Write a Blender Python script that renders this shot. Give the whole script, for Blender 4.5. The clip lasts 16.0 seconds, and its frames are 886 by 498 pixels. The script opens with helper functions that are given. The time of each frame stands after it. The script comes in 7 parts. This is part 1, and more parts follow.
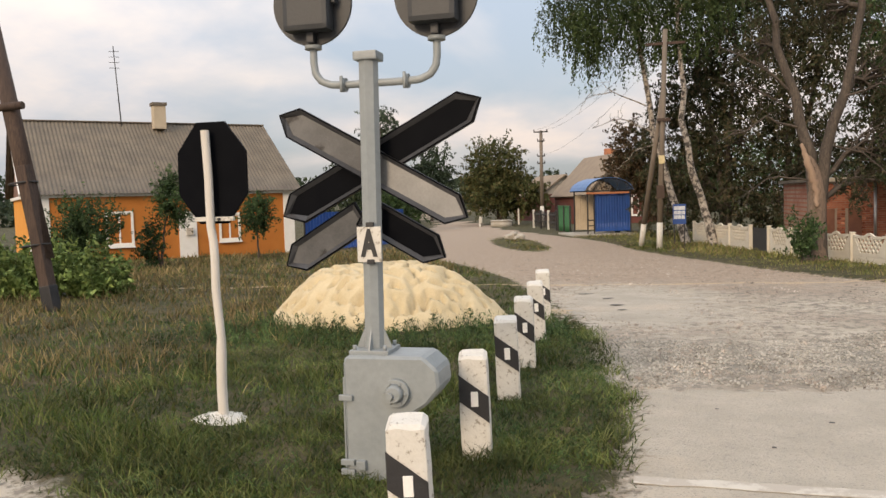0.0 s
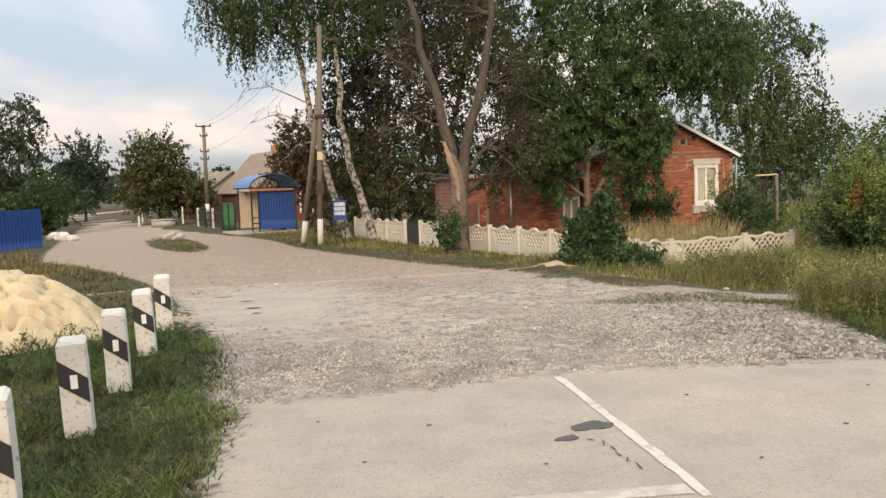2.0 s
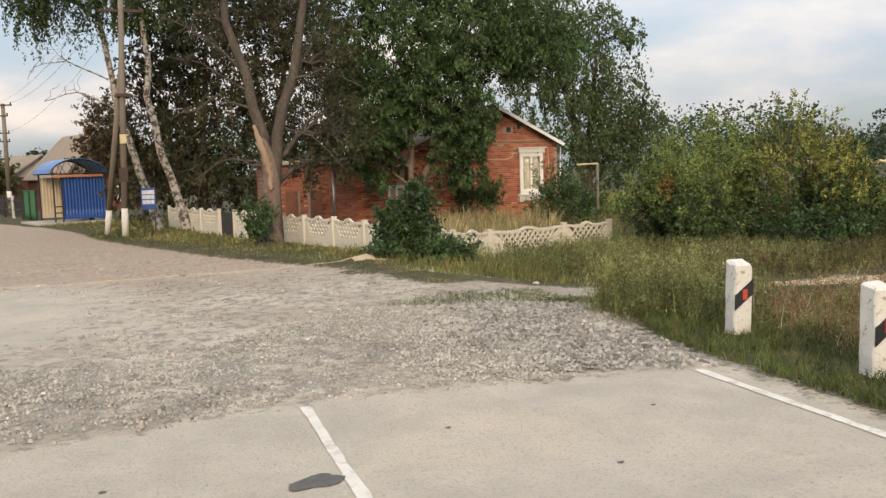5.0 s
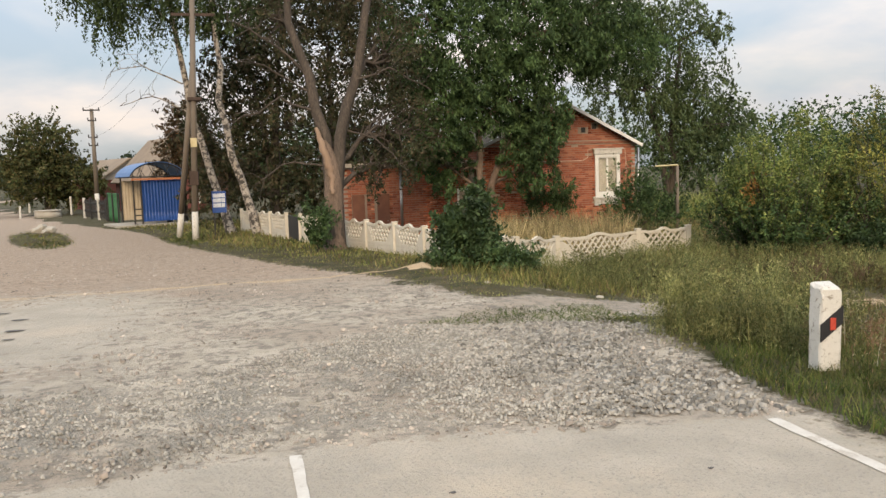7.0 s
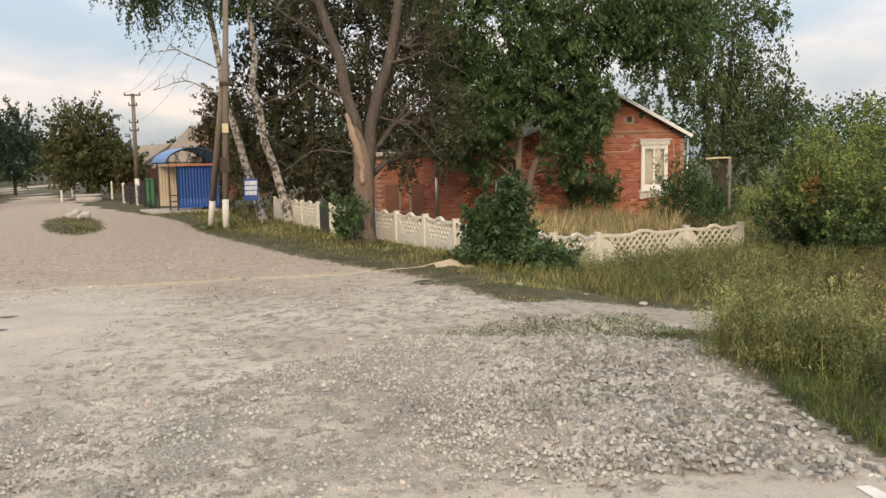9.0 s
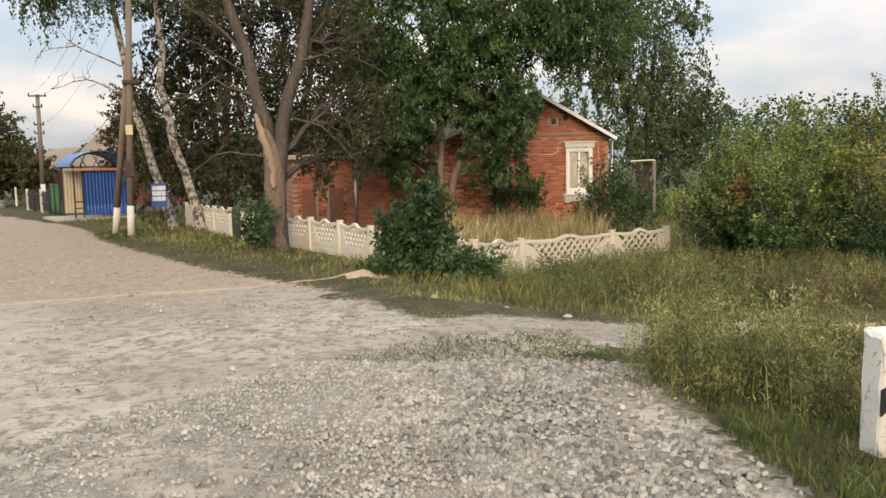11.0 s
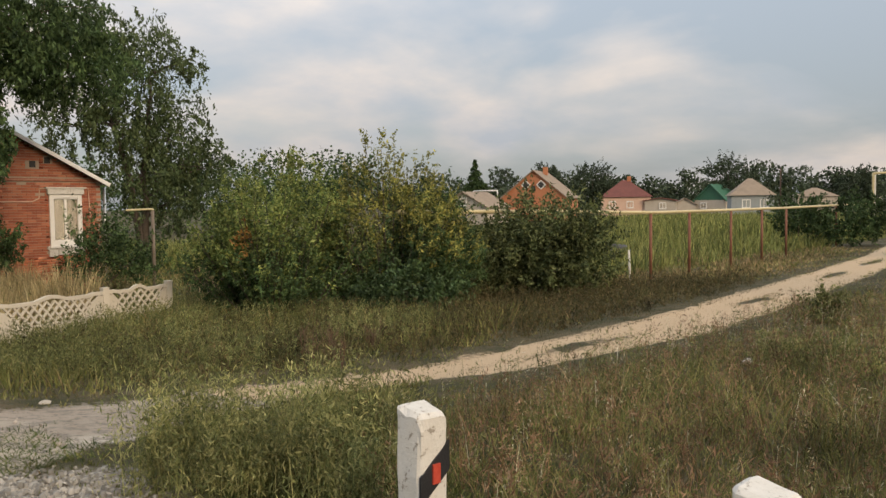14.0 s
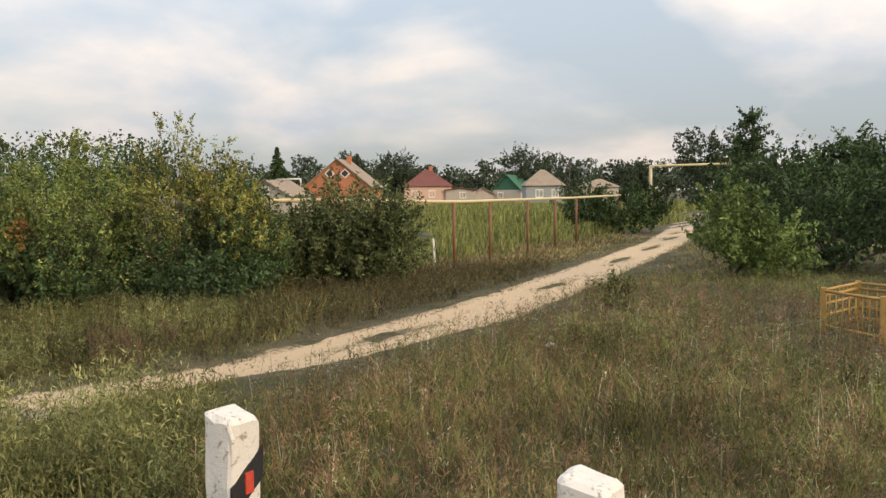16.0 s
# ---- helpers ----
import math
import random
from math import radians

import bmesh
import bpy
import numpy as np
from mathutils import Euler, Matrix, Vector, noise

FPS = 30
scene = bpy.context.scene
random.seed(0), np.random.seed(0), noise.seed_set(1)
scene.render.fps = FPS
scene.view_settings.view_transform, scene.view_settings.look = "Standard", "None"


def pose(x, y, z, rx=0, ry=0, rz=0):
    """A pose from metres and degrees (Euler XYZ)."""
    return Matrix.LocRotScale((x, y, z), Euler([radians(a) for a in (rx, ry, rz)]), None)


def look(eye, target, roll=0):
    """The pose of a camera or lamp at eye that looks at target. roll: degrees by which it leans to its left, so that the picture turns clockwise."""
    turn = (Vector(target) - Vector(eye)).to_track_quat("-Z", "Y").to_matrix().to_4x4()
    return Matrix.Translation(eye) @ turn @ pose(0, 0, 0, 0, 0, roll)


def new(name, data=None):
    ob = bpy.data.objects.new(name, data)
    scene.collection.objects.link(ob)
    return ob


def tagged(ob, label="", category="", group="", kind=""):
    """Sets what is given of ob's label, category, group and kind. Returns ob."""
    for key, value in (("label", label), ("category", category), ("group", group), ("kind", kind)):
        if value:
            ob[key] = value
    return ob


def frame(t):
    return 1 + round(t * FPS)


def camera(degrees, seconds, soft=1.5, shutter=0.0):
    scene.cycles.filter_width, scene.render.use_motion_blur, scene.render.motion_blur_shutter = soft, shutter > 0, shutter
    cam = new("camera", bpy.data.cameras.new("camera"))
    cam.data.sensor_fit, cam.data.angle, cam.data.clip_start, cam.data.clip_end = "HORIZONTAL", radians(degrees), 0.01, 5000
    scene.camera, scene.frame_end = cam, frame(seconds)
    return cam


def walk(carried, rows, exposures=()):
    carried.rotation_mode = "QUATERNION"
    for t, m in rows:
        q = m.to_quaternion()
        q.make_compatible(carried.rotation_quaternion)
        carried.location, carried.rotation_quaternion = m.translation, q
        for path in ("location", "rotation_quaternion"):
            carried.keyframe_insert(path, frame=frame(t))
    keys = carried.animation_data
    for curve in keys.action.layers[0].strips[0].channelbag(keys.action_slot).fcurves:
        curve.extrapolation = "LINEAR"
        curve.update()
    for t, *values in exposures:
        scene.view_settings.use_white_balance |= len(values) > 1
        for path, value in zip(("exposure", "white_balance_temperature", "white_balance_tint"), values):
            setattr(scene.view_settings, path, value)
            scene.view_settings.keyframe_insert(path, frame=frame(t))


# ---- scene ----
cam = camera(56.6, 16.0)
METRES, EYE, TILT, LEAN, TURN = 7.4, 1.776, 0.0, 0.0, 14.2
ROWS = [
    (0.0, 0.0, 0.0, 0.0, -0.1, -3.44, 1.67),
    (0.5, 0.0258, 0.016, -0.0034, -5.94, -3.45, 2.2),
    (1.0, 0.0629, 0.0346, -0.0035, -11.96, -3.68, 2.1),
    (1.5, 0.0864, 0.0498, -0.006, -18.34, -3.88, 2.06),
    (2.0, 0.1101, 0.083, -0.0047, -22.27, -4.37, 2.02),
    (2.5, 0.1338, 0.0999, -0.006, -23.32, -4.69, 2.26),
    (3.0, 0.1685, 0.1132, -0.006, -22.78, -4.64, 2.23),
    (3.5, 0.1941, 0.1274, -0.0071, -24.19, -5.12, 2.27),
    (4.0, 0.2265, 0.1596, -0.0063, -28.44, -5.68, 1.4),
    (4.5, 0.2528, 0.1742, -0.006, -32.13, -5.58, 1.28),
    (4.7, 0.2666, 0.1799, -0.0072, -32.97, -5.58, 1.65),
    (6.8, 0.3924, 0.2617, -0.0021, -29.19, -5.59, 1.67),
    (7.0, 0.4059, 0.2687, -0.0016, -27.21, -5.36, 1.86),
    (7.5, 0.4341, 0.2937, -0.002, -24.52, -5.56, 1.8),
    (8.0, 0.457, 0.3249, -0.0011, -23.72, -6.0, 1.63),
    (8.2, 0.4654, 0.3384, -0.0002, -23.49, -6.06, 1.65),
    (10.3, 0.5631, 0.4668, -0.0010, -27.94, -6.12, 0.35),
    (10.5, 0.571, 0.4755, -0.0024, -28.77, -6.19, 0.68),
    (11.0, 0.5964, 0.5035, -0.0048, -29.07, -5.85, 1.25),
    (11.5, 0.6171, 0.5309, -0.0043, -31.79, -5.02, 0.97),
    (12.0, 0.6376, 0.5653, -0.0027, -39.22, -4.5, 1.44),
    (12.5, 0.6545, 0.5802, -0.0037, -44.81, -4.1, 1.26),
    (13.0, 0.6783, 0.5901, -0.0032, -48.22, -3.15, 1.34),
    (13.5, 0.7005, 0.6002, -0.0041, -54.32, -2.72, 1.32),
    (14.0, 0.7161, 0.6171, -0.0036, -62.66, -3.06, 0.75),
    (14.5, 0.7203, 0.6307, -0.0018, -69.25, -3.1, 0.76),
    (15.0, 0.7282, 0.6358, -0.003, -73.32, -3.41, 0.62),
    (15.5, 0.734, 0.6356, -0.0033, -75.44, -3.85, 0.52),
    (16.0, 0.736, 0.6338, -0.0032, -76.25, -3.98, 0.48),
]
walk(cam, [(t, pose(0, 0, EYE, TILT, LEAN, TURN) @ pose(METRES * x, METRES * y, METRES * z, 90 + pitch, roll, yaw)) for t, x, y, z, yaw, pitch, roll in ROWS], exposures=[(0.0, 0.17, 6800, 13), (0.8, 0.29, 6850, 14), (1.5, 0.36, 6800, 13), (3.0, 0.30, 6700, 11), (8.0, 0.28, 6650, 10), (10.5, 0.42, 6700, 10), (12.0, 0.30, 6750, 10), (13.0, 0.21, 6850, 11), (14.0, -0.05, 6950, 12), (14.6, -0.08, 6950, 12), (15.2, 0.20, 7000, 12), (16.0, 0.28, 7000, 12)])

# ---- world, sun ----
world = bpy.data.worlds.new("sky")
scene.world = world
world.use_nodes = True
wn, wl = world.node_tree.nodes, world.node_tree.links
wn.clear()


def wnode(kind, **values):
    n = wn.new(kind)
    for key, value in values.items():
        n.inputs[key].default_value = value
    return n


SUN_AZ, SUN_EL = 195.0, 24.0  # compass bearing from +y, clockwise
sky = wn.new("ShaderNodeTexSky")
sky.sky_type = "NISHITA"
sky.sun_disc = False
sky.sun_elevation, sky.sun_rotation = radians(SUN_EL), radians(SUN_AZ)
sky.air_density, sky.dust_density = 1.0, 1.5
coord = wn.new("ShaderNodeTexCoord")
# flat cloud layer: direction divided by its height
sep = wn.new("ShaderNodeSeparateXYZ")
wl.new(coord.outputs["Generated"], sep.inputs[0])
up = wn.new("ShaderNodeMath"); up.operation = "MAXIMUM"; up.inputs[1].default_value = 0.0
wl.new(sep.outputs["Z"], up.inputs[0])
upb = wn.new("ShaderNodeMath"); upb.operation = "ADD"; upb.inputs[1].default_value = 0.30
wl.new(up.outputs[0], upb.inputs[0])
div = wn.new("ShaderNodeVectorMath"); div.operation = "DIVIDE"
wl.new(coord.outputs["Generated"], div.inputs[0]); wl.new(upb.outputs[0], div.inputs[1])
mapn = wn.new("ShaderNodeMapping"); mapn.inputs["Scale"].default_value = (0.75, 0.75, 0.0); mapn.inputs["Location"].default_value = (3.1, 1.7, 0)
wl.new(div.outputs[0], mapn.inputs[0])
cl = wnode("ShaderNodeTexNoise", Scale=1.55, Detail=7.0, Roughness=0.48, Distortion=0.3)
wl.new(mapn.outputs[0], cl.inputs["Vector"])
ramp = wn.new("ShaderNodeValToRGB")
ramp.color_ramp.elements[0].position, ramp.color_ramp.elements[1].position = 0.42, 0.59
wl.new(cl.outputs["Fac"], ramp.inputs[0])
cl2 = wnode("ShaderNodeTexNoise", Scale=2.6, Detail=6.0, Roughness=0.55)
wl.new(mapn.outputs[0], cl2.inputs["Vector"])
tint = wn.new("ShaderNodeValToRGB")
tint.color_ramp.elements[0].position, tint.color_ramp.elements[0].color = 0.35, (0.62, 0.685, 0.77, 1)
tint.color_ramp.elements[1].position, tint.color_ramp.elements[1].color = 0.68, (1.06, 0.95, 0.865, 1)
wl.new(cl2.outputs["Fac"], tint.inputs[0])
mix = wn.new("ShaderNodeMix"); mix.data_type = "RGBA"
wl.new(ramp.outputs["Color"], mix.inputs["Factor"])
skyb = wn.new("ShaderNodeMix"); skyb.data_type = "RGBA"; skyb.blend_type = "MULTIPLY"; skyb.inputs["Factor"].default_value = 1.0
wl.new(sky.outputs[0], skyb.inputs["A"]); skyb.inputs["B"].default_value = (0.115, 0.105, 0.105, 1)
hazy = wn.new("ShaderNodeMix"); hazy.data_type = "RGBA"; hazy.inputs["Factor"].default_value = 0.6
wl.new(skyb.outputs["Result"], hazy.inputs["A"]); hazy.inputs["B"].default_value = (0.58, 0.68, 0.78, 1)
wl.new(hazy.outputs["Result"], mix.inputs["A"]); wl.new(tint.outputs["Color"], mix.inputs["B"])
# an overcast sky is brighter overhead than at the horizon
grad = wn.new("ShaderNodeMath"); grad.operation = "MULTIPLY_ADD"
grad.inputs[1].default_value, grad.inputs[2].default_value = 1.75, 0.64
wl.new(up.outputs[0], grad.inputs[0])
bg = wn.new("ShaderNodeBackground")
wl.new(grad.outputs[0], bg.inputs["Strength"])
wl.new(mix.outputs["Result"], bg.inputs["Color"])
wl.new(bg.outputs[0], wn.new("ShaderNodeOutputWorld").inputs[0])

sun_data = bpy.data.lights.new("sun", "SUN")
sun_data.energy, sun_data.angle, sun_data.color = 2.0, radians(20), (1.0, 0.79, 0.54)
sun = new("sun", sun_data)
az, el = radians(SUN_AZ), radians(SUN_EL)
sun.matrix_world = look(Vector((math.sin(az) * math.cos(el), math.cos(az) * math.cos(el), math.sin(el))) * 60, (0, 0, 0))


# ---- materials ----
def shader(name):
    m = bpy.data.materials.new(name)
    m.use_nodes = True
    return m, m.node_tree.nodes, m.node_tree.links, m.node_tree.nodes["Principled BSDF"]


def put(nodes, kind, **values):
    n = nodes.new(kind)
    for key, value in values.items():
        n.inputs[key.replace("_", " ")].default_value = value
    return n


def blend(nodes, links, fac, a, b, mode="MIX"):
    n = nodes.new("ShaderNodeMix")
    n.data_type, n.blend_type = "RGBA", mode
    for socket, v in (("Factor", fac), ("A", a), ("B", b)):
        if isinstance(v, bpy.types.NodeSocket):
            links.new(v, n.inputs[socket])
        else:
            n.inputs[socket].default_value = v if socket == "Factor" else (*v, 1)
    return n.outputs["Result"]


def ramp_of(nodes, links, fac, lo, hi):
    n = nodes.new("ShaderNodeMapRange")
    n.interpolation_type = "SMOOTHSTEP"
    links.new(fac, n.inputs["Value"])
    n.inputs["From Min"].default_value, n.inputs["From Max"].default_value = lo, hi
    return n.outputs["Result"]


def plain(name, c1, c2, scale=3.0, rough=0.7, bump=0.2, metal=0.0, fine=60.0, grime=None, stretch=(1, 1, 1), random_value=0.0):
    """Two-scale mottled surface: large patches from c1 to c2, fine grain, a little relief."""
    m, n, l, bsdf = shader(name)
    co = n.new("ShaderNodeTexCoord")
    mp = put(n, "ShaderNodeMapping", Scale=stretch)
    l.new(co.outputs["Object"], mp.inputs[0])
    big = put(n, "ShaderNodeTexNoise", Scale=scale, Detail=5.0, Roughness=0.6)
    small = put(n, "ShaderNodeTexNoise", Scale=fine, Detail=4.0, Roughness=0.65)
    l.new(mp.outputs[0], big.inputs["Vector"]); l.new(mp.outputs[0], small.inputs["Vector"])
    col = blend(n, l, ramp_of(n, l, big.outputs["Fac"], 0.32, 0.68), c1, c2)
    col = blend(n, l, ramp_of(n, l, small.outputs["Fac"], 0.3, 0.75), col, tuple(0.62 * v for v in c1))if bump > 0.6 else blend(n, l, 0.35, col, blend(n, l, small.outputs["Fac"], tuple(0.6 * v for v in c1), tuple(min(1, 1.3 * v) for v in c2)))
    if grime:
        dirt = put(n, "ShaderNodeTexNoise", Scale=grime[1], Detail=8.0, Roughness=0.7)
        l.new(co.outputs["Object"], dirt.inputs["Vector"])
        col = blend(n, l, ramp_of(n, l, dirt.outputs["Fac"], grime[2], grime[2] + 0.08), col, grime[0])
    if random_value:
        info = n.new("ShaderNodeObjectInfo")
        mr = put(n, "ShaderNodeMapRange", To_Min=1 - random_value, To_Max=1 + random_value)
        l.new(info.outputs["Random"], mr.inputs["Value"])
        col = blend(n, l, 1.0, col, mr.outputs["Result"], "MULTIPLY")
    l.new(col, bsdf.inputs["Base Color"])
    bsdf.inputs["Roughness"].default_value, bsdf.inputs["Metallic"].default_value = rough, metal
    if bump:
        b = put(n, "ShaderNodeBump", Strength=min(1, bump), Distance=0.01)
        l.new(small.outputs["Fac"], b.inputs["Height"]); l.new(b.outputs[0], bsdf.inputs["Normal"])
    return m


def leafy(name, colours, rough=0.65, glow=0.2, vary=1.0):
    """Leaves or blades: colour picked per leaf, part of the light shines through."""
    m, n, l, bsdf = shader(name)
    geo = n.new("ShaderNodeNewGeometry")
    r = n.new("ShaderNodeValToRGB")
    r.color_ramp.elements[0].color, r.color_ramp.elements[1].color = (*colours[0], 1), (*colours[-1], 1)
    for i, c in enumerate(colours[1:-1]):
        e = r.color_ramp.elements.new((i + 1) / (len(colours) - 1))
        e.color = (*c, 1)
    l.new(geo.outputs["Random Per Island"], r.inputs[0])
    co = n.new("ShaderNodeTexCoord")
    big = put(n, "ShaderNodeTexNoise", Scale=0.9, Detail=3.0)
    l.new(co.outputs["Object"], big.inputs["Vector"])
    mr = put(n, "ShaderNodeMapRange", From_Min=0.3, From_Max=0.7, To_Min=1 - 0.45 * vary, To_Max=1 + 0.6 * vary)
    l.new(big.outputs["Fac"], mr.inputs["Value"])
    small = put(n, "ShaderNodeTexNoise", Scale=3.4, Detail=2.0)
    l.new(co.outputs["Object"], small.inputs["Vector"])
    ms2 = put(n, "ShaderNodeMapRange", From_Min=0.32, From_Max=0.68, To_Min=1 - 0.38 * vary, To_Max=1 + 0.42 * vary)
    l.new(small.outputs["Fac"], ms2.inputs["Value"])
    both = n.new("ShaderNodeMath"); both.operation = "MULTIPLY"
    l.new(mr.outputs["Result"], both.inputs[0]); l.new(ms2.outputs["Result"], both.inputs[1])
    col = blend(n, l, 1.0, r.outputs["Color"], both.outputs[0], "MULTIPLY")
    l.new(col, bsdf.inputs["Base Color"])
    bsdf.inputs["Roughness"].default_value = rough
    bsdf.inputs["Specular IOR Level"].default_value = 0.18
    tr = n.new("ShaderNodeBsdfTranslucent")
    l.new(col, tr.inputs["Color"])
    ms = put(n, "ShaderNodeMixShader", Fac=glow)
    l.new(bsdf.outputs[0], ms.inputs[1]); l.new(tr.outputs[0], ms.inputs[2])
    l.new(ms.outputs[0], n["Material Output"].inputs["Surface"])
    return m


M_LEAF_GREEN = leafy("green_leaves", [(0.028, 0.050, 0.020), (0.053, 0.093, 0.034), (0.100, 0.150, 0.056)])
M_LEAF_DARK = leafy("dark_brownish_leaves", [(0.027, 0.039, 0.017), (0.050, 0.053, 0.027), (0.092, 0.072, 0.043)])
M_LEAF_BIRCH = leafy("birch_leaves", [(0.026, 0.044, 0.016), (0.044, 0.068, 0.024), (0.068, 0.088, 0.032)])
M_LEAF_DEEP = leafy("deep_green_leaves", [(0.024, 0.045, 0.018), (0.042, 0.072, 0.026), (0.060, 0.095, 0.034)])
M_LEAF_FAR = leafy("far_leaves", [(0.035, 0.050, 0.030), (0.050, 0.070, 0.040), (0.065, 0.085, 0.048)])
M_LEAF_RED = leafy("rusty_chestnut_leaves", [(0.050, 0.050, 0.022), (0.085, 0.055, 0.030), (0.12, 0.075, 0.040)])
M_LEAF_CHEST = leafy("chestnut_leaves", [(0.040, 0.055, 0.020), (0.070, 0.078, 0.028), (0.105, 0.085, 0.035)])
M_LEAF_OLIVE = leafy("olive_leaves", [(0.052, 0.066, 0.022), (0.105, 0.117, 0.038), (0.19, 0.19, 0.07)])
M_LEAF_BROAD = leafy("broad_bush_leaves", [(0.032, 0.046, 0.018), (0.072, 0.092, 0.034), (0.16, 0.175, 0.075)])
M_WEED_FRESH = leafy("fresh_weed_leaves", [(0.078, 0.095, 0.036), (0.165, 0.180, 0.066), (0.34, 0.32, 0.14)])
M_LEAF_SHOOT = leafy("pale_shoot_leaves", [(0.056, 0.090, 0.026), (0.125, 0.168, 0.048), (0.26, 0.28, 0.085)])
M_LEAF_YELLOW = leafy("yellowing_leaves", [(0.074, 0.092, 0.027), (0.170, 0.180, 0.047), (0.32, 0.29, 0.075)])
M_LEAF_VINE = leafy("glossy_vine_leaves", [(0.026, 0.048, 0.020), (0.048, 0.082, 0.032), (0.085, 0.128, 0.052)], 0.5)
M_LEAF_ORANGE = leafy("orange_dying_leaves", [(0.19, 0.10, 0.03), (0.28, 0.15, 0.045), (0.34, 0.21, 0.07)])
M_WEED_BELT = leafy("belt_weed_leaves", [(0.070, 0.086, 0.034), (0.145, 0.162, 0.060), (0.27, 0.265, 0.11)])
M_LEAF_AIRY = leafy("airy_green_leaves", [(0.040, 0.064, 0.026), (0.068, 0.096, 0.039), (0.105, 0.135, 0.058)])
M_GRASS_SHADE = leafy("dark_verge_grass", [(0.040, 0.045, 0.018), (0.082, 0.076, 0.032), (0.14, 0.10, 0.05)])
M_GRASS_LUSH = leafy("lush_green_grass", [(0.036, 0.054, 0.016), (0.080, 0.104, 0.031), (0.16, 0.17, 0.058)])
M_LEAF_FRESH = leafy("fresh_green_leaves", [(0.066, 0.104, 0.030), (0.12, 0.175, 0.050), (0.21, 0.26, 0.085)])
M_GRASS_FIELD = leafy("yellowing_meadow_grass", [(0.066, 0.080, 0.026), (0.145, 0.156, 0.050), (0.27, 0.248, 0.093)])
M_GRASS = leafy("green_grass", [(0.030, 0.050, 0.012), (0.066, 0.092, 0.022), (0.13, 0.13, 0.045)])
M_GRASS_DRY = leafy("dry_grass", [(0.14, 0.118, 0.055), (0.28, 0.225, 0.115), (0.46, 0.375, 0.205)])
M_GRASS_TAN = leafy("tan_verge_grass", [(0.085, 0.075, 0.030), (0.165, 0.125, 0.056), (0.27, 0.20, 0.10)])
M_GRASS_MEADOW = leafy("meadow_grass", [(0.090, 0.083, 0.035), (0.225, 0.175, 0.083), (0.41, 0.275, 0.155)])
M_WEED = leafy("weed_leaves", [(0.075, 0.10, 0.032), (0.16, 0.18, 0.055), (0.26, 0.26, 0.09)])
M_BARK = plain("grey_brown_bark", (0.065, 0.052, 0.040), (0.115, 0.092, 0.070), 4, 0.9, 0.9, fine=30, stretch=(1, 1, 0.25))
M_BARK_MID = plain("brown_bark", (0.062, 0.049, 0.038), (0.118, 0.092, 0.070), 4, 0.9, 0.9, fine=30, stretch=(1, 1, 0.25))
M_BARK_WARM = plain("light_brown_bark", (0.15, 0.105, 0.075), (0.23, 0.165, 0.12), 4, 0.9, 0.9, fine=30, stretch=(1, 1, 0.25))
M_BARK_BIRCH = plain("white_birch_bark", (0.46, 0.42, 0.36), (0.27, 0.23, 0.185), 3, 0.8, 0.5, fine=20, grime=((0.05, 0.042, 0.035), 5.5, 0.47))
M_WHITE = plain("chipped_white_paint", (0.62, 0.60, 0.55), (0.55, 0.525, 0.465), 6, 0.85, 0.4, fine=55, grime=((0.27, 0.24, 0.195), 24.0, 0.56))
M_WHITE_CLEAN = plain("white_paint", (0.78, 0.77, 0.73), (0.70, 0.69, 0.65), 4, 0.6, 0.1)
M_BLACK = plain("black_paint", (0.012, 0.012, 0.013), (0.022, 0.022, 0.024), 8, 0.5, 0.3)
M_RED = plain("red_reflector", (0.42, 0.05, 0.03), (0.50, 0.08, 0.05), 30, 0.35, 0.1)
M_GREY = plain("grey_enamel", (0.215, 0.238, 0.242), (0.265, 0.288, 0.290), 5, 0.45, 0.2, fine=25, grime=((0.24, 0.22, 0.19), 7.0, 0.70))
M_SAND = plain("yellow_sand", (0.47, 0.38, 0.225), (0.57, 0.47, 0.295), 2.5, 0.95, 0.5, fine=45)


# ---- helpers for shapes ----
def part(name, bm, material, parent=None, label=""):
    """Links a bmesh as one mesh object, under a thing or a part."""
    me = bpy.data.meshes.new(name)
    bm.to_mesh(me)
    bm.free()
    me.materials.append(material)
    ob = new(name, me)
    if parent is not None:
        ob.parent = parent
    if label:
        ob["label"] = label
    return ob


def thing(name, x, y, z=0.0, rz=0.0, label="", category="", group="", kind=""):
    ob = new(name)
    ob.empty_display_size = 0.2
    ob.matrix_world = pose(x, y, z, 0, 0, rz)
    return tagged(ob, label, category, group, kind)


def box(sx, sy, sz, x=0, y=0, z=0, bevel=0.0, turn=None, bm=None):
    """A box with its base centre at (x, y, z)."""
    b = bmesh.new()
    bmesh.ops.create_cube(b, size=1)
    bmesh.ops.scale(b, vec=(sx, sy, sz), verts=b.verts)
    bmesh.ops.translate(b, vec=(0, 0, sz / 2), verts=b.verts)
    if bevel:
        bmesh.ops.bevel(b, geom=b.edges[:], offset=bevel, segments=2, affect="EDGES", profile=0.7)
    if turn is not None:
        bmesh.ops.transform(b, matrix=turn, verts=b.verts)
    bmesh.ops.translate(b, vec=(x, y, z), verts=b.verts)
    return join(bm, b)


def join(bm, b):
    if bm is None:
        return b
    me = bpy.data.meshes.new("tmp")
    b.to_mesh(me)
    b.free()
    bm.from_mesh(me)
    bpy.data.meshes.remove(me)
    return bm


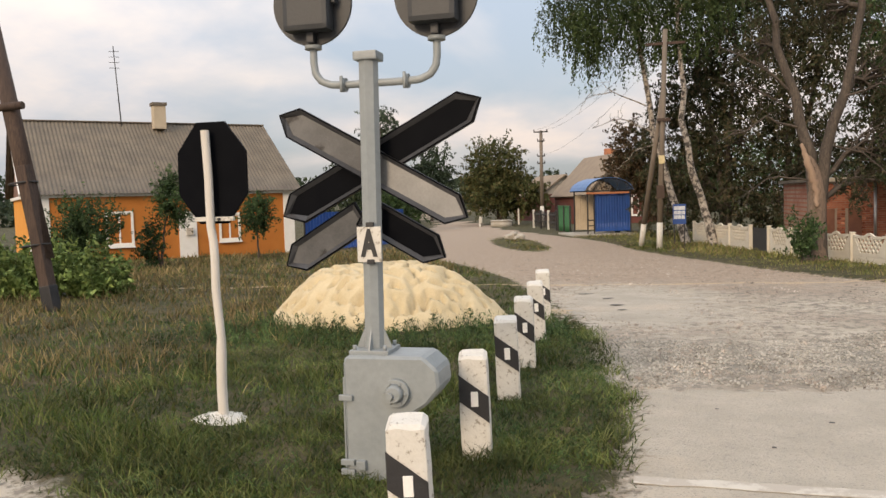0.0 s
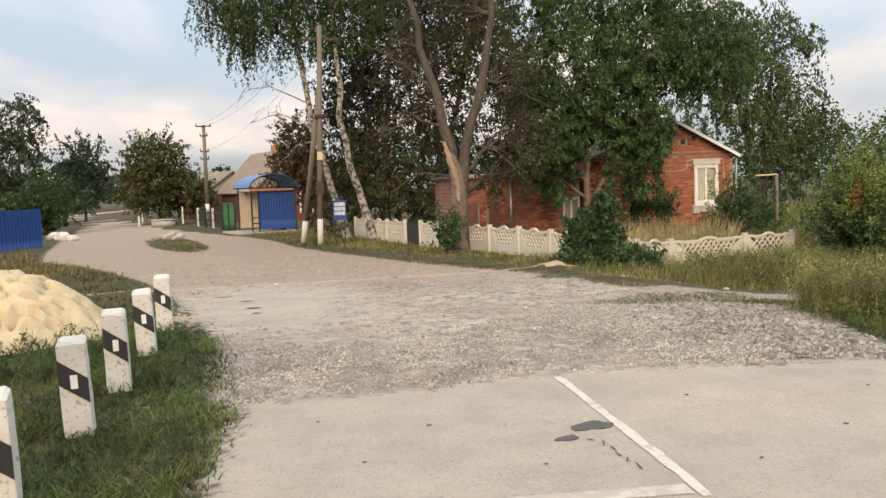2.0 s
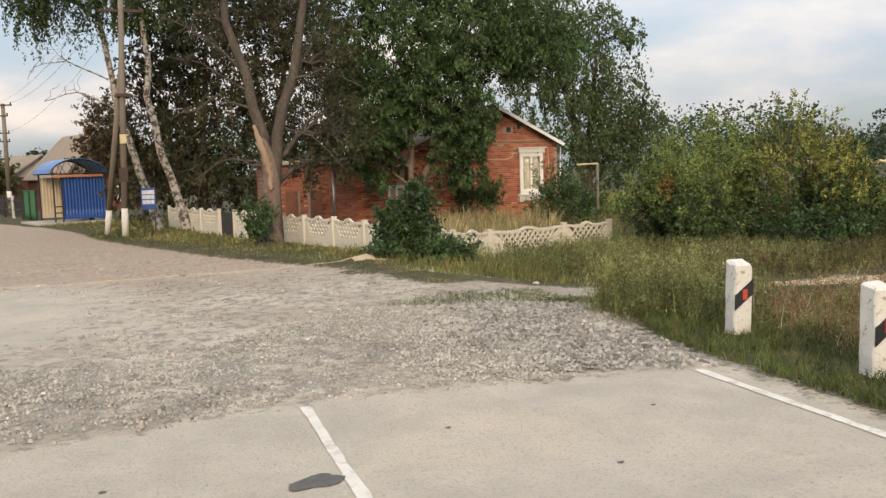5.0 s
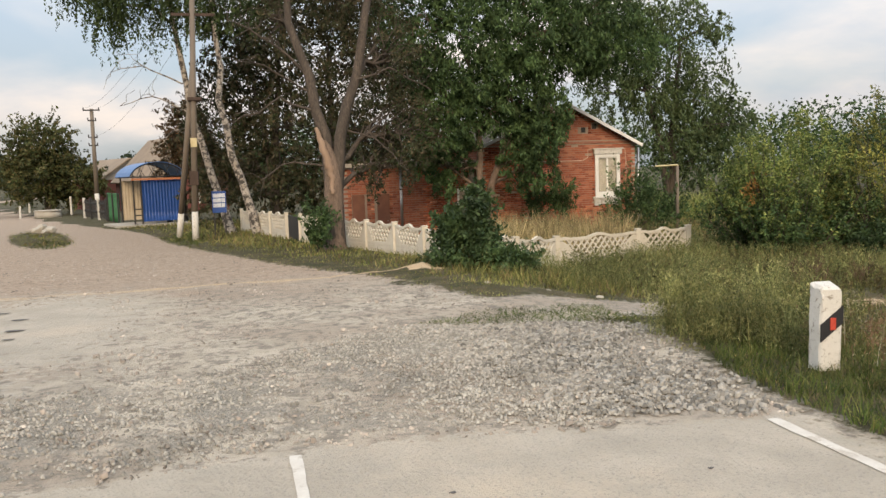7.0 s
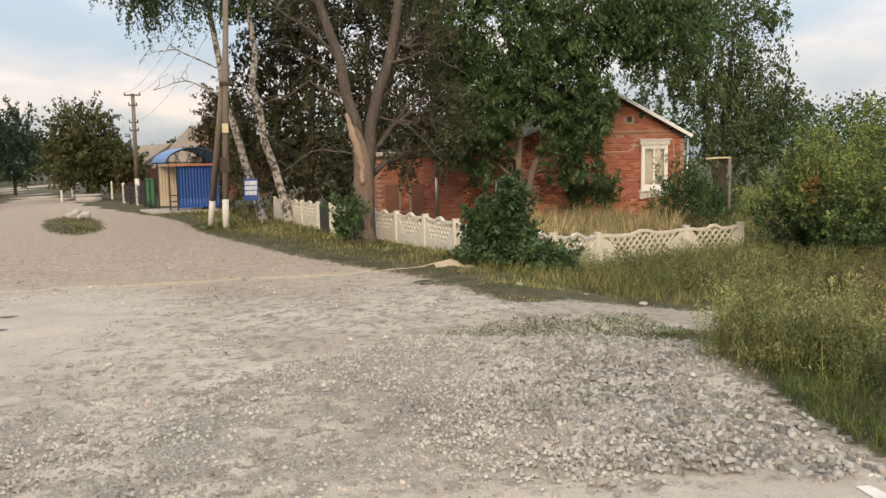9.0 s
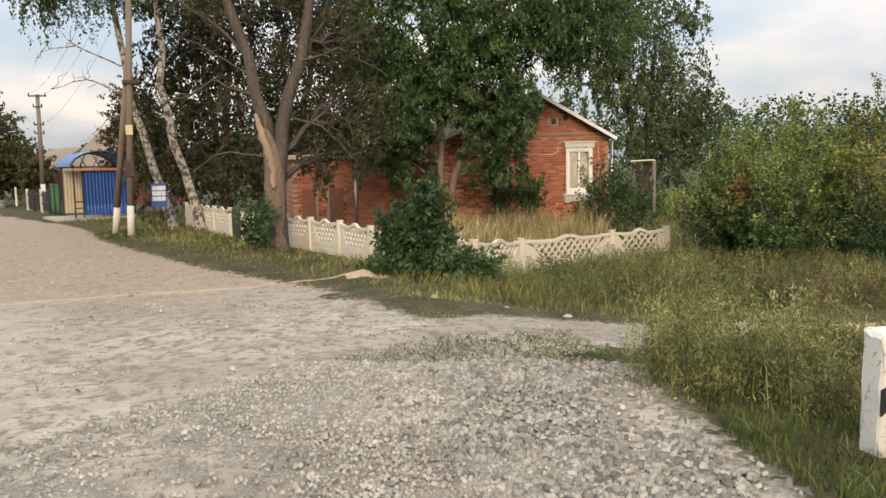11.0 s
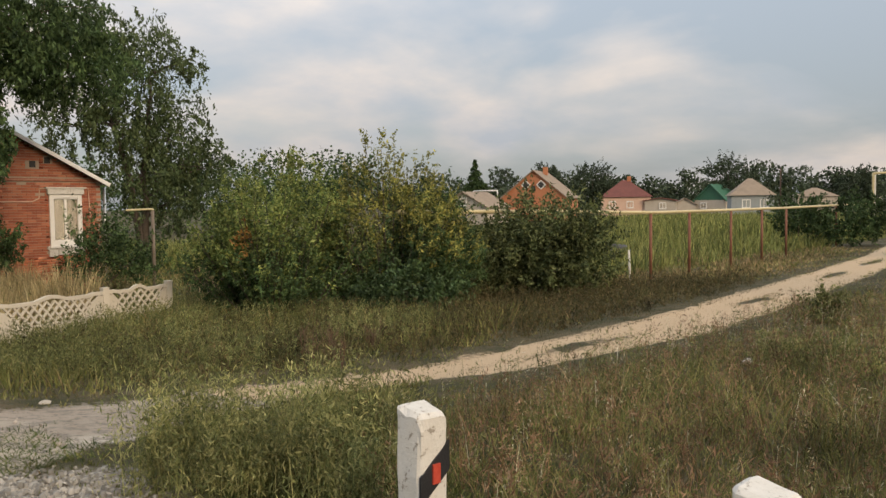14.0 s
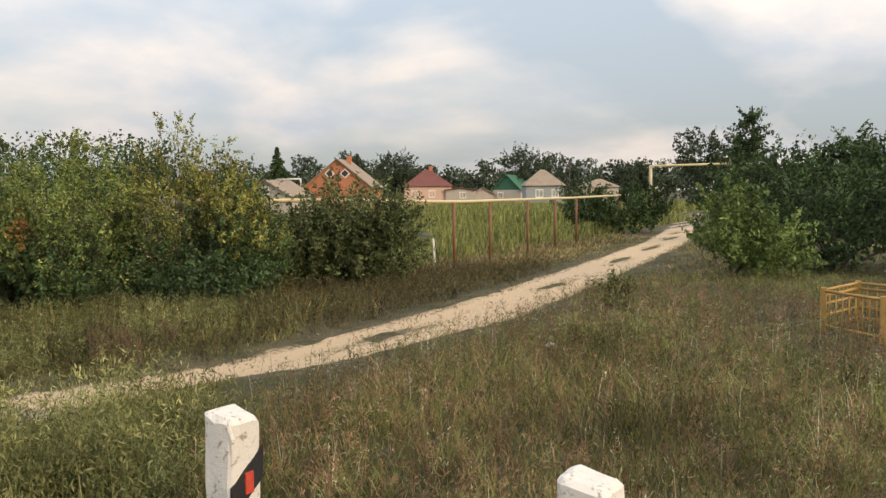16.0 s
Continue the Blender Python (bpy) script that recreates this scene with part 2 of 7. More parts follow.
def rod(p, q, r0, r1=None, sides=10, bm=None):
    """A capped, tapered rod from p to q."""
    p, q = Vector(p), Vector(q)
    b = bmesh.new()
    bmesh.ops.create_cone(b, cap_ends=True, segments=sides, radius1=r0, radius2=r0 if r1 is None else r1, depth=(q - p).length)
    m = Matrix.Translation((p + q) / 2) @ (q - p).to_track_quat("Z", "Y").to_matrix().to_4x4()
    bmesh.ops.transform(b, matrix=m, verts=b.verts)
    for f in b.faces:
        f.smooth = len(f.verts) == 4
    return join(bm, b)


def slab(points, depth, axis="y", bm=None, bevel=0.0):
    """A polygon in the xz plane (axis y) or xy plane (axis z) drawn out by depth."""
    b = bmesh.new()
    vs = [b.verts.new((u, 0, v) if axis == "y" else (u, v, 0)) for u, v in points]
    f = b.faces.new(vs)
    ex = bmesh.ops.extrude_face_region(b, geom=[f])
    bmesh.ops.translate(b, vec=(0, depth, 0) if axis == "y" else (0, 0, depth), verts=[v for v in ex["geom"] if isinstance(v, bmesh.types.BMVert)])
    bmesh.ops.recalc_face_normals(b, faces=b.faces)
    if bevel:
        bmesh.ops.bevel(b, geom=b.edges[:], offset=bevel, segments=1, affect="EDGES")
    return join(bm, b)


def mesh_from(name, verts, faces, material, smooth=False):
    """A mesh from an (n, 3) array and an (m, k) index array."""
    me = bpy.data.meshes.new(name)
    k = faces.shape[1]
    me.vertices.add(len(verts)); me.loops.add(faces.size); me.polygons.add(len(faces))
    me.vertices.foreach_set("co", np.ascontiguousarray(verts, dtype=np.float32).ravel())
    me.loops.foreach_set("vertex_index", np.ascontiguousarray(faces, dtype=np.int32).ravel())
    me.polygons.foreach_set("loop_start", np.arange(0, faces.size, k, dtype=np.int32))
    if smooth:
        me.polygons.foreach_set("use_smooth", np.ones(len(faces), dtype=bool))
    me.update(calc_edges=True)
    me.materials.append(material)
    return me


# ---- the lie of the land ----
def smooth(v):
    v = np.clip(v, 0, 1)
    return v * v * (3 - 2 * v)


def ground_z(x, y):
    x, y = np.asarray(x, float), np.asarray(y, float)
    return -0.45 * smooth((y - 8) / 30) - 0.40 * smooth((x - 5.5) / 3.5) * smooth((y - 8) / 8) - 0.22 * smooth((x - 15) / 10) * smooth((y - 14) / 4)


def gz(x, y):
    return float(ground_z(x, y))


LEFT_Y = [-40, 4.7, 5.0, 7.1, 11.2, 13.4, 19.2, 22.5, 26.2, 28, 30, 36, 48.5, 57, 73, 84, 110]
LEFT_X = [-0.3, -0.3, -0.23, -0.19, -0.85, -1.46, -3.3, -4.7, -6.4, -7.5, -9.0, -10.8, -13.8, -15.7, -18.6, -22.3, -34]
RIGHT_Y = [-40, 3.0, 8.0, 10.6, 12.7, 16.4, 21.4, 27, 33, 38, 42, 45, 50.5, 59, 68.5, 80, 110]
RIGHT_X = [60, 6.2, 6.2, 6.5, 5.8, 5.0, 2.9, 1.2, -0.6, -1.6, -3.0, -4.5, -7.0, -10.7, -13.6, -18, -31]
TRACK_X = [5.0, 7.0, 9.0, 10.0, 11.5, 14.7, 18.6, 26, 37.6, 60, 84, 140]
TRACK_Y = [12.5, 13.1, 13.4, 13.0, 11.95, 11.5, 11.6, 12.3, 13.5, 17.5, 21.5, 33]


def road_in(x, y):
    """Metres inside the edge of the bare road and track, negative outside."""
    left, right = np.interp(y, LEFT_Y, LEFT_X), np.interp(y, RIGHT_Y, RIGHT_X)
    road = np.minimum(x - left, right - x)
    front = np.interp(x, [-30, -8, -4.4, -3.7, -2.6, -1.5, -0.9, -0.3], [7.0, 5.4, 4.69, 4.34, 3.95, 4.0, 4.42, 4.8]) - y
    road = np.maximum(road, np.where(x < -0.2, front, -5))
    seam = np.abs((x - 4.6) * 0.766 + (y - 16.3) * 0.643 - 0.12) + np.maximum(0, np.abs((x - 5.9) * -0.643 + (y - 14.8) * 0.766) - 1.9) - 0.16
    road = np.minimum(road, seam + 0.12 * np.sin(x * 5) * np.sin(y * 4))
    mid = np.interp(x, TRACK_X, TRACK_Y)
    off = np.abs(y - mid)
    width = np.interp(x, [5, 7, 9, 10.5, 14, 20, 40, 80], [1.2, 1.2, 0.9, 0.60, 0.72, 0.78, 0.85, 1.0])
    track = np.where(x > 5, width - off, -5)
    ridge = 0.05 + 0.30 * np.sin(x * 0.924 + 1.755) + 0.07 * np.sin(x * 2.3 + 1)
    track = np.minimum(track, np.where((x > 9.2), off - ridge, 5))
    island = 1 - np.hypot((x + 6.3 + (y - 39.5) * 0.28) / 1.15, (y - 39.5) / 6.5)
    return np.minimum(np.maximum(road, track), -island * 1.2)


def pave_in(x, y):
    """Metres inside the asphalt apron of the crossing."""
    edge = np.interp(x, [-0.5, 1.4, 2.6, 3.8, 5.7, 6.5], [7.45, 7.7, 7.88, 7.86, 7.55, 7.4])
    old = 1 - np.hypot((x + 0.35 + (y - 14) * 0.12) / 1.25, (y - 14.2) / 2.9)
    return np.maximum(np.minimum(np.minimum(edge - y, 6.0 - x), x + 0.1), old * 0.22)


def gravel_in(x, y):
    """Metres inside the loose crushed stone beyond the apron."""
    edge = np.interp(x, [-0.5, 1.4, 2.6, 3.8, 5.7, 6.5], [7.45, 7.7, 7.88, 7.86, 7.55, 7.4])
    far = np.interp(x, [-1, 0.5, 2, 4, 6.5, 8], [10.8, 10.2, 10.6, 12.2, 11.6, 9.5])
    return np.minimum(np.minimum(y - edge, far - y), np.minimum(x + 0.9, np.interp(y, [7.5, 9, 10.5, 12], [6.15, 6.35, 6.9, 7.0]) - x))


def axis_steps(lo, hi, fine_lo, fine_hi, step, grow):
    a = list(np.arange(fine_lo, fine_hi, step))
    s, v = step, a[-1]
    while v < hi:
        s *= grow
        v += s
        a.append(v)
    s, v = step, a[0]
    while v > lo:
        s *= grow
        v -= s
        a.insert(0, v)
    return np.array(a)


def ground_material():
    m, n, l, bsdf = shader("ground_soil_road")
    co = n.new("ShaderNodeTexCoord")

    def tex(scale, detail=5.0, rough=0.6):
        t = put(n, "ShaderNodeTexNoise", Scale=scale, Detail=detail, Roughness=rough)
        l.new(co.outputs["Object"], t.inputs["Vector"])
        return t.outputs["Fac"]

    def attr(name, jag, lo, hi):
        a = n.new("ShaderNodeAttribute")
        a.attribute_name = name
        add = n.new("ShaderNodeMath"); add.operation = "MULTIPLY_ADD"
        l.new(jag, add.inputs[0]); add.inputs[1].default_value = 1.0
        l.new(a.outputs["Fac"], add.inputs[2])
        return ramp_of(n, l, add.outputs[0], lo, hi)

    big, mid, clod, fine, grit = tex(0.35), tex(1.6), tex(4.3, 7, 0.68), tex(9.0, 6, 0.7), tex(48.0, 4, 0.7)
    soil = blend(n, l, ramp_of(n, l, mid, 0.35, 0.65), (0.050, 0.048, 0.022), (0.12, 0.095, 0.055))
    soil = blend(n, l, ramp_of(n, l, fine, 0.4, 0.7), soil, (0.045, 0.050, 0.020))
    dust = blend(n, l, ramp_of(n, l, mid, 0.3, 0.7), (0.385, 0.337, 0.268), (0.535, 0.475, 0.385))
    dust = blend(n, l, ramp_of(n, l, big, 0.45, 0.62), dust, (0.365, 0.305, 0.24))
    dust = blend(n, l, ramp_of(n, l, clod, 0.50, 0.60), dust, (0.265, 0.233, 0.190))
    dust = blend(n, l, ramp_of(n, l, fine, 0.51, 0.64), dust, (0.20, 0.178, 0.147))
    earth = blend(n, l, ramp_of(n, l, fine, 0.36, 0.62), (0.27, 0.208, 0.155), (0.42, 0.335, 0.255))
    dust = blend(n, l, attr("trodden", mid, 0.6, 1.2), dust, earth)
    stone = blend(n, l, ramp_of(n, l, grit, 0.4, 0.62), (0.20, 0.182, 0.150), (0.39, 0.358, 0.30))
    stone = blend(n, l, ramp_of(n, l, mid, 0.40, 0.56), stone, dust)
    pave = blend(n, l, ramp_of(n, l, mid, 0.32, 0.7), (0.41, 0.367, 0.30), (0.495, 0.442, 0.362))
    pave = blend(n, l, ramp_of(n, l, big, 0.5, 0.66), pave, (0.54, 0.462, 0.36))
    pave = blend(n, l, ramp_of(n, l, grit, 0.5, 0.75), pave, (0.28, 0.26, 0.235))
    sand = (0.52, 0.39, 0.25)
    col = blend(n, l, attr("bare", fine, 0.42, 0.62), soil, dust)
    col = blend(n, l, attr("sandy", fine, 0.45, 0.75), col, sand)
    col = blend(n, l, attr("stony", fine, 0.45, 1.25), col, stone)
    col = blend(n, l, attr("paved", fine, 0.47, 0.53), col, pave)
    l.new(col, bsdf.inputs["Base Color"])
    bsdf.inputs["Roughness"].default_value = 0.92
    bsdf.inputs["Specular IOR Level"].default_value = 0.25
    h = n.new("ShaderNodeMath"); h.operation = "ADD"
    lump = n.new("ShaderNodeMath"); lump.operation = "MULTIPLY_ADD"
    l.new(clod, lump.inputs[0]); lump.inputs[1].default_value = 2.2; l.new(fine, lump.inputs[2])
    l.new(lump.outputs[0], h.inputs[0]); l.new(grit, h.inputs[1])
    b = put(n, "ShaderNodeBump", Strength=0.75, Distance=0.035)
    l.new(h.outputs[0], b.inputs["Height"]); l.new(b.outputs[0], bsdf.inputs["Normal"])
    return m


def build_ground():
    xs = axis_steps(-2500, 2500, -6, 18, 0.25, 1.13)
    ys = axis_steps(-2500, 2500, 3.0, 20, 0.25, 1.13)
    X, Y = np.meshgrid(xs, ys)
    x, y = X.ravel(), Y.ravel()
    bare, paved, stony = road_in(x, y), pave_in(x, y), gravel_in(x, y)
    rng = np.random.default_rng(3)
    near = smooth((40 - np.hypot(x - 3, y - 9)) / 30)
    bumps = 0.012 * np.sin(x * 2.1 + 1.3 * np.sin(y * 1.7)) * np.sin(y * 2.6 + 1.1 * np.sin(x * 1.3)) + 0.006 * rng.standard_normal(len(x))
    z = ground_z(x, y) + bumps * near * np.where(paved > 0, 0.1, 1) + np.where(bare < -0.1, 0.03, 0) * near
    z += np.where((paved > 0.0) & (y < 9), 0.015, 0.0)
    mound = np.exp(-(((x - 5.45) / 0.30) ** 2 + ((y - 18.0) / 0.36) ** 2)) * 0.15
    z += mound
    V = np.stack([x, y, z], 1)
    nx, ny = len(xs), len(ys)
    i = (np.arange(ny - 1)[:, None] * nx + np.arange(nx - 1)[None, :]).ravel()
    F = np.stack([i, i + 1, i + nx + 1, i + nx], 1)
    me = mesh_from("ground", V, F, ground_material(), True)
    track = np.where((x > 9) & (y > 9), 0.5 * smooth((x - 9) / 5) * smooth((60 - x) / 20), 0)
    for name, v in (("trodden", smooth((y - 12) / 12)), ("bare", bare), ("paved", paved), ("stony", stony), ("sandy", np.where((track > 0) & (bare > -0.3), bare + 0.05 + 0.5 * track, np.where(mound > 0.03, 0.5, np.maximum(0.6 - np.hypot((x + 1.4) / 0.7, (y - 12.9) / 0.9), np.where(np.abs(y - 17.6 - 0.1 * x) < 0.25, 0.15, -1)))))):
        a = me.attributes.new(name, "FLOAT", "POINT")
        a.data.foreach_set("value", np.clip(v, -1, 1).astype(np.float32))
    tagged(new("ground", me), "dusty village ground with bare road, worn asphalt and soil", "ground", kind="structure")


build_ground()


# ---- plants ----
def leaf_mesh(name, centres, size, rng, material, droop=0.3, slim=0.45):
    """One small folded leaf (a kite of two triangles) at each centre."""
    n = len(centres)
    d = rng.standard_normal((n, 3))
    d[:, 2] -= droop * 2
    d /= np.linalg.norm(d, axis=1)[:, None]
    s = np.cross(d, rng.standard_normal((n, 3)))
    s /= np.linalg.norm(s, axis=1)[:, None] + 1e-6
    L = (size * rng.uniform(0.6, 1.35, n))[:, None]
    nrm = np.cross(d, s)
    a = centres - d * L * 0.5
    tip = centres + d * L * 0.5
    b = centres + s * L * slim * 0.5 + nrm * L * 0.08
    c = centres - s * L * slim * 0.5 + nrm * L * 0.08
    V = np.stack([a, b, tip, c], 1).reshape(-1, 3)
    return mesh_from(name, V, np.arange(4 * n).reshape(-1, 4), material)


def tube(path, radii, sides=7):
    """Vertices and faces of a tapered tube along a path."""
    P = np.asarray(path, float)
    T = np.gradient(P, axis=0)
    T /= np.linalg.norm(T, axis=1)[:, None] + 1e-9
    u = np.cross(T, (0.3, 0.9, 0.1))
    u /= np.linalg.norm(u, axis=1)[:, None] + 1e-9
    w = np.cross(T, u)
    ang = np.linspace(0, 2 * np.pi, sides, endpoint=False)
    V = P[:, None] + np.asarray(radii)[:, None, None] * (np.cos(ang)[None, :, None] * u[:, None] + np.sin(ang)[None, :, None] * w[:, None])
    k = len(P)
    F = []
    for i in range(k - 1):
        for j in range(sides):
            F.append((i * sides + j, i * sides + (j + 1) % sides, (i + 1) * sides + (j + 1) % sides, (i + 1) * sides + j))
    return V.reshape(-1, 3), np.array(F)


def bend(p, q, rng, k=5, sway=0.12):
    p, q = np.asarray(p, float), np.asarray(q, float)
    t = np.linspace(0, 1, k)[:, None]
    off = rng.standard_normal((k, 3)) * np.linalg.norm(q - p) * sway * (t * (1 - t)) * 2
    sag = np.zeros((k, 3)); sag[:, 2] = (np.sin(t[:, 0] * np.pi)) * np.linalg.norm(q - p) * 0.10
    return p + (q - p) * t + off + sag


def resample(path, k):
    P = np.asarray(path, float)
    s = np.concatenate([[0], np.cumsum(np.linalg.norm(np.diff(P, axis=0), axis=1))])
    u = np.linspace(0, s[-1], k)
    return np.stack([np.interp(u, s, P[:, i]) for i in range(3)], 1)


def tree(name, label, category, stems, blobs, leaves, size, leaf_mat, bark_mat=None, seed=1, droop=0.3, slim=0.45, clump=32, twigs=6, r0=0.15, lift=0.0, shoot=0.9, fluff=0.13, spread=0.22, hollow=0.45, extra=(), bare=0):
    """A tree or bush: stems (paths that end in the crown), limbs to each mass of the crown, twigs, and clumped leaves.
    blobs: masses of the crown as (x, y, z, radius, half height)."""
    rng = np.random.default_rng(seed)
    base = Vector(stems[0][0])
    root = thing(name, base.x, base.y, base.z, 0, label, category)
    Vs, Fs, count = [], [], 0

    def add(path, radii, sides=7):
        nonlocal count
        V, F = tube(path, radii, sides)
        Vs.append(V); Fs.append(F + count)
        count += len(V)

    skeleton = []
    for s in stems:
        P = resample(s, 12)
        P[1:-1] += rng.standard_normal((10, 3)) * r0 * 0.25
        rr = r0 * np.linspace(1.0, 0.35, 12)
        rr[0] *= 1.35
        add(P, rr, 9)
        skeleton.append(P)
    S = np.concatenate(skeleton)
    B = np.array(blobs, float)
    weight = B[:, 3] ** 1.3 * B[:, 4] ** 0.8
    weight /= weight.sum()
    pts = []
    for b, w in zip(B, weight):
        k = max(3, int(leaves * w / clump))
        v = rng.standard_normal((k, 3))
        v /= np.linalg.norm(v, axis=1)[:, None]
        rad = (hollow + (1.0 - hollow) * rng.random(k) ** 0.6) * rng.uniform(0.82, 1.08, k)
        c = b[:3] + v * rad[:, None] * np.array([b[3], b[3], b[4]])
        low = S[:, 2] < b[2] + 0.2
        cand = S[low] if low.any() else S
        j = np.argmin(np.linalg.norm(cand - b[:3], axis=1) + 0.4 * np.abs(cand[:, 2] - (b[2] - b[4])))
        limb = bend(cand[j], b[:3], rng, 7)
        add(limb, r0 * np.linspace(0.42, 0.12, 7), 6)
        for q in c[rng.choice(k, min(k, twigs + bare), replace=False)]:
            tw = bend(limb[rng.integers(2, 7)], q, rng, 5, 0.18)
            add(tw, r0 * np.linspace(0.13, 0.03, 5), 4)
        per = rng.uniform(0.5, 1.5, k)
        per = np.maximum(4, (per / per.sum() * leaves * w)).astype(int)
        rc = np.repeat(c, per, axis=0)
        sg = spread * np.mean([b[3], b[4]]) + 0.08
        out = (c - b[:3]) / np.array([b[3], b[3], b[4]])
        out[:, 2] += lift
        out += rng.standard_normal((k, 3)) * 0.35
        out /= np.linalg.norm(out, axis=1)[:, None]
        ln = shoot * (0.5 * np.mean([b[3], b[4]]) + 0.35) * rng.uniform(0.5, 1.5, k)
        t = rng.random(len(rc))
        off = np.repeat(out * ln[:, None], per, axis=0) * (t - 0.35)[:, None]
        off += np.clip(rng.standard_normal((len(rc), 3)), -1.6, 1.6) * (np.repeat(ln, per) * fluff * (1.0 - 0.65 * t))[:, None]
        pts.append(rc + off)
    for path, r in extra:
        P = resample(path, 8)
        P[1:-1] += rng.standard_normal((6, 3)) * r
        add(P, np.linspace(r, r * 0.3, 8), 6)
        for k in range(9):
            q = P[rng.integers(2, 8)]
            add(bend(q, q + rng.standard_normal(3) * [0.4, 0.3, 0.3] + [0, 0, 0.1], rng, 5, 0.2), r * np.linspace(0.4, 0.12, 5), 4)
    C = np.concatenate(pts)
    lim = ground_z(C[:, 0], C[:, 1]) + 0.04
    C = C[C[:, 2] > lim]
    o = np.array(base)
    bark = new("trunk", mesh_from("trunk", np.concatenate(Vs) - o, np.concatenate(Fs), bark_mat or M_BARK, True))
    bark.parent = root
    crown = new("crown", leaf_mesh("crown", C - o, size, rng, leaf_mat, droop, slim))
    crown.parent = root
    return root


def stemmed(x, y, *tops):
    """Stems from the ground at (x, y) to each top."""
    z = gz(x, y)
    return [[(x, y, z - 0.05), (x + (a - x) * 0.3, y + (b - y) * 0.3, z + (c - z) * 0.5), (a, b, c)] for a, b, c in tops]


def bush(label, blobs, leaves, size, mat_, seed, **kw):
    x, y = blobs[0][0], blobs[0][1]
    kw.setdefault("r0", 0.04)
    kw.setdefault("hollow", 0.25)
    kw.setdefault("lift", 0.8)
    kw.setdefault("fluff", 0.11)
    tops = [(b[0], b[1], b[2]) for b in blobs[:4]]
    return tree("bush", label, "bush", stemmed(x, y, *tops), blobs, leaves, size, mat_, seed=seed, **kw)


# birches by the pole
tree("birch_tree", "slender leaning birch with white bark and hanging twigs", "tree",
     [[(1.5, 36.7, -0.48), (0.99, 36.94, 1.5), (0.33, 37.26, 3.8), (-0.03, 37.5, 5.9), (-0.32, 37.75, 8.0), (-0.5, 38.1, 13.0)]],
     [(-3.7, 37.5, 9.7, 1.2, 1.3), (-2.6, 37.2, 8.7, 0.7, 1.6), (-2.0, 37.1, 9.4, 1.6, 2.0), (-0.6, 37.4, 13.5, 3.6, 2.4), (-0.2, 36.9, 9.6, 1.6, 2.0)],
     46000, 0.135, M_LEAF_BIRCH, M_BARK_BIRCH, 11, extra=[([(0.2, 37.3, 4.4), (-1.1, 37.0, 5.1), (-2.4, 36.8, 4.7)], 0.035), ([(-0.1, 37.5, 5.6), (-1.5, 37.1, 6.3), (-2.7, 37.0, 6.0)], 0.035), ([(0.3, 37.2, 3.9), (-0.6, 36.9, 3.7), (-1.3, 36.8, 2.9)], 0.025)], lift=-4.0, shoot=1.7, fluff=0.045, droop=0.8, r0=0.17, hollow=0.2)
tree("birch_tree", "birch with white, black-flecked trunk bent near its base", "tree",
     [[(2.54, 35.4, -0.5), (2.13, 35.7, 1.24), (1.64, 35.93, 2.9), (1.39, 36.1, 4.5), (1.37, 36.3, 6.4), (1.25, 36.5, 8.7), (1.19, 36.8, 11.5)]],
     [(2.4, 36.5, 10.4, 2.1, 2.4), (2.9, 36.8, 14.0, 3.0, 2.6), (1.0, 36.4, 8.2, 0.9, 0.9)],
     26000, 0.15, M_LEAF_BIRCH, M_BARK_BIRCH, 12, lift=-4.0, shoot=1.5, fluff=0.05, droop=0.8, r0=0.18, hollow=0.2)
# dark trees behind the fence
tree("tree", "tall dark tree with dull brownish foliage behind fence", "tree",
     stemmed(3.4, 40.8, (4.0, 41.1, 9.0), (2.5, 41.2, 7.0)),
     [(2.3, 41.3, 7.0, 1.9, 2.7), (4.0, 41.1, 8.6, 2.4, 2.7), (4.3, 40.7, 4.0, 2.4, 2.1), (2.1, 40.9, 2.2, 1.6, 1.6), (0.9, 42.0, 1.6, 1.5, 2.0), (0.8, 42.0, 4.4, 1.7, 2.0), (2.4, 42.0, 5.2, 1.8, 1.8), (3.9, 40.5, 1.1, 2.1, 1.3), (3.7, 41.6, 12.6, 4.0, 2.7)],
     34000, 0.21, M_LEAF_DARK, None, 13, droop=0.5, r0=0.2, twigs=22, lift=-0.3)
tree("tree", "dark brown-leaved tree with thin bare twigs", "tree",
     stemmed(6.2, 40.3, (6.0, 40.6, 7.0), (7.8, 40.4, 8.6)),
     [(6.0, 40.6, 6.9, 2.1, 3.2), (5.7, 40.2, 1.3, 1.6, 1.6), (7.9, 40.4, 8.4, 1.9, 2.4), (7.6, 40.8, 11.9, 3.2, 2.4), (7.4, 40.0, 3.6, 1.7, 1.9)],
     27000, 0.2, M_LEAF_DARK, None, 14, droop=0.5, r0=0.2, twigs=22, lift=-0.3)
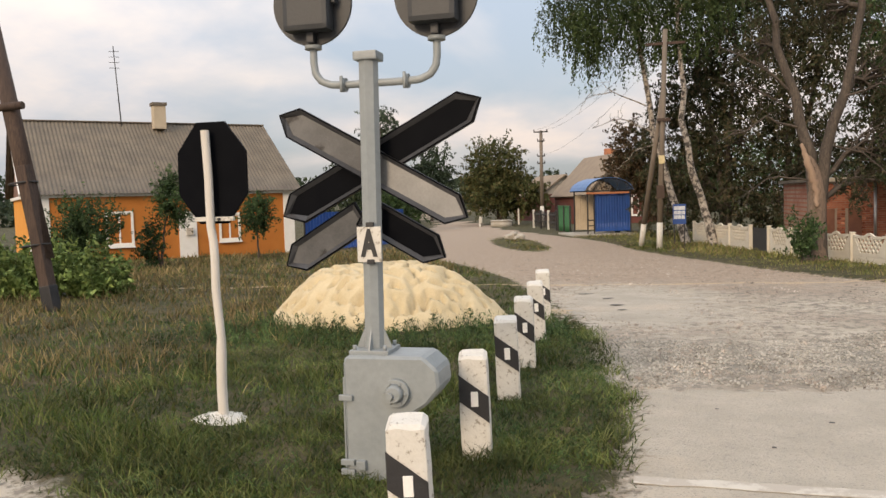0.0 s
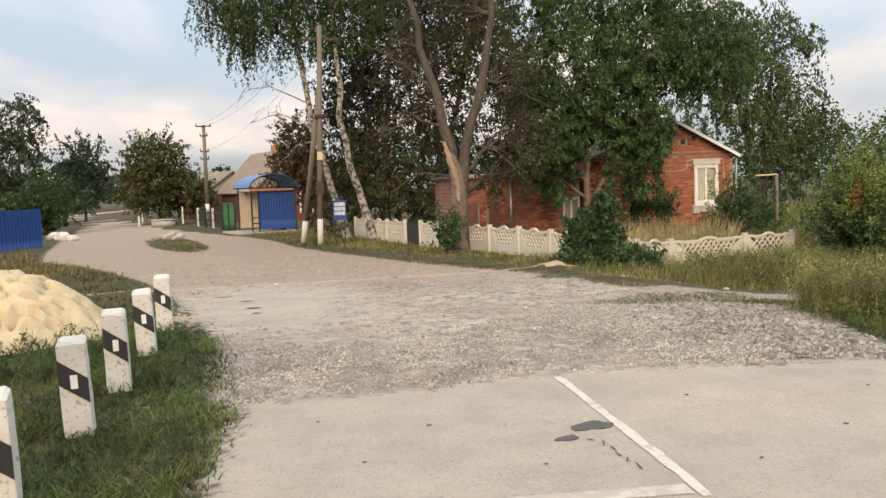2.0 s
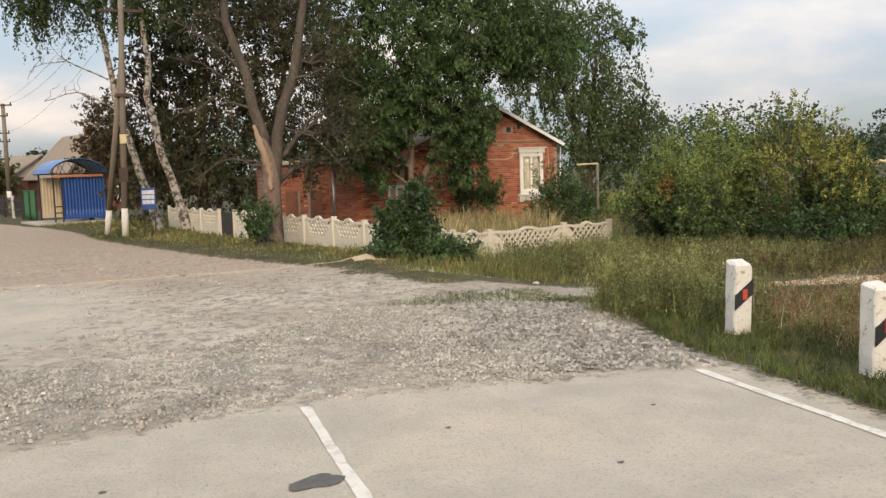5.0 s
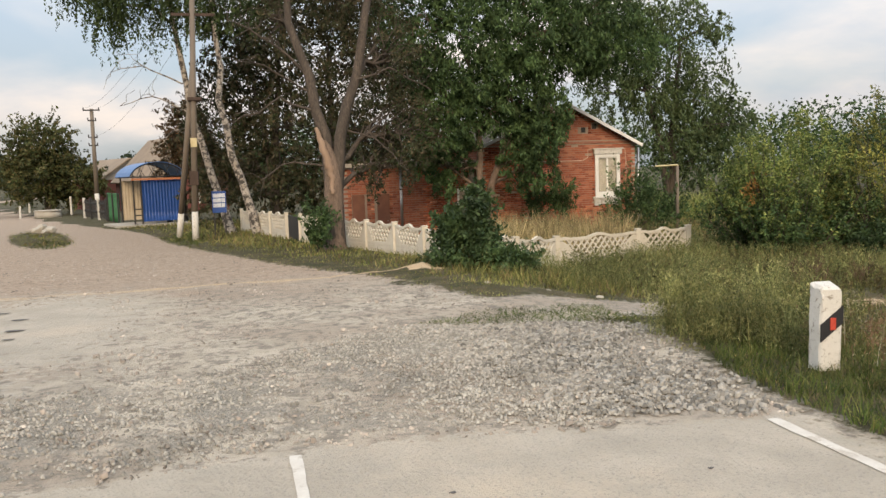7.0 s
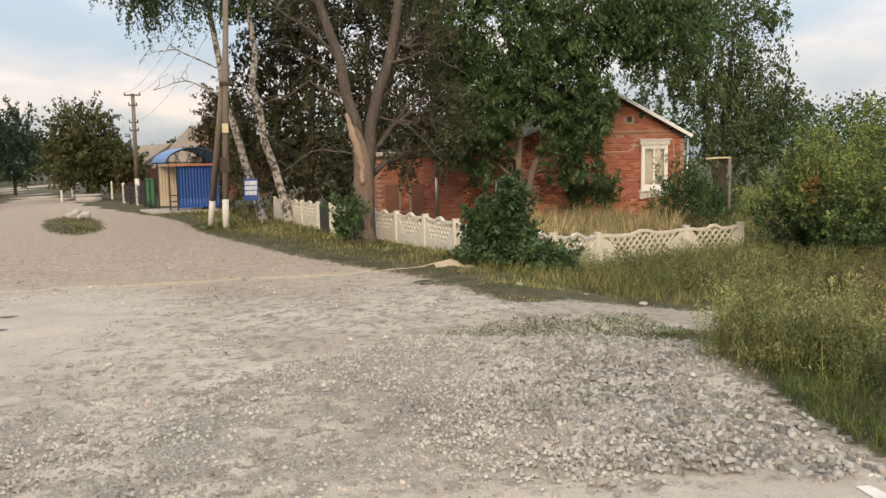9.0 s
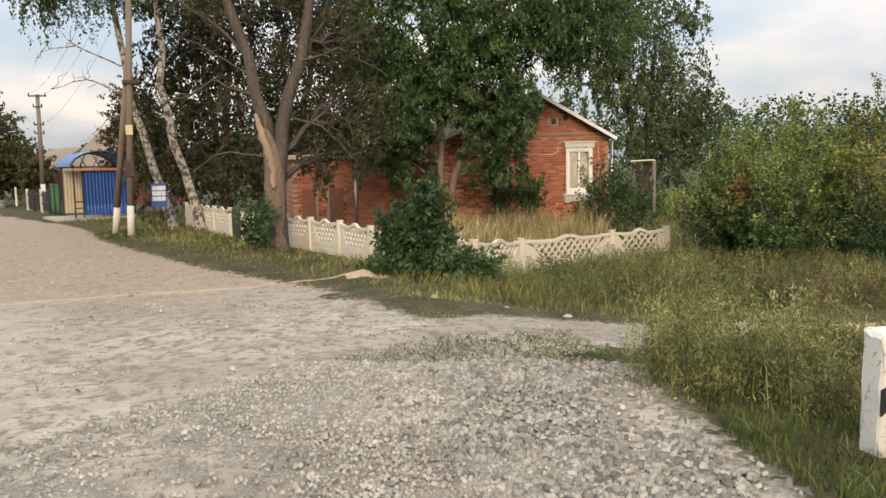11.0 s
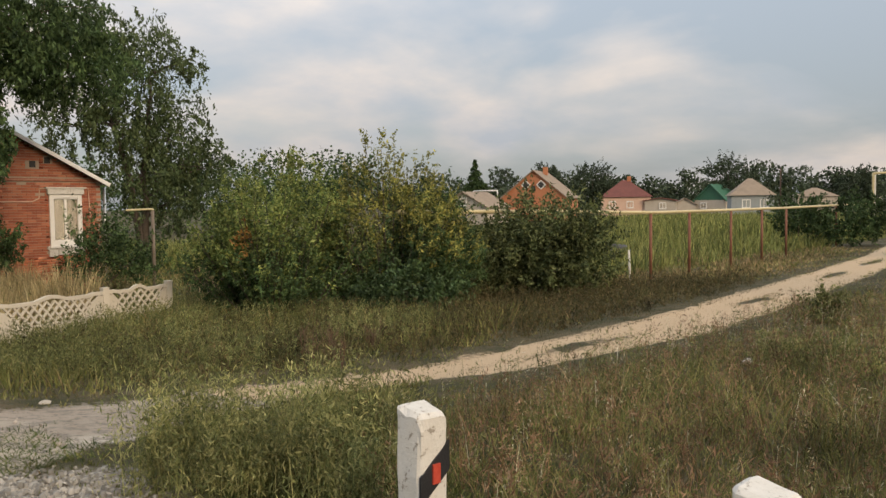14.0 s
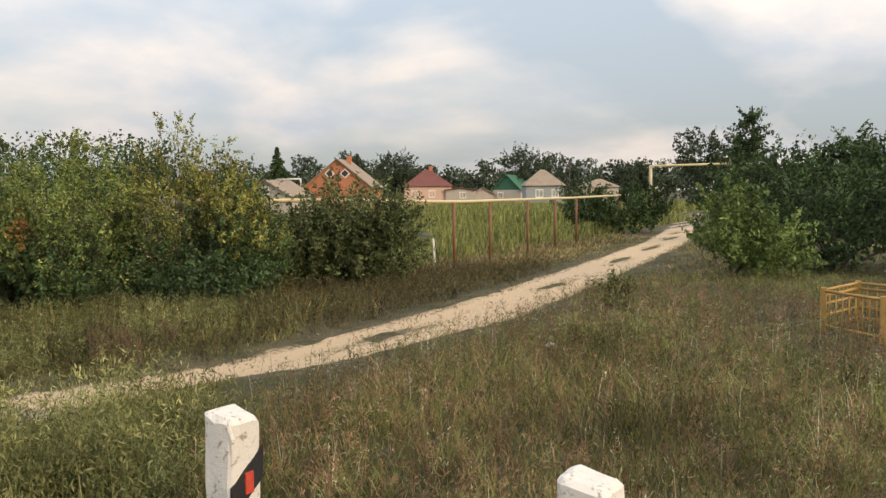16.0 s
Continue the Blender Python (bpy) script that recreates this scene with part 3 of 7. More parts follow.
# old tree with a torn trunk
tree("tree", "half-dead tree with torn bark and forked trunk", "tree",
     [[(4.48, 24.96, -0.32), (4.57, 25.15, 1.93), (4.29, 25.29, 2.93), (3.99, 25.47, 4.42), (3.51, 25.75, 6.57), (3.36, 25.93, 8.2)],
      [(4.55, 25.0, -0.3), (4.62, 25.14, 1.93), (4.9, 25.21, 3.23), (5.37, 25.28, 4.86), (5.75, 25.39, 6.81), (5.96, 25.49, 8.3)]],
     [(3.3, 26.8, 6.1, 1.0, 1.0), (5.4, 26.5, 6.9, 1.0, 1.0), (6.4, 26.1, 5.0, 0.95, 1.4), (6.7, 25.9, 2.9, 0.95, 1.4), (6.0, 25.9, 1.9, 0.85, 0.7), (4.3, 26.8, 8.6, 2.0, 1.3)],
     19000, 0.11, M_LEAF_DARK, M_BARK_MID, 15, extra=[([(4.2, 25.35, 3.5), (3.2, 25.2, 3.8), (2.0, 25.0, 3.2)], 0.04), ([(4.4, 25.1, 2.0), (3.3, 24.9, 2.15), (2.5, 24.8, 1.6)], 0.03), ([(5.2, 25.2, 4.3), (6.2, 25.0, 4.6), (7.3, 24.9, 4.0)], 0.035), ([(4.9, 25.2, 3.0), (5.8, 25.0, 2.7), (6.6, 24.9, 1.8)], 0.03), ([(3.9, 25.5, 4.6), (2.8, 25.4, 5.6), (2.0, 25.2, 5.9)], 0.04), ([(4.1, 25.4, 4.0), (3.0, 25.2, 4.7), (1.9, 25.0, 4.9)], 0.03)], droop=0.5, r0=0.21, twigs=40, lift=-0.3)
old = [o for o in bpy.data.objects if o.get("label", "").startswith("half-dead")][0]
P = resample([(4.50, 24.80, 1.25), (4.50, 24.90, 1.6), (4.46, 24.98, 2.0), (4.24, 25.08, 2.75), (4.14, 25.14, 3.05)], 22)
P += np.random.default_rng(4).normal(0, 0.012, P.shape)
V, F = tube(P, 0.015 + 0.085 * np.sin(np.linspace(0.15, math.pi - 0.1, 22)) ** 0.6 * np.random.default_rng(5).uniform(0.85, 1.1, 22), 11)
V += np.random.default_rng(6).normal(0, 0.008, V.shape)
torn = new("torn_wood", mesh_from("torn_wood", V - np.array(old.location), F, plain("torn_bare_wood", (0.22, 0.145, 0.095), (0.31, 0.215, 0.145), 4, 0.8, 0.5, fine=30, stretch=(1, 1, 0.15)), True))
torn.parent = old
P = resample([(4.50, 24.96, -0.36), (4.53, 25.05, 0.6), (4.57, 25.13, 1.7), (4.50, 25.18, 2.3), (4.36, 25.24, 2.7)], 20)
P[1:] += np.random.default_rng(7).normal(0, 0.006, (19, 3))
V, F = tube(P, np.interp(np.linspace(0, 1, 20), [0, 0.12, 0.6, 0.85, 1], [0.36, 0.275, 0.25, 0.20, 0.10]), 13)
V += np.random.default_rng(8).normal(0, 0.009, V.shape)
sleeve = new("bare_trunk", mesh_from("bare_trunk", V - np.array(old.location), F, M_BARK_WARM, True))
sleeve.parent = old
sleeve["label"] = "pale brown lower trunk with stripped bark"
# big green tree before the brick house
tree("tree", "large green leafy tree with two leaning stems", "tree",
     [[(9.4, 28.16, -0.61), (9.53, 28.29, 1.0), (9.64, 28.39, 2.36), (9.5, 28.57, 4.1), (9.4, 28.7, 6.0)], [(9.5, 28.1, -0.61), (9.81, 28.24, 1.0), (10.41, 28.27, 2.5), (11.03, 28.3, 4.2), (11.5, 28.4, 6.1)]],
     [(9.4, 28.2, 5.5, 2.1, 2.1), (11.3, 27.9, 5.9, 2.1, 1.9), (7.9, 28.3, 4.1, 1.3, 1.7), (8.5, 28.0, 3.1, 1.2, 1.0), (10.5, 28.3, 4.3, 1.7, 1.4), (11.5, 27.6, 2.9, 0.8, 0.8), (13.0, 27.7, 6.3, 2.1, 1.7), (10.3, 28.3, 8.5, 3.4, 1.7), (7.6, 28.6, 6.6, 1.3, 1.5), (7.2, 28.4, 2.9, 0.9, 0.9), (11.6, 27.7, 3.6, 1.0, 0.9), (14.2, 27.9, 5.6, 1.7, 1.0), (8.1, 27.8, 2.9, 1.1, 1.0), (9.9, 27.9, 3.6, 1.1, 0.8), (11.3, 27.5, 2.6, 0.9, 0.9), (11.8, 27.6, 3.6, 0.7, 0.7), (10.9, 27.9, 2.2, 0.85, 1.2), (8.7, 28.3, 1.9, 0.8, 1.1), (7.9, 28.5, 2.0, 0.7, 0.8), (11.6, 28.2, 1.6, 0.7, 0.7), (7.4, 28.2, 4.8, 1.2, 1.3)],
     98000, 0.155, M_LEAF_GREEN, M_BARK_WARM, 16, droop=0.7, slim=0.36, r0=0.15, twigs=10, lift=-0.5, clump=46, shoot=0.36, fluff=0.36)
tree("tree", "tall airy tree with drooping branches behind brick house", "tree",
     stemmed(23.5, 41.6, (24.0, 41.7, 8.0), (21.5, 42.2, 8.0)),
     [(24.0, 41.7, 7.6, 2.3, 3.2), (25.0, 41.3, 4.9, 1.7, 2.3), (26.4, 40.9, 3.7, 1.3, 1.7), (23.5, 41.4, 3.2, 1.8, 1.8), (24.6, 41.1, 2.0, 1.7, 1.7), (26.1, 41.4, 8.7, 0.8, 0.8), (21.1, 42.3, 8.6, 2.9, 2.9), (20.4, 42.0, 5.4, 1.6, 2.0), (22.4, 41.6, 5.6, 1.6, 1.8)],
     33000, 0.19, M_LEAF_AIRY, None, 17, lift=-1.2, droop=0.8, r0=0.2, twigs=10, spread=0.2)
# bushes by the fence and house
bush("dark green bush growing over the fence", [(6.65, 18.5, 0.75, 0.55, 0.62), (6.5, 18.3, 0.05, 0.85, 0.5), (6.15, 18.5, 0.6, 0.4, 0.4), (7.3, 18.2, -0.1, 0.7, 0.4), (6.8, 18.6, 1.15, 0.35, 0.35)], 11000, 0.115, M_LEAF_VINE, 21, hollow=0.2, shoot=0.5, fluff=0.3, clump=40)
bush("low green bush at the foot of a torn tree", [(4.0, 24.1, 0.45, 0.42, 0.6)], 2200, 0.10, M_LEAF_GREEN, 22)
bush("rounded green bush under the white window", [(14.7, 27.8, 0.75, 0.85, 0.9), (15.5, 27.5, 0.35, 0.85, 0.8), (14.1, 27.7, 0.1, 0.6, 0.6)], 8000, 0.10, M_LEAF_GREEN, 23)
bush("small green bush against the brick wall", [(12.5, 28.6, 0.8, 0.5, 0.65)], 2500, 0.10, M_LEAF_GREEN, 24)
bush("small dark bush against the brick wall", [(11.7, 28.8, 0.6, 0.45, 0.5)], 1800, 0.10, M_LEAF_DEEP, 25)
# the large thicket beside the track
def cane_bush(label, cx, cy, reach, tall, canes, per, size, tops, lows, seed, share=0.5, patch=None):
    """A bush of many arching canes: leafy side sprigs all along, upright tips; leaves above paler than below, partly
    sunlight put into their colour.
    """
    rng = np.random.default_rng(seed)
    z0 = gz(cx, cy)
    root = thing("bush", cx, cy, z0, 0, label, "bush")
    Vs, Fs, count, P, K = [], [], 0, [], []
    lobes = [(rng.random() * 2 * np.pi, rng.random() ** 0.5, rng.uniform(0.8, 1.08)) for k in range(15)]
    for i in range(canes):
        la, lr, lh = lobes[rng.integers(15)]
        spot = np.array([np.cos(la), np.sin(la)]) * lr * reach * 0.9 + rng.normal(0, 0.17 * reach, 2)
        re = min(float(np.hypot(*spot)), reach)
        a = math.atan2(spot[1], spot[0])
        out = np.array([np.cos(a), np.sin(a), 0.0])
        h = tall * (1.0 - 0.58 * (re / reach) ** 2) * rng.uniform(0.5, 1.0) * lh
        p = out * re * 0.35
        m = out * re * 0.75 + [0, 0, h * 0.55]
        q = out * re + [rng.normal(0, 0.08), rng.normal(0, 0.08), h]
        t = np.linspace(0, 1, 7)[:, None]
        path = (1 - t) ** 2 * p + 2 * t * (1 - t) * m + t * t * q
        if i < 150:
            V, F = tube(path, 0.016 * np.linspace(1, 0.25, 7), 4)
            Vs.append(V); Fs.append(F + count)
            count += len(V)
        k = 11
        u = rng.uniform(0.12, 1.0, k)
        u[:2] = 0.97
        base = np.stack([np.interp(u, t[:, 0], path[:, c]) for c in range(3)], 1)
        way = out * 0.55 + rng.standard_normal((k, 3)) * 0.55 + [0, 0, 0.55]
        way[:2] = out * 0.25 + rng.standard_normal((2, 3)) * 0.28 + [0, 0, 1.0]
        way /= np.linalg.norm(way, axis=1)[:, None]
        ln = rng.uniform(0.16, 0.42, k)
        v = rng.random((k, per))
        c = base[:, None] + way[:, None] * (ln[:, None] * v)[..., None] + rng.standard_normal((k, per, 3)) * 0.035 * (1.25 - v)[..., None]
        P.append(c.reshape(-1, 3))
        K.append(np.repeat(rng.normal(0, 0.13, k), per))
    P, K = np.concatenate(P), np.concatenate(K)
    ok = P[:, 2] > 0.03
    P, K = P[ok], K[ok]
    stems = new("trunk", mesh_from("trunk", np.concatenate(Vs), np.concatenate(Fs), M_BARK, True))
    stems.parent = root
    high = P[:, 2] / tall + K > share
    near = np.zeros(len(P), bool)
    if patch:
        near = np.linalg.norm((P - np.array(patch[:3])) / np.array([1, 1, 1.5]), axis=1) + K * 0.5 < patch[3]
        o = new("orange_leaves", leaf_mesh("orange_leaves", P[near], size, rng, M_LEAF_ORANGE, 0.1))
        o.parent = root
        o["label"] = "patch of orange dying leaves"
    # upper leaves: their own yellow-green, lifted by painted-in highlights; lower ones darker
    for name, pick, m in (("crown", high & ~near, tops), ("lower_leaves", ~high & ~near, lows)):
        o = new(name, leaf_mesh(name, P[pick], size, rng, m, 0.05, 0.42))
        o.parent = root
    return root


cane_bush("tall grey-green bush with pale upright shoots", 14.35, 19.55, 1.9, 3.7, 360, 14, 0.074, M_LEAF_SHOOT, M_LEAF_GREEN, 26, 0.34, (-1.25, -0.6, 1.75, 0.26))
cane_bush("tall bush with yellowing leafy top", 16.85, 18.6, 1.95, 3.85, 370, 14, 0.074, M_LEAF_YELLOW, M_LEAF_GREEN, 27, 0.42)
bush("low broad-leaved green bush at the foot of taller ones", [(16.1, 17.5, -0.05, 1.0, 0.65), (15.4, 18.0, -0.25, 0.7, 0.5), (17.0, 17.2, -0.1, 0.6, 0.55)], 8000, 0.095, M_LEAF_VINE, 127, shoot=0.5, fluff=0.3, clump=30)
bush("narrow green bush between two larger ones", [(18.0, 18.2, 0.9, 0.8, 1.2), (17.6, 18.0, 0.2, 0.8, 0.7)], 10000, 0.085, M_LEAF_DEEP, 28)
bush("broad dark bush with pale-edged leaves", [(20.7, 17.3, 1.0, 1.35, 0.95), (20.3, 18.0, 0.5, 1.1, 0.8), (19.5, 18.0, 0.3, 0.9, 0.8), (21.2, 16.3, 0.7, 0.8, 0.9), (20.9, 16.9, 0.0, 1.35, 0.5)], 30000, 0.10, M_LEAF_BROAD, 29)
bush("small dark bush in dry grass", [(16.3, 9.4, 0.15, 0.27, 0.24)], 1200, 0.06, M_LEAF_OLIVE, 30)
bush("distant bush beside the yellow gas pipe", [(50.5, 21.0, 0.7, 1.6, 1.5), (51.5, 19.2, 0.6, 2.0, 1.3), (52.2, 17.8, 0.7, 1.3, 1.2)], 9000, 0.2, M_LEAF_DEEP, 31)
bush("light green shrub at the meadow's edge", [(21.3, 8.5, 0.95, 0.72, 0.75), (21.6, 7.8, 0.5, 0.75, 0.62)], 9000, 0.10, M_LEAF_FRESH, 32)
bush("dense dark green thicket at the meadow's edge", [(22.7, 6.7, 0.9, 0.95, 1.1), (23.0, 5.3, 1.0, 1.1, 1.25), (23.8, 3.8, 1.0, 1.2, 1.3), (24.4, 7.6, 1.2, 1.2, 1.3), (25.2, 5.6, 1.5, 1.4, 1.5)], 16000, 0.125, M_LEAF_DEEP, 132, shoot=0.6, fluff=0.25)
tree("tree", "dense dark green tree at the meadow's edge", "tree", stemmed(39.0, 8.5, (38.5, 9.5, 2.5), (39.9, 7.4, 3.4)),
     [(37.8, 10.9, 1.6, 1.2, 1.4), (38.9, 9.0, 1.7, 1.9, 1.6), (39.9, 7.0, 1.9, 1.9, 1.7), (39.3, 8.0, 0.5, 2.2, 1.8), (39.9, 7.3, 3.3, 0.8, 0.45), (38.4, 10.0, 0.4, 1.4, 1.2)], 24000, 0.19, M_LEAF_DEEP, None, 33, r0=0.14)
tree("tree", "dense dark green tree in a thicket", "tree", stemmed(40.5, 5.2, (40.7, 5.5, 2.0), (40.5, 4.0, 2.5)),
     [(40.7, 5.5, 1.8, 2.0, 2.0), (40.2, 6.0, -0.2, 1.8, 1.5), (40.8, 3.4, 2.2, 2.0, 2.0), (40.2, 3.4, 0.2, 2.0, 1.6)], 20000, 0.19, M_LEAF_DEEP, None, 34, r0=0.14)
tree("tree", "slim tall tree rising over the thicket", "tree", stemmed(52.1, 12.0, (52.1, 12.2, 5.0)), [(52.1, 12.2, 4.8, 0.9, 1.2), (52.1, 12.2, 3.0, 1.2, 1.4)], 5000, 0.2, M_LEAF_DEEP, None, 35, r0=0.12)
tree("tree", "distant rounded tree where the track ends", "tree", stemmed(88.5, 20.0, (88.5, 20.0, 4.5)), [(88.0, 21.6, 5.0, 2.8, 2.3), (89.0, 18.4, 4.6, 3.0, 2.6), (88.5, 20.0, 2.0, 3.2, 2.0)], 9000, 0.32, M_LEAF_FAR, None, 36)
# beyond the road
tree("birch_tree", "tall far birch with airy crown", "tree", stemmed(-24.3, 73.0, (-24.1, 73.0, 9.0)), [(-24.1, 73.0, 8.2, 2.1, 2.6), (-24.7, 72.8, 4.9, 2.8, 2.8), (-26.7, 72.9, 3.6, 2.6, 2.4)], 11000, 0.3, M_LEAF_FAR, None, 37, lift=-0.8)
tree("tree", "far round-crowned tree past the bend", "tree", stemmed(-22, 82.6, (-22.0, 82.7, 5.0)), [(-22.0, 82.7, 5.3, 2.6, 2.2), (-21.8, 82.5, 2.9, 2.7, 2.2)], 7000, 0.32, M_LEAF_FAR, None, 38)
tree("chestnut_tree", "round yellowing chestnut tree by the road", "tree", stemmed(-12.3, 67.8, (-12.4, 67.9, 4.5), (-10.6, 67.7, 2.5)), [(-12.4, 67.9, 4.3, 2.4, 2.3), (-12.7, 67.8, 2.3, 2.8, 1.9), (-10.2, 67.6, 2.0, 2.0, 1.7)], 20000, 0.27, M_LEAF_CHEST, None, 39)
bush("far green bush by the blue fence", [(-17.1, 57.0, 1.6, 2.2, 2.0), (-18.7, 57.1, 0.8, 2.3, 1.5)], 9000, 0.22, M_LEAF_DEEP, 40)
bush("dark bush before the orange house", [(-17.3, 22.5, 1.3, 1.0, 0.8), (-17.7, 22.3, 0.6, 0.9, 0.8)], 12000, 0.10, M_LEAF_DEEP, 41)
bush("low leafy green plants in the grass", [(-12.4, 14.4, 0.40, 0.9, 0.5), (-11.3, 14.8, 0.35, 0.75, 0.5), (-13.2, 14.2, 0.4, 0.9, 0.5)], 14000, 0.12, M_LEAF_FRESH, 42)
tree("small_tree", "small thin tree by the orange house", "tree", stemmed(-16.2, 24.8, (-15.8, 25.0, 2.2), (-16.5, 24.7, 0.8)), [(-15.8, 25.0, 2.0, 0.55, 0.9), (-16.5, 24.7, 0.5, 0.35, 0.8)], 8000, 0.10, M_LEAF_DEEP, None, 43, r0=0.05)
tree("small_tree", "young round tree before an orange wall", "tree", stemmed(-15.3, 30.2, (-15.3, 30.2, 1.6)), [(-15.3, 30.2, 1.4, 0.6, 0.75)], 5000, 0.11, M_LEAF_DEEP, None, 44, r0=0.05)
tree("chestnut_tree", "rusty-leaved chestnut beside the bus shelter", "tree", stemmed(-1.3, 50.6, (-1.3, 50.6, 4.4)), [(-1.6, 50.7, 2.9, 1.3, 1.3), (-1.1, 50.8, 4.6, 1.1, 1.5), (-0.3, 50.8, 3.0, 1.2, 1.5), (0.6, 50.8, 1.6, 1.2, 1.4)], 16000, 0.2, M_LEAF_RED, None, 45, r0=0.12)

# ---- more materials ----
M_ASBESTOS = plain("weathered_corrugated_roof", (0.10, 0.085, 0.066), (0.165, 0.135, 0.10), 1.2, 0.9, 0.3, fine=14, grime=((0.07, 0.06, 0.05), 2.5, 0.62))
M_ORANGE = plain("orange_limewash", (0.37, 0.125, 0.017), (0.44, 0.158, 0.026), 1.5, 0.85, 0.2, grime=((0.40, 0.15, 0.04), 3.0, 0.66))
M_BROWN_METAL = plain("brown_sheet", (0.16, 0.085, 0.06), (0.21, 0.115, 0.08), 2, 0.6, 0.1)
M_BLUE = plain("blue_sheet_metal", (0.006, 0.046, 0.21), (0.010, 0.062, 0.26), 2, 0.45, 0.1, grime=((0.05, 0.08, 0.18), 4.0, 0.68))
M_BLUE_ROOF = plain("blue_polycarbonate", (0.05, 0.13, 0.32), (0.09, 0.19, 0.40), 3, 0.4, 0.1)
M_GREEN_SHEET = plain("green_sheet", (0.03, 0.13, 0.05), (0.05, 0.17, 0.07), 3, 0.55, 0.1)
M_CREAM = plain("cream_render", (0.42, 0.35, 0.25), (0.50, 0.42, 0.31), 2, 0.85, 0.2)
M_CONCRETE = plain("weathered_concrete", (0.34, 0.31, 0.26), (0.43, 0.40, 0.34), 3, 0.9, 0.5, fine=40)
M_FENCE = plain("cream_concrete", (0.53, 0.48, 0.385), (0.61, 0.56, 0.46), 3, 0.85, 0.4, grime=((0.42, 0.37, 0.28), 6.0, 0.62))
M_WOOD = plain("old_brown_timber", (0.060, 0.038, 0.028), (0.10, 0.064, 0.045), 3, 0.85, 0.7, fine=35, stretch=(1, 1, 0.12))
M_POLE = plain("grey_timber_pole", (0.135, 0.110, 0.085), (0.195, 0.160, 0.125), 3, 0.85, 0.5, fine=35, stretch=(1, 1, 0.12))
M_DARK = plain("dark_opening", (0.02, 0.02, 0.022), (0.035, 0.033, 0.03), 4, 0.6, 0.1)
M_YELLOW = plain("yellow_gas_paint", (0.46, 0.38, 0.19), (0.55, 0.47, 0.27), 5, 0.5, 0.1)
M_RUST = plain("rust_brown_paint", (0.16, 0.06, 0.035), (0.22, 0.09, 0.05), 5, 0.7, 0.3)
M_RED_ROOF = plain("red_roof", (0.115, 0.036, 0.028), (0.155, 0.05, 0.037), 1, 0.8, 0.2)
M_BRICK_FAR = plain("orange_brick_far", (0.40, 0.15, 0.07), (0.46, 0.19, 0.095), 1.5, 0.85, 0.2)
M_PINK = plain("pink_render", (0.54, 0.36, 0.27), (0.60, 0.42, 0.32), 1, 0.85, 0.1)
M_PALE = plain("pale_render", (0.38, 0.34, 0.28), (0.46, 0.41, 0.34), 1, 0.85, 0.1)
M_BLUISH = plain("bluish_render", (0.25, 0.28, 0.28), (0.31, 0.34, 0.34), 1, 0.85, 0.1)
M_GREEN_ROOF = plain("green_roof", (0.022, 0.10, 0.058), (0.034, 0.13, 0.075), 1, 0.6, 0.1)
M_TAN_ROOF = plain("tan_slate_roof", (0.21, 0.165, 0.12), (0.28, 0.22, 0.16), 1, 0.9, 0.2)
M_CURTAIN = plain("pale_curtain", (0.24, 0.22, 0.185), (0.34, 0.315, 0.27), 6, 0.9, 0.2, stretch=(6, 1, 0.4))
M_STEEL = plain("galvanised_steel", (0.42, 0.43, 0.43), (0.52, 0.53, 0.53), 6, 0.32, 0.05, metal=0.85)
M_PAPER = plain("pasted_papers", (0.70, 0.71, 0.72), (0.42, 0.47, 0.54), 9, 0.7, 0.05, fine=18)
M_TAR = plain("dark_oil_stain", (0.055, 0.052, 0.05), (0.10, 0.092, 0.085), 12, 0.7, 0.3)
M_LINE = plain("worn_road_paint", (0.62, 0.59, 0.53), (0.52, 0.48, 0.42), 5, 0.8, 0.3, fine=50, grime=((0.42, 0.375, 0.315), 6.0, 0.52))
M_LINE_OLD = plain("faded_road_paint", (0.56, 0.52, 0.45), (0.45, 0.405, 0.335), 4, 0.85, 0.3, fine=50, grime=((0.40, 0.355, 0.295), 4.0, 0.46))
M_YELLOW_OLD = plain("flaking_ochre_paint", (0.42, 0.27, 0.06), (0.30, 0.17, 0.06), 6, 0.75, 0.4)


def glass_material():
    m, n, l, bsdf = shader("window_glass")
    bsdf.inputs["Base Color"].default_value = (0.9, 0.93, 0.95, 1)
    bsdf.inputs["Roughness"].default_value = 0.04
    bsdf.inputs["Transmission Weight"].default_value = 1.0
    return m


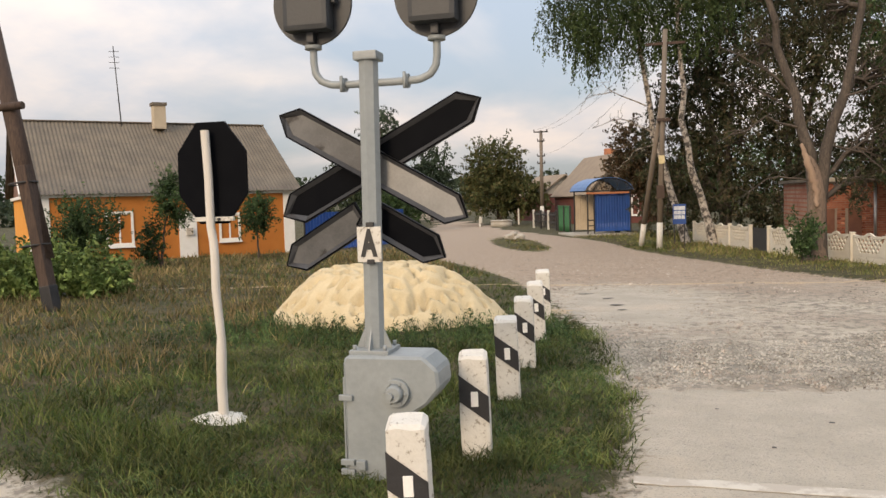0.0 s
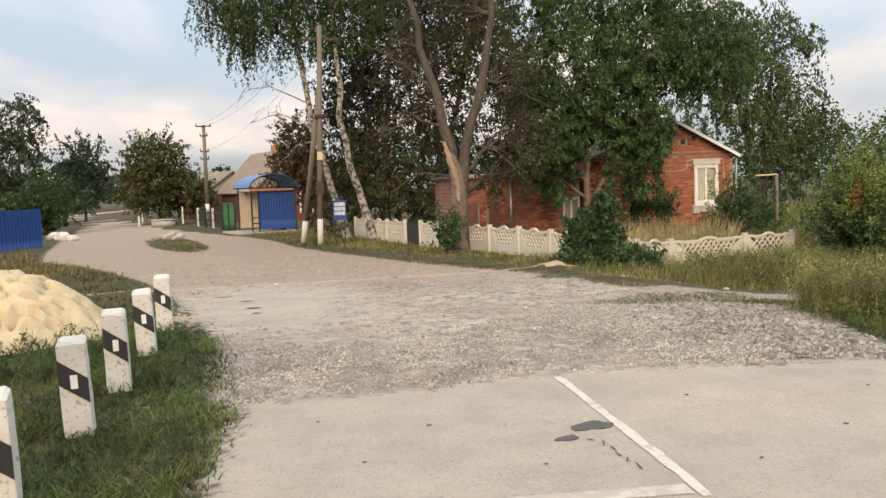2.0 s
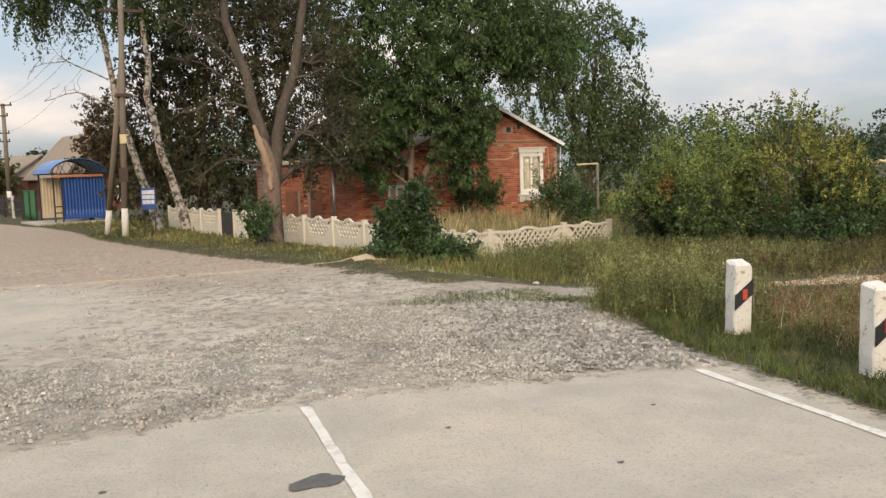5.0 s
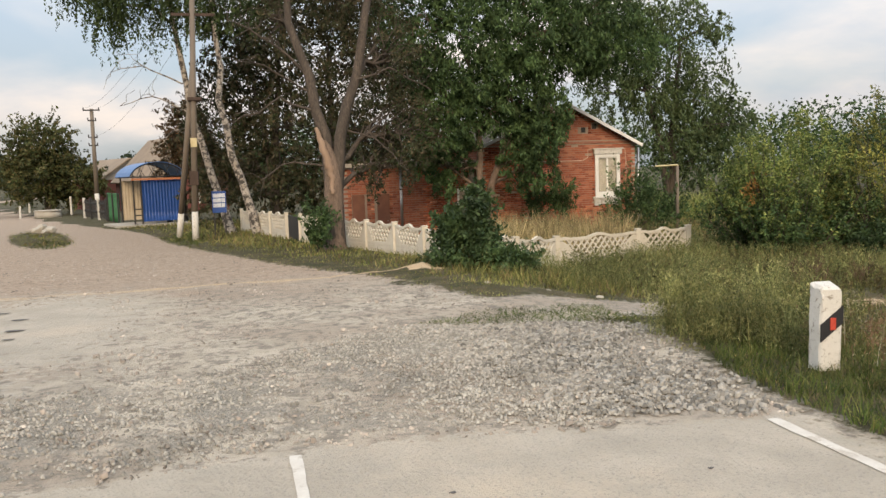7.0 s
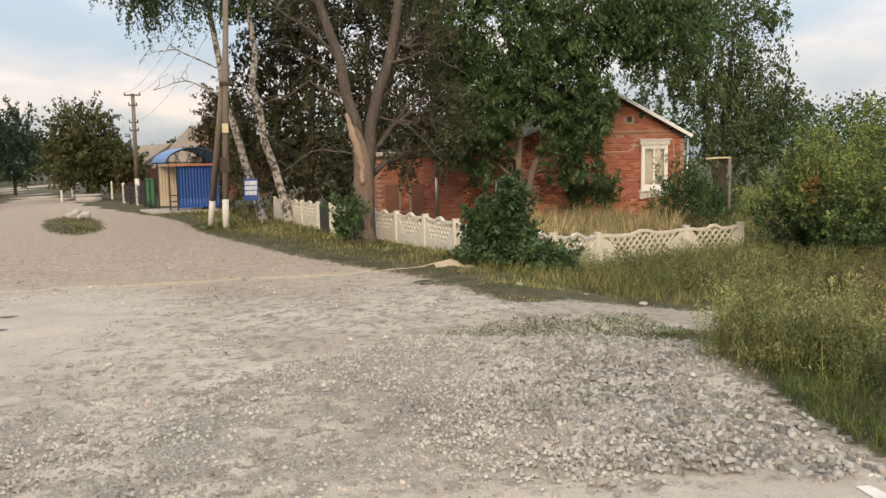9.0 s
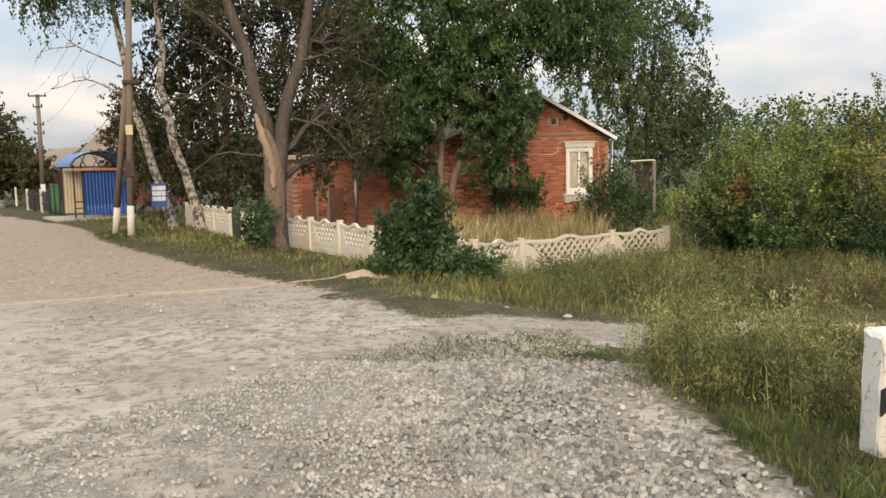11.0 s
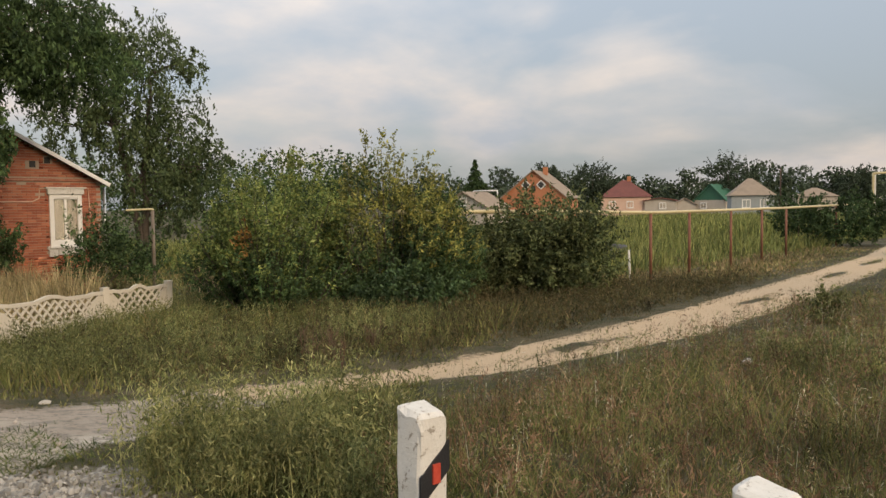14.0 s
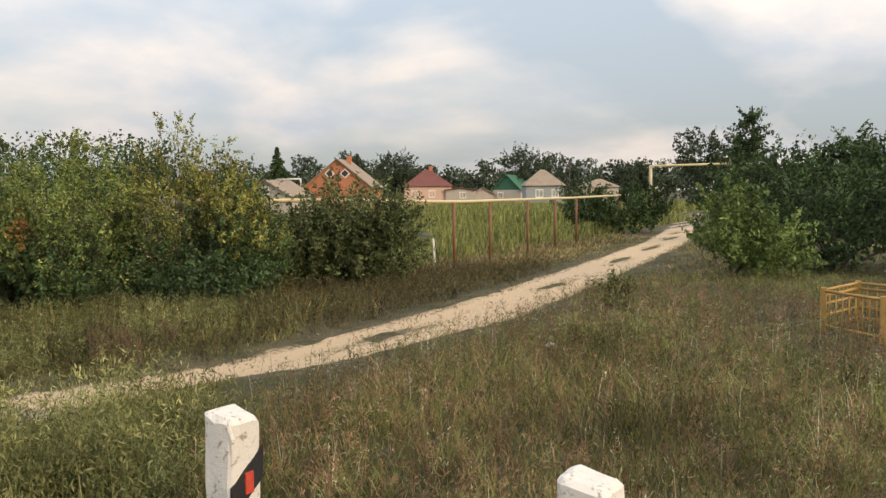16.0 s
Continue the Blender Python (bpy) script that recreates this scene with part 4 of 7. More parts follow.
def brick_material():
    m, n, l, bsdf = shader("old_red_brick")
    co = n.new("ShaderNodeTexCoord")
    mp = put(n, "ShaderNodeMapping", Rotation=(radians(90), 0, 0))
    l.new(co.outputs["Object"], mp.inputs[0])
    br = put(n, "ShaderNodeTexBrick", Color1=(0.27, 0.07, 0.036, 1), Color2=(0.46, 0.175, 0.09, 1), Mortar=(0.38, 0.30, 0.23, 1), Scale=1.0, Mortar_Size=0.011, Brick_Width=0.26, Row_Height=0.078, Bias=-0.1)
    l.new(mp.outputs[0], br.inputs["Vector"])
    big = put(n, "ShaderNodeTexNoise", Scale=1.1, Detail=6.0, Roughness=0.65)
    l.new(co.outputs["Object"], big.inputs["Vector"])
    fine = put(n, "ShaderNodeTexNoise", Scale=30.0, Detail=4.0)
    l.new(co.outputs["Object"], fine.inputs["Vector"])
    col = blend(n, l, ramp_of(n, l, big.outputs["Fac"], 0.35, 0.7), br.outputs["Color"], (0.24, 0.075, 0.045))
    col = blend(n, l, 0.3, col, blend(n, l, fine.outputs["Fac"], (0.16, 0.06, 0.04), (0.50, 0.22, 0.13)))
    l.new(col, bsdf.inputs["Base Color"])
    bsdf.inputs["Roughness"].default_value = 0.9
    b = put(n, "ShaderNodeBump", Strength=0.7, Distance=0.012)
    l.new(br.outputs["Fac"], b.inputs["Height"])
    b.invert = True
    l.new(b.outputs[0], bsdf.inputs["Normal"])
    return m


M_GLASS = glass_material()
M_BRICK = brick_material()


# ---- road paint, stains ----
def decal(name, points, material, label, lift=0.019):
    ob = part(name, slab(points, 0.004, "z"), material)
    ob.location.z = lift
    return tagged(ob, label, "road marking", kind="structure")


def strip(x0, y0, x1, y1, w, seed):
    """A straight painted strip with uneven edges."""
    rng = np.random.default_rng(seed)
    k = 24
    t = np.linspace(0, 1, k)
    dx, dy = x1 - x0, y1 - y0
    L = math.hypot(dx, dy)
    nx, ny = -dy / L, dx / L
    a = [(x0 + dx * u + nx * (w / 2 + e), y0 + dy * u + ny * (w / 2 + e)) for u, e in zip(t, rng.normal(0, 0.006, k))]
    b = [(x0 + dx * u - nx * (w / 2 + e), y0 + dy * u - ny * (w / 2 + e)) for u, e in zip(t, rng.normal(0, 0.006, k))]
    return a + b[::-1]


def blot(x, y, rx, ry, seed, turn=0.0):
    rng = np.random.default_rng(seed)
    k = 36
    ang = np.linspace(0, 2 * np.pi, k, endpoint=False)
    r = 1 + 0.14 * np.sin(3 * ang + seed) + 0.09 * np.sin(5 * ang + 2 * seed) + rng.normal(0, 0.03, k)
    c, s = math.cos(turn), math.sin(turn)
    return [(x + rx * a * math.cos(g) * c - ry * a * math.sin(g) * s, y + rx * a * math.cos(g) * s + ry * a * math.sin(g) * c) for a, g in zip(r, ang)]


decal("centre_line", strip(2.62, 4.9, 2.60, 7.78, 0.072, 1), M_LINE, "worn white painted centre line on asphalt")
decal("stop_line", strip(-0.12, 5.1, 2.56, 5.02, 0.13, 2), M_LINE_OLD, "worn white painted stop line on asphalt")
decal("edge_line", strip(5.84, 4.2, 5.78, 7.5, 0.085, 3), M_LINE, "worn white painted edge line on asphalt")
decal("tar_stain", blot(2.42, 6.29, 0.16, 0.09, 4, 0.2), M_TAR, "dark oily stain on asphalt", 0.020)
decal("tar_stain", blot(2.17, 6.06, 0.085, 0.045, 5, 0.2), M_TAR, "small dark oily stain on asphalt", 0.020)
for k, (x, y, rx, ry, turn) in enumerate([(2.37, 5.90, 0.05, 0.007, 1.3), (2.395, 5.78, 0.05, 0.006, 1.6), (2.385, 5.66, 0.035, 0.007, 1.75), (2.405, 5.56, 0.04, 0.006, 1.2), (2.43, 5.43, 0.06, 0.006, 1.5), (2.31, 5.99, 0.03, 0.006, 2.3)]):
    decal("crack", blot(x, y, rx, ry, 30 + k, turn), M_TAR, "thin dark crack in the asphalt", 0.020)
for k, (x, y, r) in enumerate([(1.3, 6.6, 0.02), (0.8, 5.9, 0.016), (1.9, 5.6, 0.014), (3.4, 6.9, 0.018), (4.1, 5.9, 0.02), (4.9, 6.8, 0.016), (0.5, 6.9, 0.014), (3.2, 5.4, 0.013)]):
    decal("tar_spot", blot(x, y, r, r * 0.7, 40 + k), M_TAR, "small dark tar spot on asphalt", 0.020)
for k, (x, y, rx, ry) in enumerate([(-1.21, 15.46, 0.15, 0.035), (-0.75, 14.68, 0.10, 0.04), (-0.56, 13.7, 0.11, 0.05), (-0.45, 13.05, 0.07, 0.03)]):
    decal("tar_stain", blot(x, y, rx, ry, 6 + k, 0.1), M_TAR, "small dark worn hollow in the road", gz(x, y) + 0.012)


# ---- marker posts ----
def marker_post(x, y, lean, rz, mark, mirrored, group, h=0.76, label=""):
    w, d = (0.20, 0.19) if mirrored else (0.205, 0.15)
    root = thing("marker_post", x, y, gz(x, y), rz, label, "road post", group)
    root.rotation_euler = (radians(lean[0]), radians(lean[1]), radians(rz))
    b = bmesh.new()
    bmesh.ops.create_cube(b, size=1)
    bmesh.ops.subdivide_edges(b, edges=b.edges[:], cuts=7, use_grid_fill=True)
    bmesh.ops.scale(b, vec=(w, d, h + 0.15), verts=b.verts)
    bmesh.ops.translate(b, vec=(0, 0, (h - 0.15) / 2), verts=b.verts)
    for v in b.verts:
        t = v.co.z / h
        if t > 0.9:
            v.co.z -= 0.04 * (0.5 - v.co.y / d) * 0.9 + 0.006 * (abs(v.co.x) / w * 2) ** 6
        v.co.x *= 1.0 - 0.05 * max(0, t)
        n3 = noise.noise_vector(Vector((v.co.x * 9 + x * 7, v.co.y * 9 + y * 3, v.co.z * 9))) * (0.008 if mirrored else 0.0055)
        v.co += n3
        worn = 0.90 if mirrored else 0.94
        if t > 0.93 and (abs(v.co.x) > w * 0.44 or abs(v.co.y) > d * 0.44):
            v.co.z -= 0.014 + 0.02 * max(0.0, noise.noise(Vector((v.co.x * 14 + x, v.co.y * 14, y))))
        if abs(v.co.x) > w * 0.45 and abs(v.co.y) > d * 0.45:
            v.co.x *= worn
            v.co.y *= worn
    part("post_body", b, M_WHITE, root)
    s = -1 if mirrored else 1
    yf = -d / 2 - 0.006
    hw = w / 2 * 0.955
    z0, z1, th = (0.43, 0.275, 0.15) if mirrored else (0.425, 0.275, 0.18)
    part("black_band", slab([(-s * hw, z0), (s * hw, z1), (s * hw, z1 + th), (-s * hw, z0 + th)], 0.012), M_BLACK, root, "slanting black painted band").location.y = yf
    zm = (z0 + z1 + th) / 2
    part("reflector", box(0.048, 0.012, 0.10, 0.004, 0, zm - 0.05, 0.003), M_WHITE_CLEAN if mark == "white" else M_RED, root, "small %s reflector" % mark).location.y = yf - 0.003
    return root


for i, (px_, py_, lean) in enumerate([(-1.12, 3.7, (0, -1.5)), (-1.16, 5.38, (0, -1.2)), (-1.21, 7.0, (1, -1.8)), (-1.27, 8.4, (0, -1)), (-1.36, 10.0, (1, -2)), (-1.5, 11.75, (0, -1))]):
    marker_post(px_, py_, lean, 8, "white", False, "posts left of the road", label="white concrete guide post with black band and white mark")
for i, (px_, py_, lean) in enumerate([(6.98, 8.52, (0, 0.5)), (6.88, 6.76, (0, 0))]):
    marker_post(px_, py_, lean, -6, "red", True, "posts right of the road", label="chipped white concrete guide post with red mark")


# ---- level-crossing signal ----
def pan(length, width, rim=0.03, both=True):
    """A shallow sign tray with turned rims; pointed at one end or both. Lies in xz along x, open towards -y."""
    w = width / 2
    tip = 0.52 * width
    out = [(0, -w), (length - tip, -w), (length, 0), (length - tip, w), (0, w)]
    if both:
        out = [(tip, -w), (length - tip, -w), (length, 0), (length - tip, w), (tip, w), (0, 0)]
    c = (sum(p[0] for p in out) / len(out), 0)
    inn = [(c[0] + (p[0] - c[0]) * (1 - 0.010 * 2.4 / length), p[1] * (1 - 0.010 / w)) for p in out]
    low = [(c[0] + (p[0] - c[0]) * (1 - rim * 2.4 / length), p[1] * (1 - rim / w)) for p in out]
    plate = slab(out, 0.004)
    b = bmesh.new()
    k = len(out)
    A = [b.verts.new((p[0], 0, p[1])) for p in out]
    B = [b.verts.new((p[0], -0.03, p[1])) for p in out]
    C = [b.verts.new((p[0], -0.03, p[1])) for p in inn]
    e = bmesh.new()
    C2 = [e.verts.new((p[0], -0.030, p[1])) for p in inn]
    D = [e.verts.new((p[0], -0.001, p[1])) for p in low]
    for i in range(k):
        j = (i + 1) % k
        b.faces.new((A[i], A[j], B[j], B[i])); b.faces.new((B[i], B[j], C[j], C[i])); e.faces.new((C2[j], C2[i], D[i], D[j]))
    bmesh.ops.recalc_face_normals(b, faces=b.faces)
    return plate, b, e


# rims are black; this grey paints the sky's highlight on their inner slopes
M_RIM_GLINT = plain("rim_glint_grey", (0.045, 0.046, 0.050), (0.085, 0.086, 0.090), 6, 0.4, 0.1, metal=0.2)
# steel back with a pale sky reflection put into its colour
M_PAN_SHEEN = plain("steel_back_sheen", (0.15, 0.15, 0.148), (0.26, 0.26, 0.255), 2.2, 0.42, 0.1, metal=0.5, grime=((0.10, 0.095, 0.09), 1.6, 0.58))
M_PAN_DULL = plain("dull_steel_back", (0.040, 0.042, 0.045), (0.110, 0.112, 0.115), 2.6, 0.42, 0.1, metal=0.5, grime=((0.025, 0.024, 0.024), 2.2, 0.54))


def crossing_signal():
    root = thing("crossing_signal", -1.70, 4.95, 0, 0, "grey level-crossing signal mast with black crossed boards", "railway signal")
    # cabinet
    prof = [(-0.17, -0.05), (0.16, -0.05), (0.17, 0.22), (0.20, 0.42), (0.36, 0.52), (0.44, 0.62), (0.43, 0.74), (0.34, 0.82), (-0.16, 0.82), (-0.18, 0.78)]
    b = slab(prof, 0.34, "y", None, 0.018)
    bmesh.ops.translate(b, vec=(0, -0.17, 0), verts=b.verts)
    cab = part("cabinet", b, M_GREY, root, "grey painted metal relay cabinet")
    part("hub", rod((0.17, -0.21, 0.60), (0.17, -0.165, 0.60), 0.085, None, 24), M_GREY, cab)
    hb = rod((0.17, -0.26, 0.60), (0.17, -0.21, 0.60), 0.045, 0.06, 20)
    rod((0.155, -0.285, 0.595), (0.155, -0.255, 0.595), 0.02, None, 12, hb)
    part("hub_cap", hb, M_GREY, cab)
    for k in range(6):
        a = k * math.pi / 3
        part("bolt", rod((0.17 + 0.066 * math.cos(a), -0.222, 0.60 + 0.066 * math.sin(a)), (0.17 + 0.066 * math.cos(a), -0.208, 0.60 + 0.066 * math.sin(a)), 0.009, None, 6), M_GREY, cab)
    part("cabinet_door", box(0.012, 0.30, 0.58, -0.185, 0, 0.10, 0.004), M_GREY, cab)
    for z in (0.54, 0.13, 0.07):
        part("hinge", box(0.09, 0.03, 0.035, -0.16, -0.18, z, 0.006), M_GREY, cab)
    part("lock_lug", box(0.06, 0.04, 0.06, -0.07, -0.185, 0.105, 0.01), M_GREY, cab)
    # mast on its flange
    part("flange", box(0.26, 0.26, 0.03, -0.02, 0, 0.815, 0.006), M_GREY, root)
    for sx in (-1, 1):
        for sy in (-1, 1):
            part("bolt", rod((-0.02 + sx * 0.1, sy * 0.1, 0.84), (-0.02 + sx * 0.1, sy * 0.1, 0.875), 0.013, None, 6), M_GREY, root)
    ms = rod((-0.02, 0, 0.84), (0.0, 0, 2.66), 0.066, 0.064, 8)
    for sx, sy in ((1, 0), (-1, 0), (0, 1), (0, -1)):
        g = slab([(0.05, 0.845), (0.12, 0.845), (0.05, 1.0)], 0.01)
        bmesh.ops.translate(g, vec=(0, -0.005, 0), verts=g.verts)
        bmesh.ops.rotate(g, cent=(0, 0, 0), matrix=Matrix.Rotation(math.atan2(sy, sx), 3, "Z"), verts=g.verts)
        bmesh.ops.translate(g, vec=(-0.02, 0, 0), verts=g.verts)
        join(ms, g)
    for f in ms.faces:
        f.smooth = False
    part("mast", ms, M_GREY, root, "faceted grey mast")
    part("mast_cap", box(0.155, 0.155, 0.055, 0.0, 0, 2.655, 0.012), M_GREY, root)
    # arms and lamps
    for s in (-1, 1):
        c0 = 0.056
        if s < 0:
            c0 = 0.012
        path = [(0.0, 0.02, 2.52), (c0 + s * 0.17, 0.02, 2.52), (c0 + s * 0.27, 0.02, 2.525), (c0 + s * 0.335, 0.02, 2.55), (c0 + s * 0.375, 0.02, 2.60), (c0 + s * 0.385, 0.02, 2.67), (c0 + s * 0.385, 0.02, 2.76)]
        V, F = tube(resample(path, 26), [0.024] * 26, 12)
        arm = new("lamp_arm", mesh_from("lamp_arm", V, F, M_GREY, True))
        arm.parent = root
        part("clamp", rod((c0 + s * 0.17, 0.02, 2.52), (c0 + s * 0.20, 0.02, 2.52), 0.045, None, 12), M_GREY, arm)
        part("clamp_bolt", rod((c0 + s * 0.185, -0.03, 2.47), (c0 + s * 0.185, -0.03, 2.57), 0.011, None, 6), M_GREY, arm)
        part("lamp_collar", rod((c0 + s * 0.385, 0.02, 2.755), (c0 + s * 0.385, 0.02, 2.78), 0.055, None, 14), M_GREY, arm)
        cz = 3.045 if s < 0 else 3.04
        disc = rod((c0 + s * 0.385, 0.02, cz), (c0 + s * 0.385, 0.045, cz), 0.265, None, 48)
        lamp = part("signal_lamp", disc, plain("lamp_grey", (0.017, 0.019, 0.022), (0.025, 0.028, 0.031), 5, 0.5, 0.1), root, "dark grey round signal backboard")
        part("lamp_housing", box(0.30, 0.13, 0.34, c0 + s * 0.385, -0.045, cz - 0.19, 0.035), lamp.data.materials[0], lamp)
        part("hinge", box(0.03, 0.05, 0.08, c0 + s * 0.385 + 0.165, -0.02, cz - 0.02, 0.006), lamp.data.materials[0], lamp)
        part("lamp_foot", box(0.05, 0.06, 0.09, c0 + s * 0.385, -0.01, cz - 0.255, 0.008), lamp.data.materials[0], lamp)
    # crossed boards, seen from behind
    def board(x, z, length, width, angle, y, mat_, both=True):
        plate, rim, slope = pan(length, width, 0.034, both)
        m = pose(x, y, z, 0, -angle, 0)
        p = part("cross_board", plate, mat_, root, "pointed sign board, back of it showing")
        p.matrix_local = m
        part("rim", rim, M_BLACK_GLOSS, p)
        part("rim_slope", slope, M_RIM_GLINT, p, "inner edge of the rim, sky highlight put into its grey")
        return p
    # one board in two halves; the right half has its reflection painted in
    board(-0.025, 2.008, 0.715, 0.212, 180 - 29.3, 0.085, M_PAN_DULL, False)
    board(-0.025, 2.008, 0.715, 0.212, -29.3, 0.085, M_PAN_SHEEN, False)
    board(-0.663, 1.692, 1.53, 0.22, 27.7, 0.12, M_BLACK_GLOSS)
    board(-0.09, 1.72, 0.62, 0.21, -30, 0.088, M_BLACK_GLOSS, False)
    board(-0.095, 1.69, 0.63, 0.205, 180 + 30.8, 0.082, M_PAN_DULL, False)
    # plate with a letter
    pl = part("letter_plate", box(0.158, 0.012, 0.222, -0.008, -0.075, 1.398, 0.004), M_WHITE, root, "white plate with a black letter A")
    cu = bpy.data.curves.new("letter", "FONT")
    cu.body, cu.size, cu.align_x, cu.align_y, cu.extrude, cu.offset = "A", 0.225, "CENTER", "CENTER", 0.002, 0.011
    tx = new("letter", cu)
    dg = bpy.context.evaluated_depsgraph_get()
    me = bpy.data.meshes.new_from_object(tx.evaluated_get(dg))
    bpy.data.objects.remove(tx)
    me.materials.clear()
    me.materials.append(M_BLACK)
    lt = new("letter", me)
    lt.parent = pl
    lt.matrix_local = pose(-0.008, -0.0845, 1.51, 90, 0, 0) @ Matrix.Diagonal((0.60, 1, 1, 1))
    for z in (1.395, 1.628):
        part("plate_clip", box(0.05, 0.02, 0.03, 0.0, -0.075, z - 0.01, 0.004), M_BLACK, pl)


M_BLACK_GLOSS = plain("black_enamel", (0.004, 0.0045, 0.006), (0.006, 0.0065, 0.008), 8, 0.4, 0.05)
M_BLACK_GLOSS.node_tree.nodes["Principled BSDF"].inputs["Specular IOR Level"].default_value = 0.02
crossing_signal()


# ---- stop sign from behind ----
def stop_sign():
    x, y = -3.42, 5.98
    root = thing("road_sign", x, y, 0, 0, "octagonal sign seen from behind on a whitewashed post", "road sign")
    path = [(0.02, 0, -0.05), (0.015, 0, 0.35), (0.03, 0, 0.7), (0.0, 0, 1.1), (0.005, 0, 1.45), (-0.02, 0, 1.6), (-0.02, 0, 2.0), (-0.035, 0, 2.385)]
    V, F = tube(resample(path, 20), [0.042] * 6 + [0.035] * 14, 6)
    p = new("post", mesh_from("post", V, F, M_WHITE_POST, True))
    p.parent = root
    oc = bmesh.new()
    bmesh.ops.create_cone(oc, cap_ends=True, segments=8, radius1=0.365, radius2=0.365, depth=0.02)
    bmesh.ops.rotate(oc, cent=(0, 0, 0), matrix=Matrix.Rotation(radians(22.5), 3, "Z"), verts=oc.verts)
    bmesh.ops.rotate(oc, cent=(0, 0, 0), matrix=Matrix.Rotation(radians(90), 3, "X"), verts=oc.verts)
    bmesh.ops.scale(oc, vec=(0.91, 1, 1.22), verts=oc.verts)
    bmesh.ops.translate(oc, vec=(-0.02, 0.07, 2.045), verts=oc.verts)
    pl = part("sign_plate", oc, M_BLACK_GLOSS, root, "black back of an octagonal plate")
    part("bracket", box(0.34, 0.03, 0.035, 0.0, 0.035, 1.655, 0.004), M_WHITE, root)
    part("bolt", rod((0.05, 0.0, 1.67), (0.05, 0.03, 1.67), 0.012, None, 6), M_BLACK, root)
    b = bmesh.new()
    bmesh.ops.create_icosphere(b, subdivisions=3, radius=1)
    for v in b.verts:
        v.co += noise.noise_vector(v.co * 2.2) * 0.28
    bmesh.ops.scale(b, vec=(0.25, 0.20, 0.085), verts=b.verts)
    part("footing", b, M_WHITE, root, "lump of whitewashed concrete")


M_WHITE_POST = plain("whitewashed_rough_wood", (0.66, 0.63, 0.57), (0.56, 0.52, 0.46), 5, 0.85, 0.6, fine=40, stretch=(1, 1, 0.2), grime=((0.30, 0.26, 0.21), 8.0, 0.64))
stop_sign()


# ---- heap of sand ----
def sand_heap():
    b = bmesh.new()
    bmesh.ops.create_grid(b, x_segments=140, y_segments=140, size=1.0)
    for v in b.verts:
        x, y = v.co.x * 2.5, v.co.y * 2.3
        px_, py_ = x * 0.93 - y * 0.36, x * 0.36 + y * 0.93
        r = math.hypot(px_ / (1.98 + 0.15 * math.sin(3 * math.atan2(py_, px_))), py_ / 1.55)
        n1 = noise.noise(Vector((x * 1.1, y * 1.1, 3.0)))
        n2 = noise.noise(Vector((x * 3.2, y * 3.2, 7.0)))
        n3 = noise.noise(Vector((x * 9.0, y * 9.0, 1.0)))
        t = max(0.0, 1.0 - r)
        h = 0.80 * min(1.0, t * 2.1) ** 0.85 * (1 - 0.06 * min(1.0, t * 2.1) ** 4) + 0.06 * min(1.0, t * 1.3)
        if h > 0.02:
            h += 0.10 * n1 * t * 1.5 + 0.05 * n2 + 0.018 * n3 + 0.014 * noise.noise(Vector((x * 20, y * 20, 2.0)))
            h += 0.085 * (0.22 - abs(noise.noise(Vector((x * 4.2 + 2, y * 4.2, 6.0))))) * min(1.0, t * 4)
            dent = noise.noise(Vector((x * 4.6 + 9, y * 4.6, 5.0)))
            h -= 0.10 * max(0, dent - 0.25) / 0.3 * (1 if t > 0.1 else 0)
            pit = noise.noise(Vector((x * 6.5 + 3, y * 8.5 + 8, 4.0)))
            h -= 0.19 * smooth((pit - 0.14) / 0.10) * (1 if t > 0.12 else 0)
        v.co = Vector((x, y, max(h, -0.03) if r < 1.02 else -0.06))
    for f in b.faces:
        f.smooth = True
    ob = part("sand_mound", b, M_SAND)
    ob.location = (-4.03, 11.95, -0.03)
    tagged(ob, "large mound of pale yellow sand on the grass", "sand mound")


sand_heap()


# ---- leaning timber pole on a stub ----
def leaning_pole():
    root = thing("utility_pole", -10.22, 12.3, gz(-10.2, 12.3), 0, "old leaning timber pole braced to a concrete stub", "utility pole")
    part("pole", rod((-0.20, 0.08, 0.95), (-1.10, 0.12, 5.4), 0.17, 0.13, 12), M_WOOD, root, "dark brown timber pole")
    part("stub", box(0.20, 0.20, 2.75, 0, 0, -0.1, 0.02, Matrix.Rotation(radians(-9.5), 4, "Y")), M_WOOD, root)
    part("stub_foot", box(0.22, 0.22, 0.6, 0.0, 0, -0.1, 0.02, Matrix.Rotation(radians(-9.5), 4, "Y")), M_BLACK, root, "tarred black foot")
    part("cross_bar", rod((-1.25, -0.1, 3.62), (-0.38, -0.02, 3.66), 0.075, 0.07, 10), M_WOOD, root)
    for z in (1.2, 2.3):
        V, F = tube([(-0.12 - z * 0.175 + 0.24 * math.cos(a), 0.05 + 0.22 * math.sin(a), z + 0.03 * math.cos(a)) for a in np.linspace(0, 2 * math.pi, 16)], [0.018] * 16, 6)
        t = new("wire_tie", mesh_from("wire_tie", V, F, M_DARK, True))
        t.parent = root


leaning_pole()


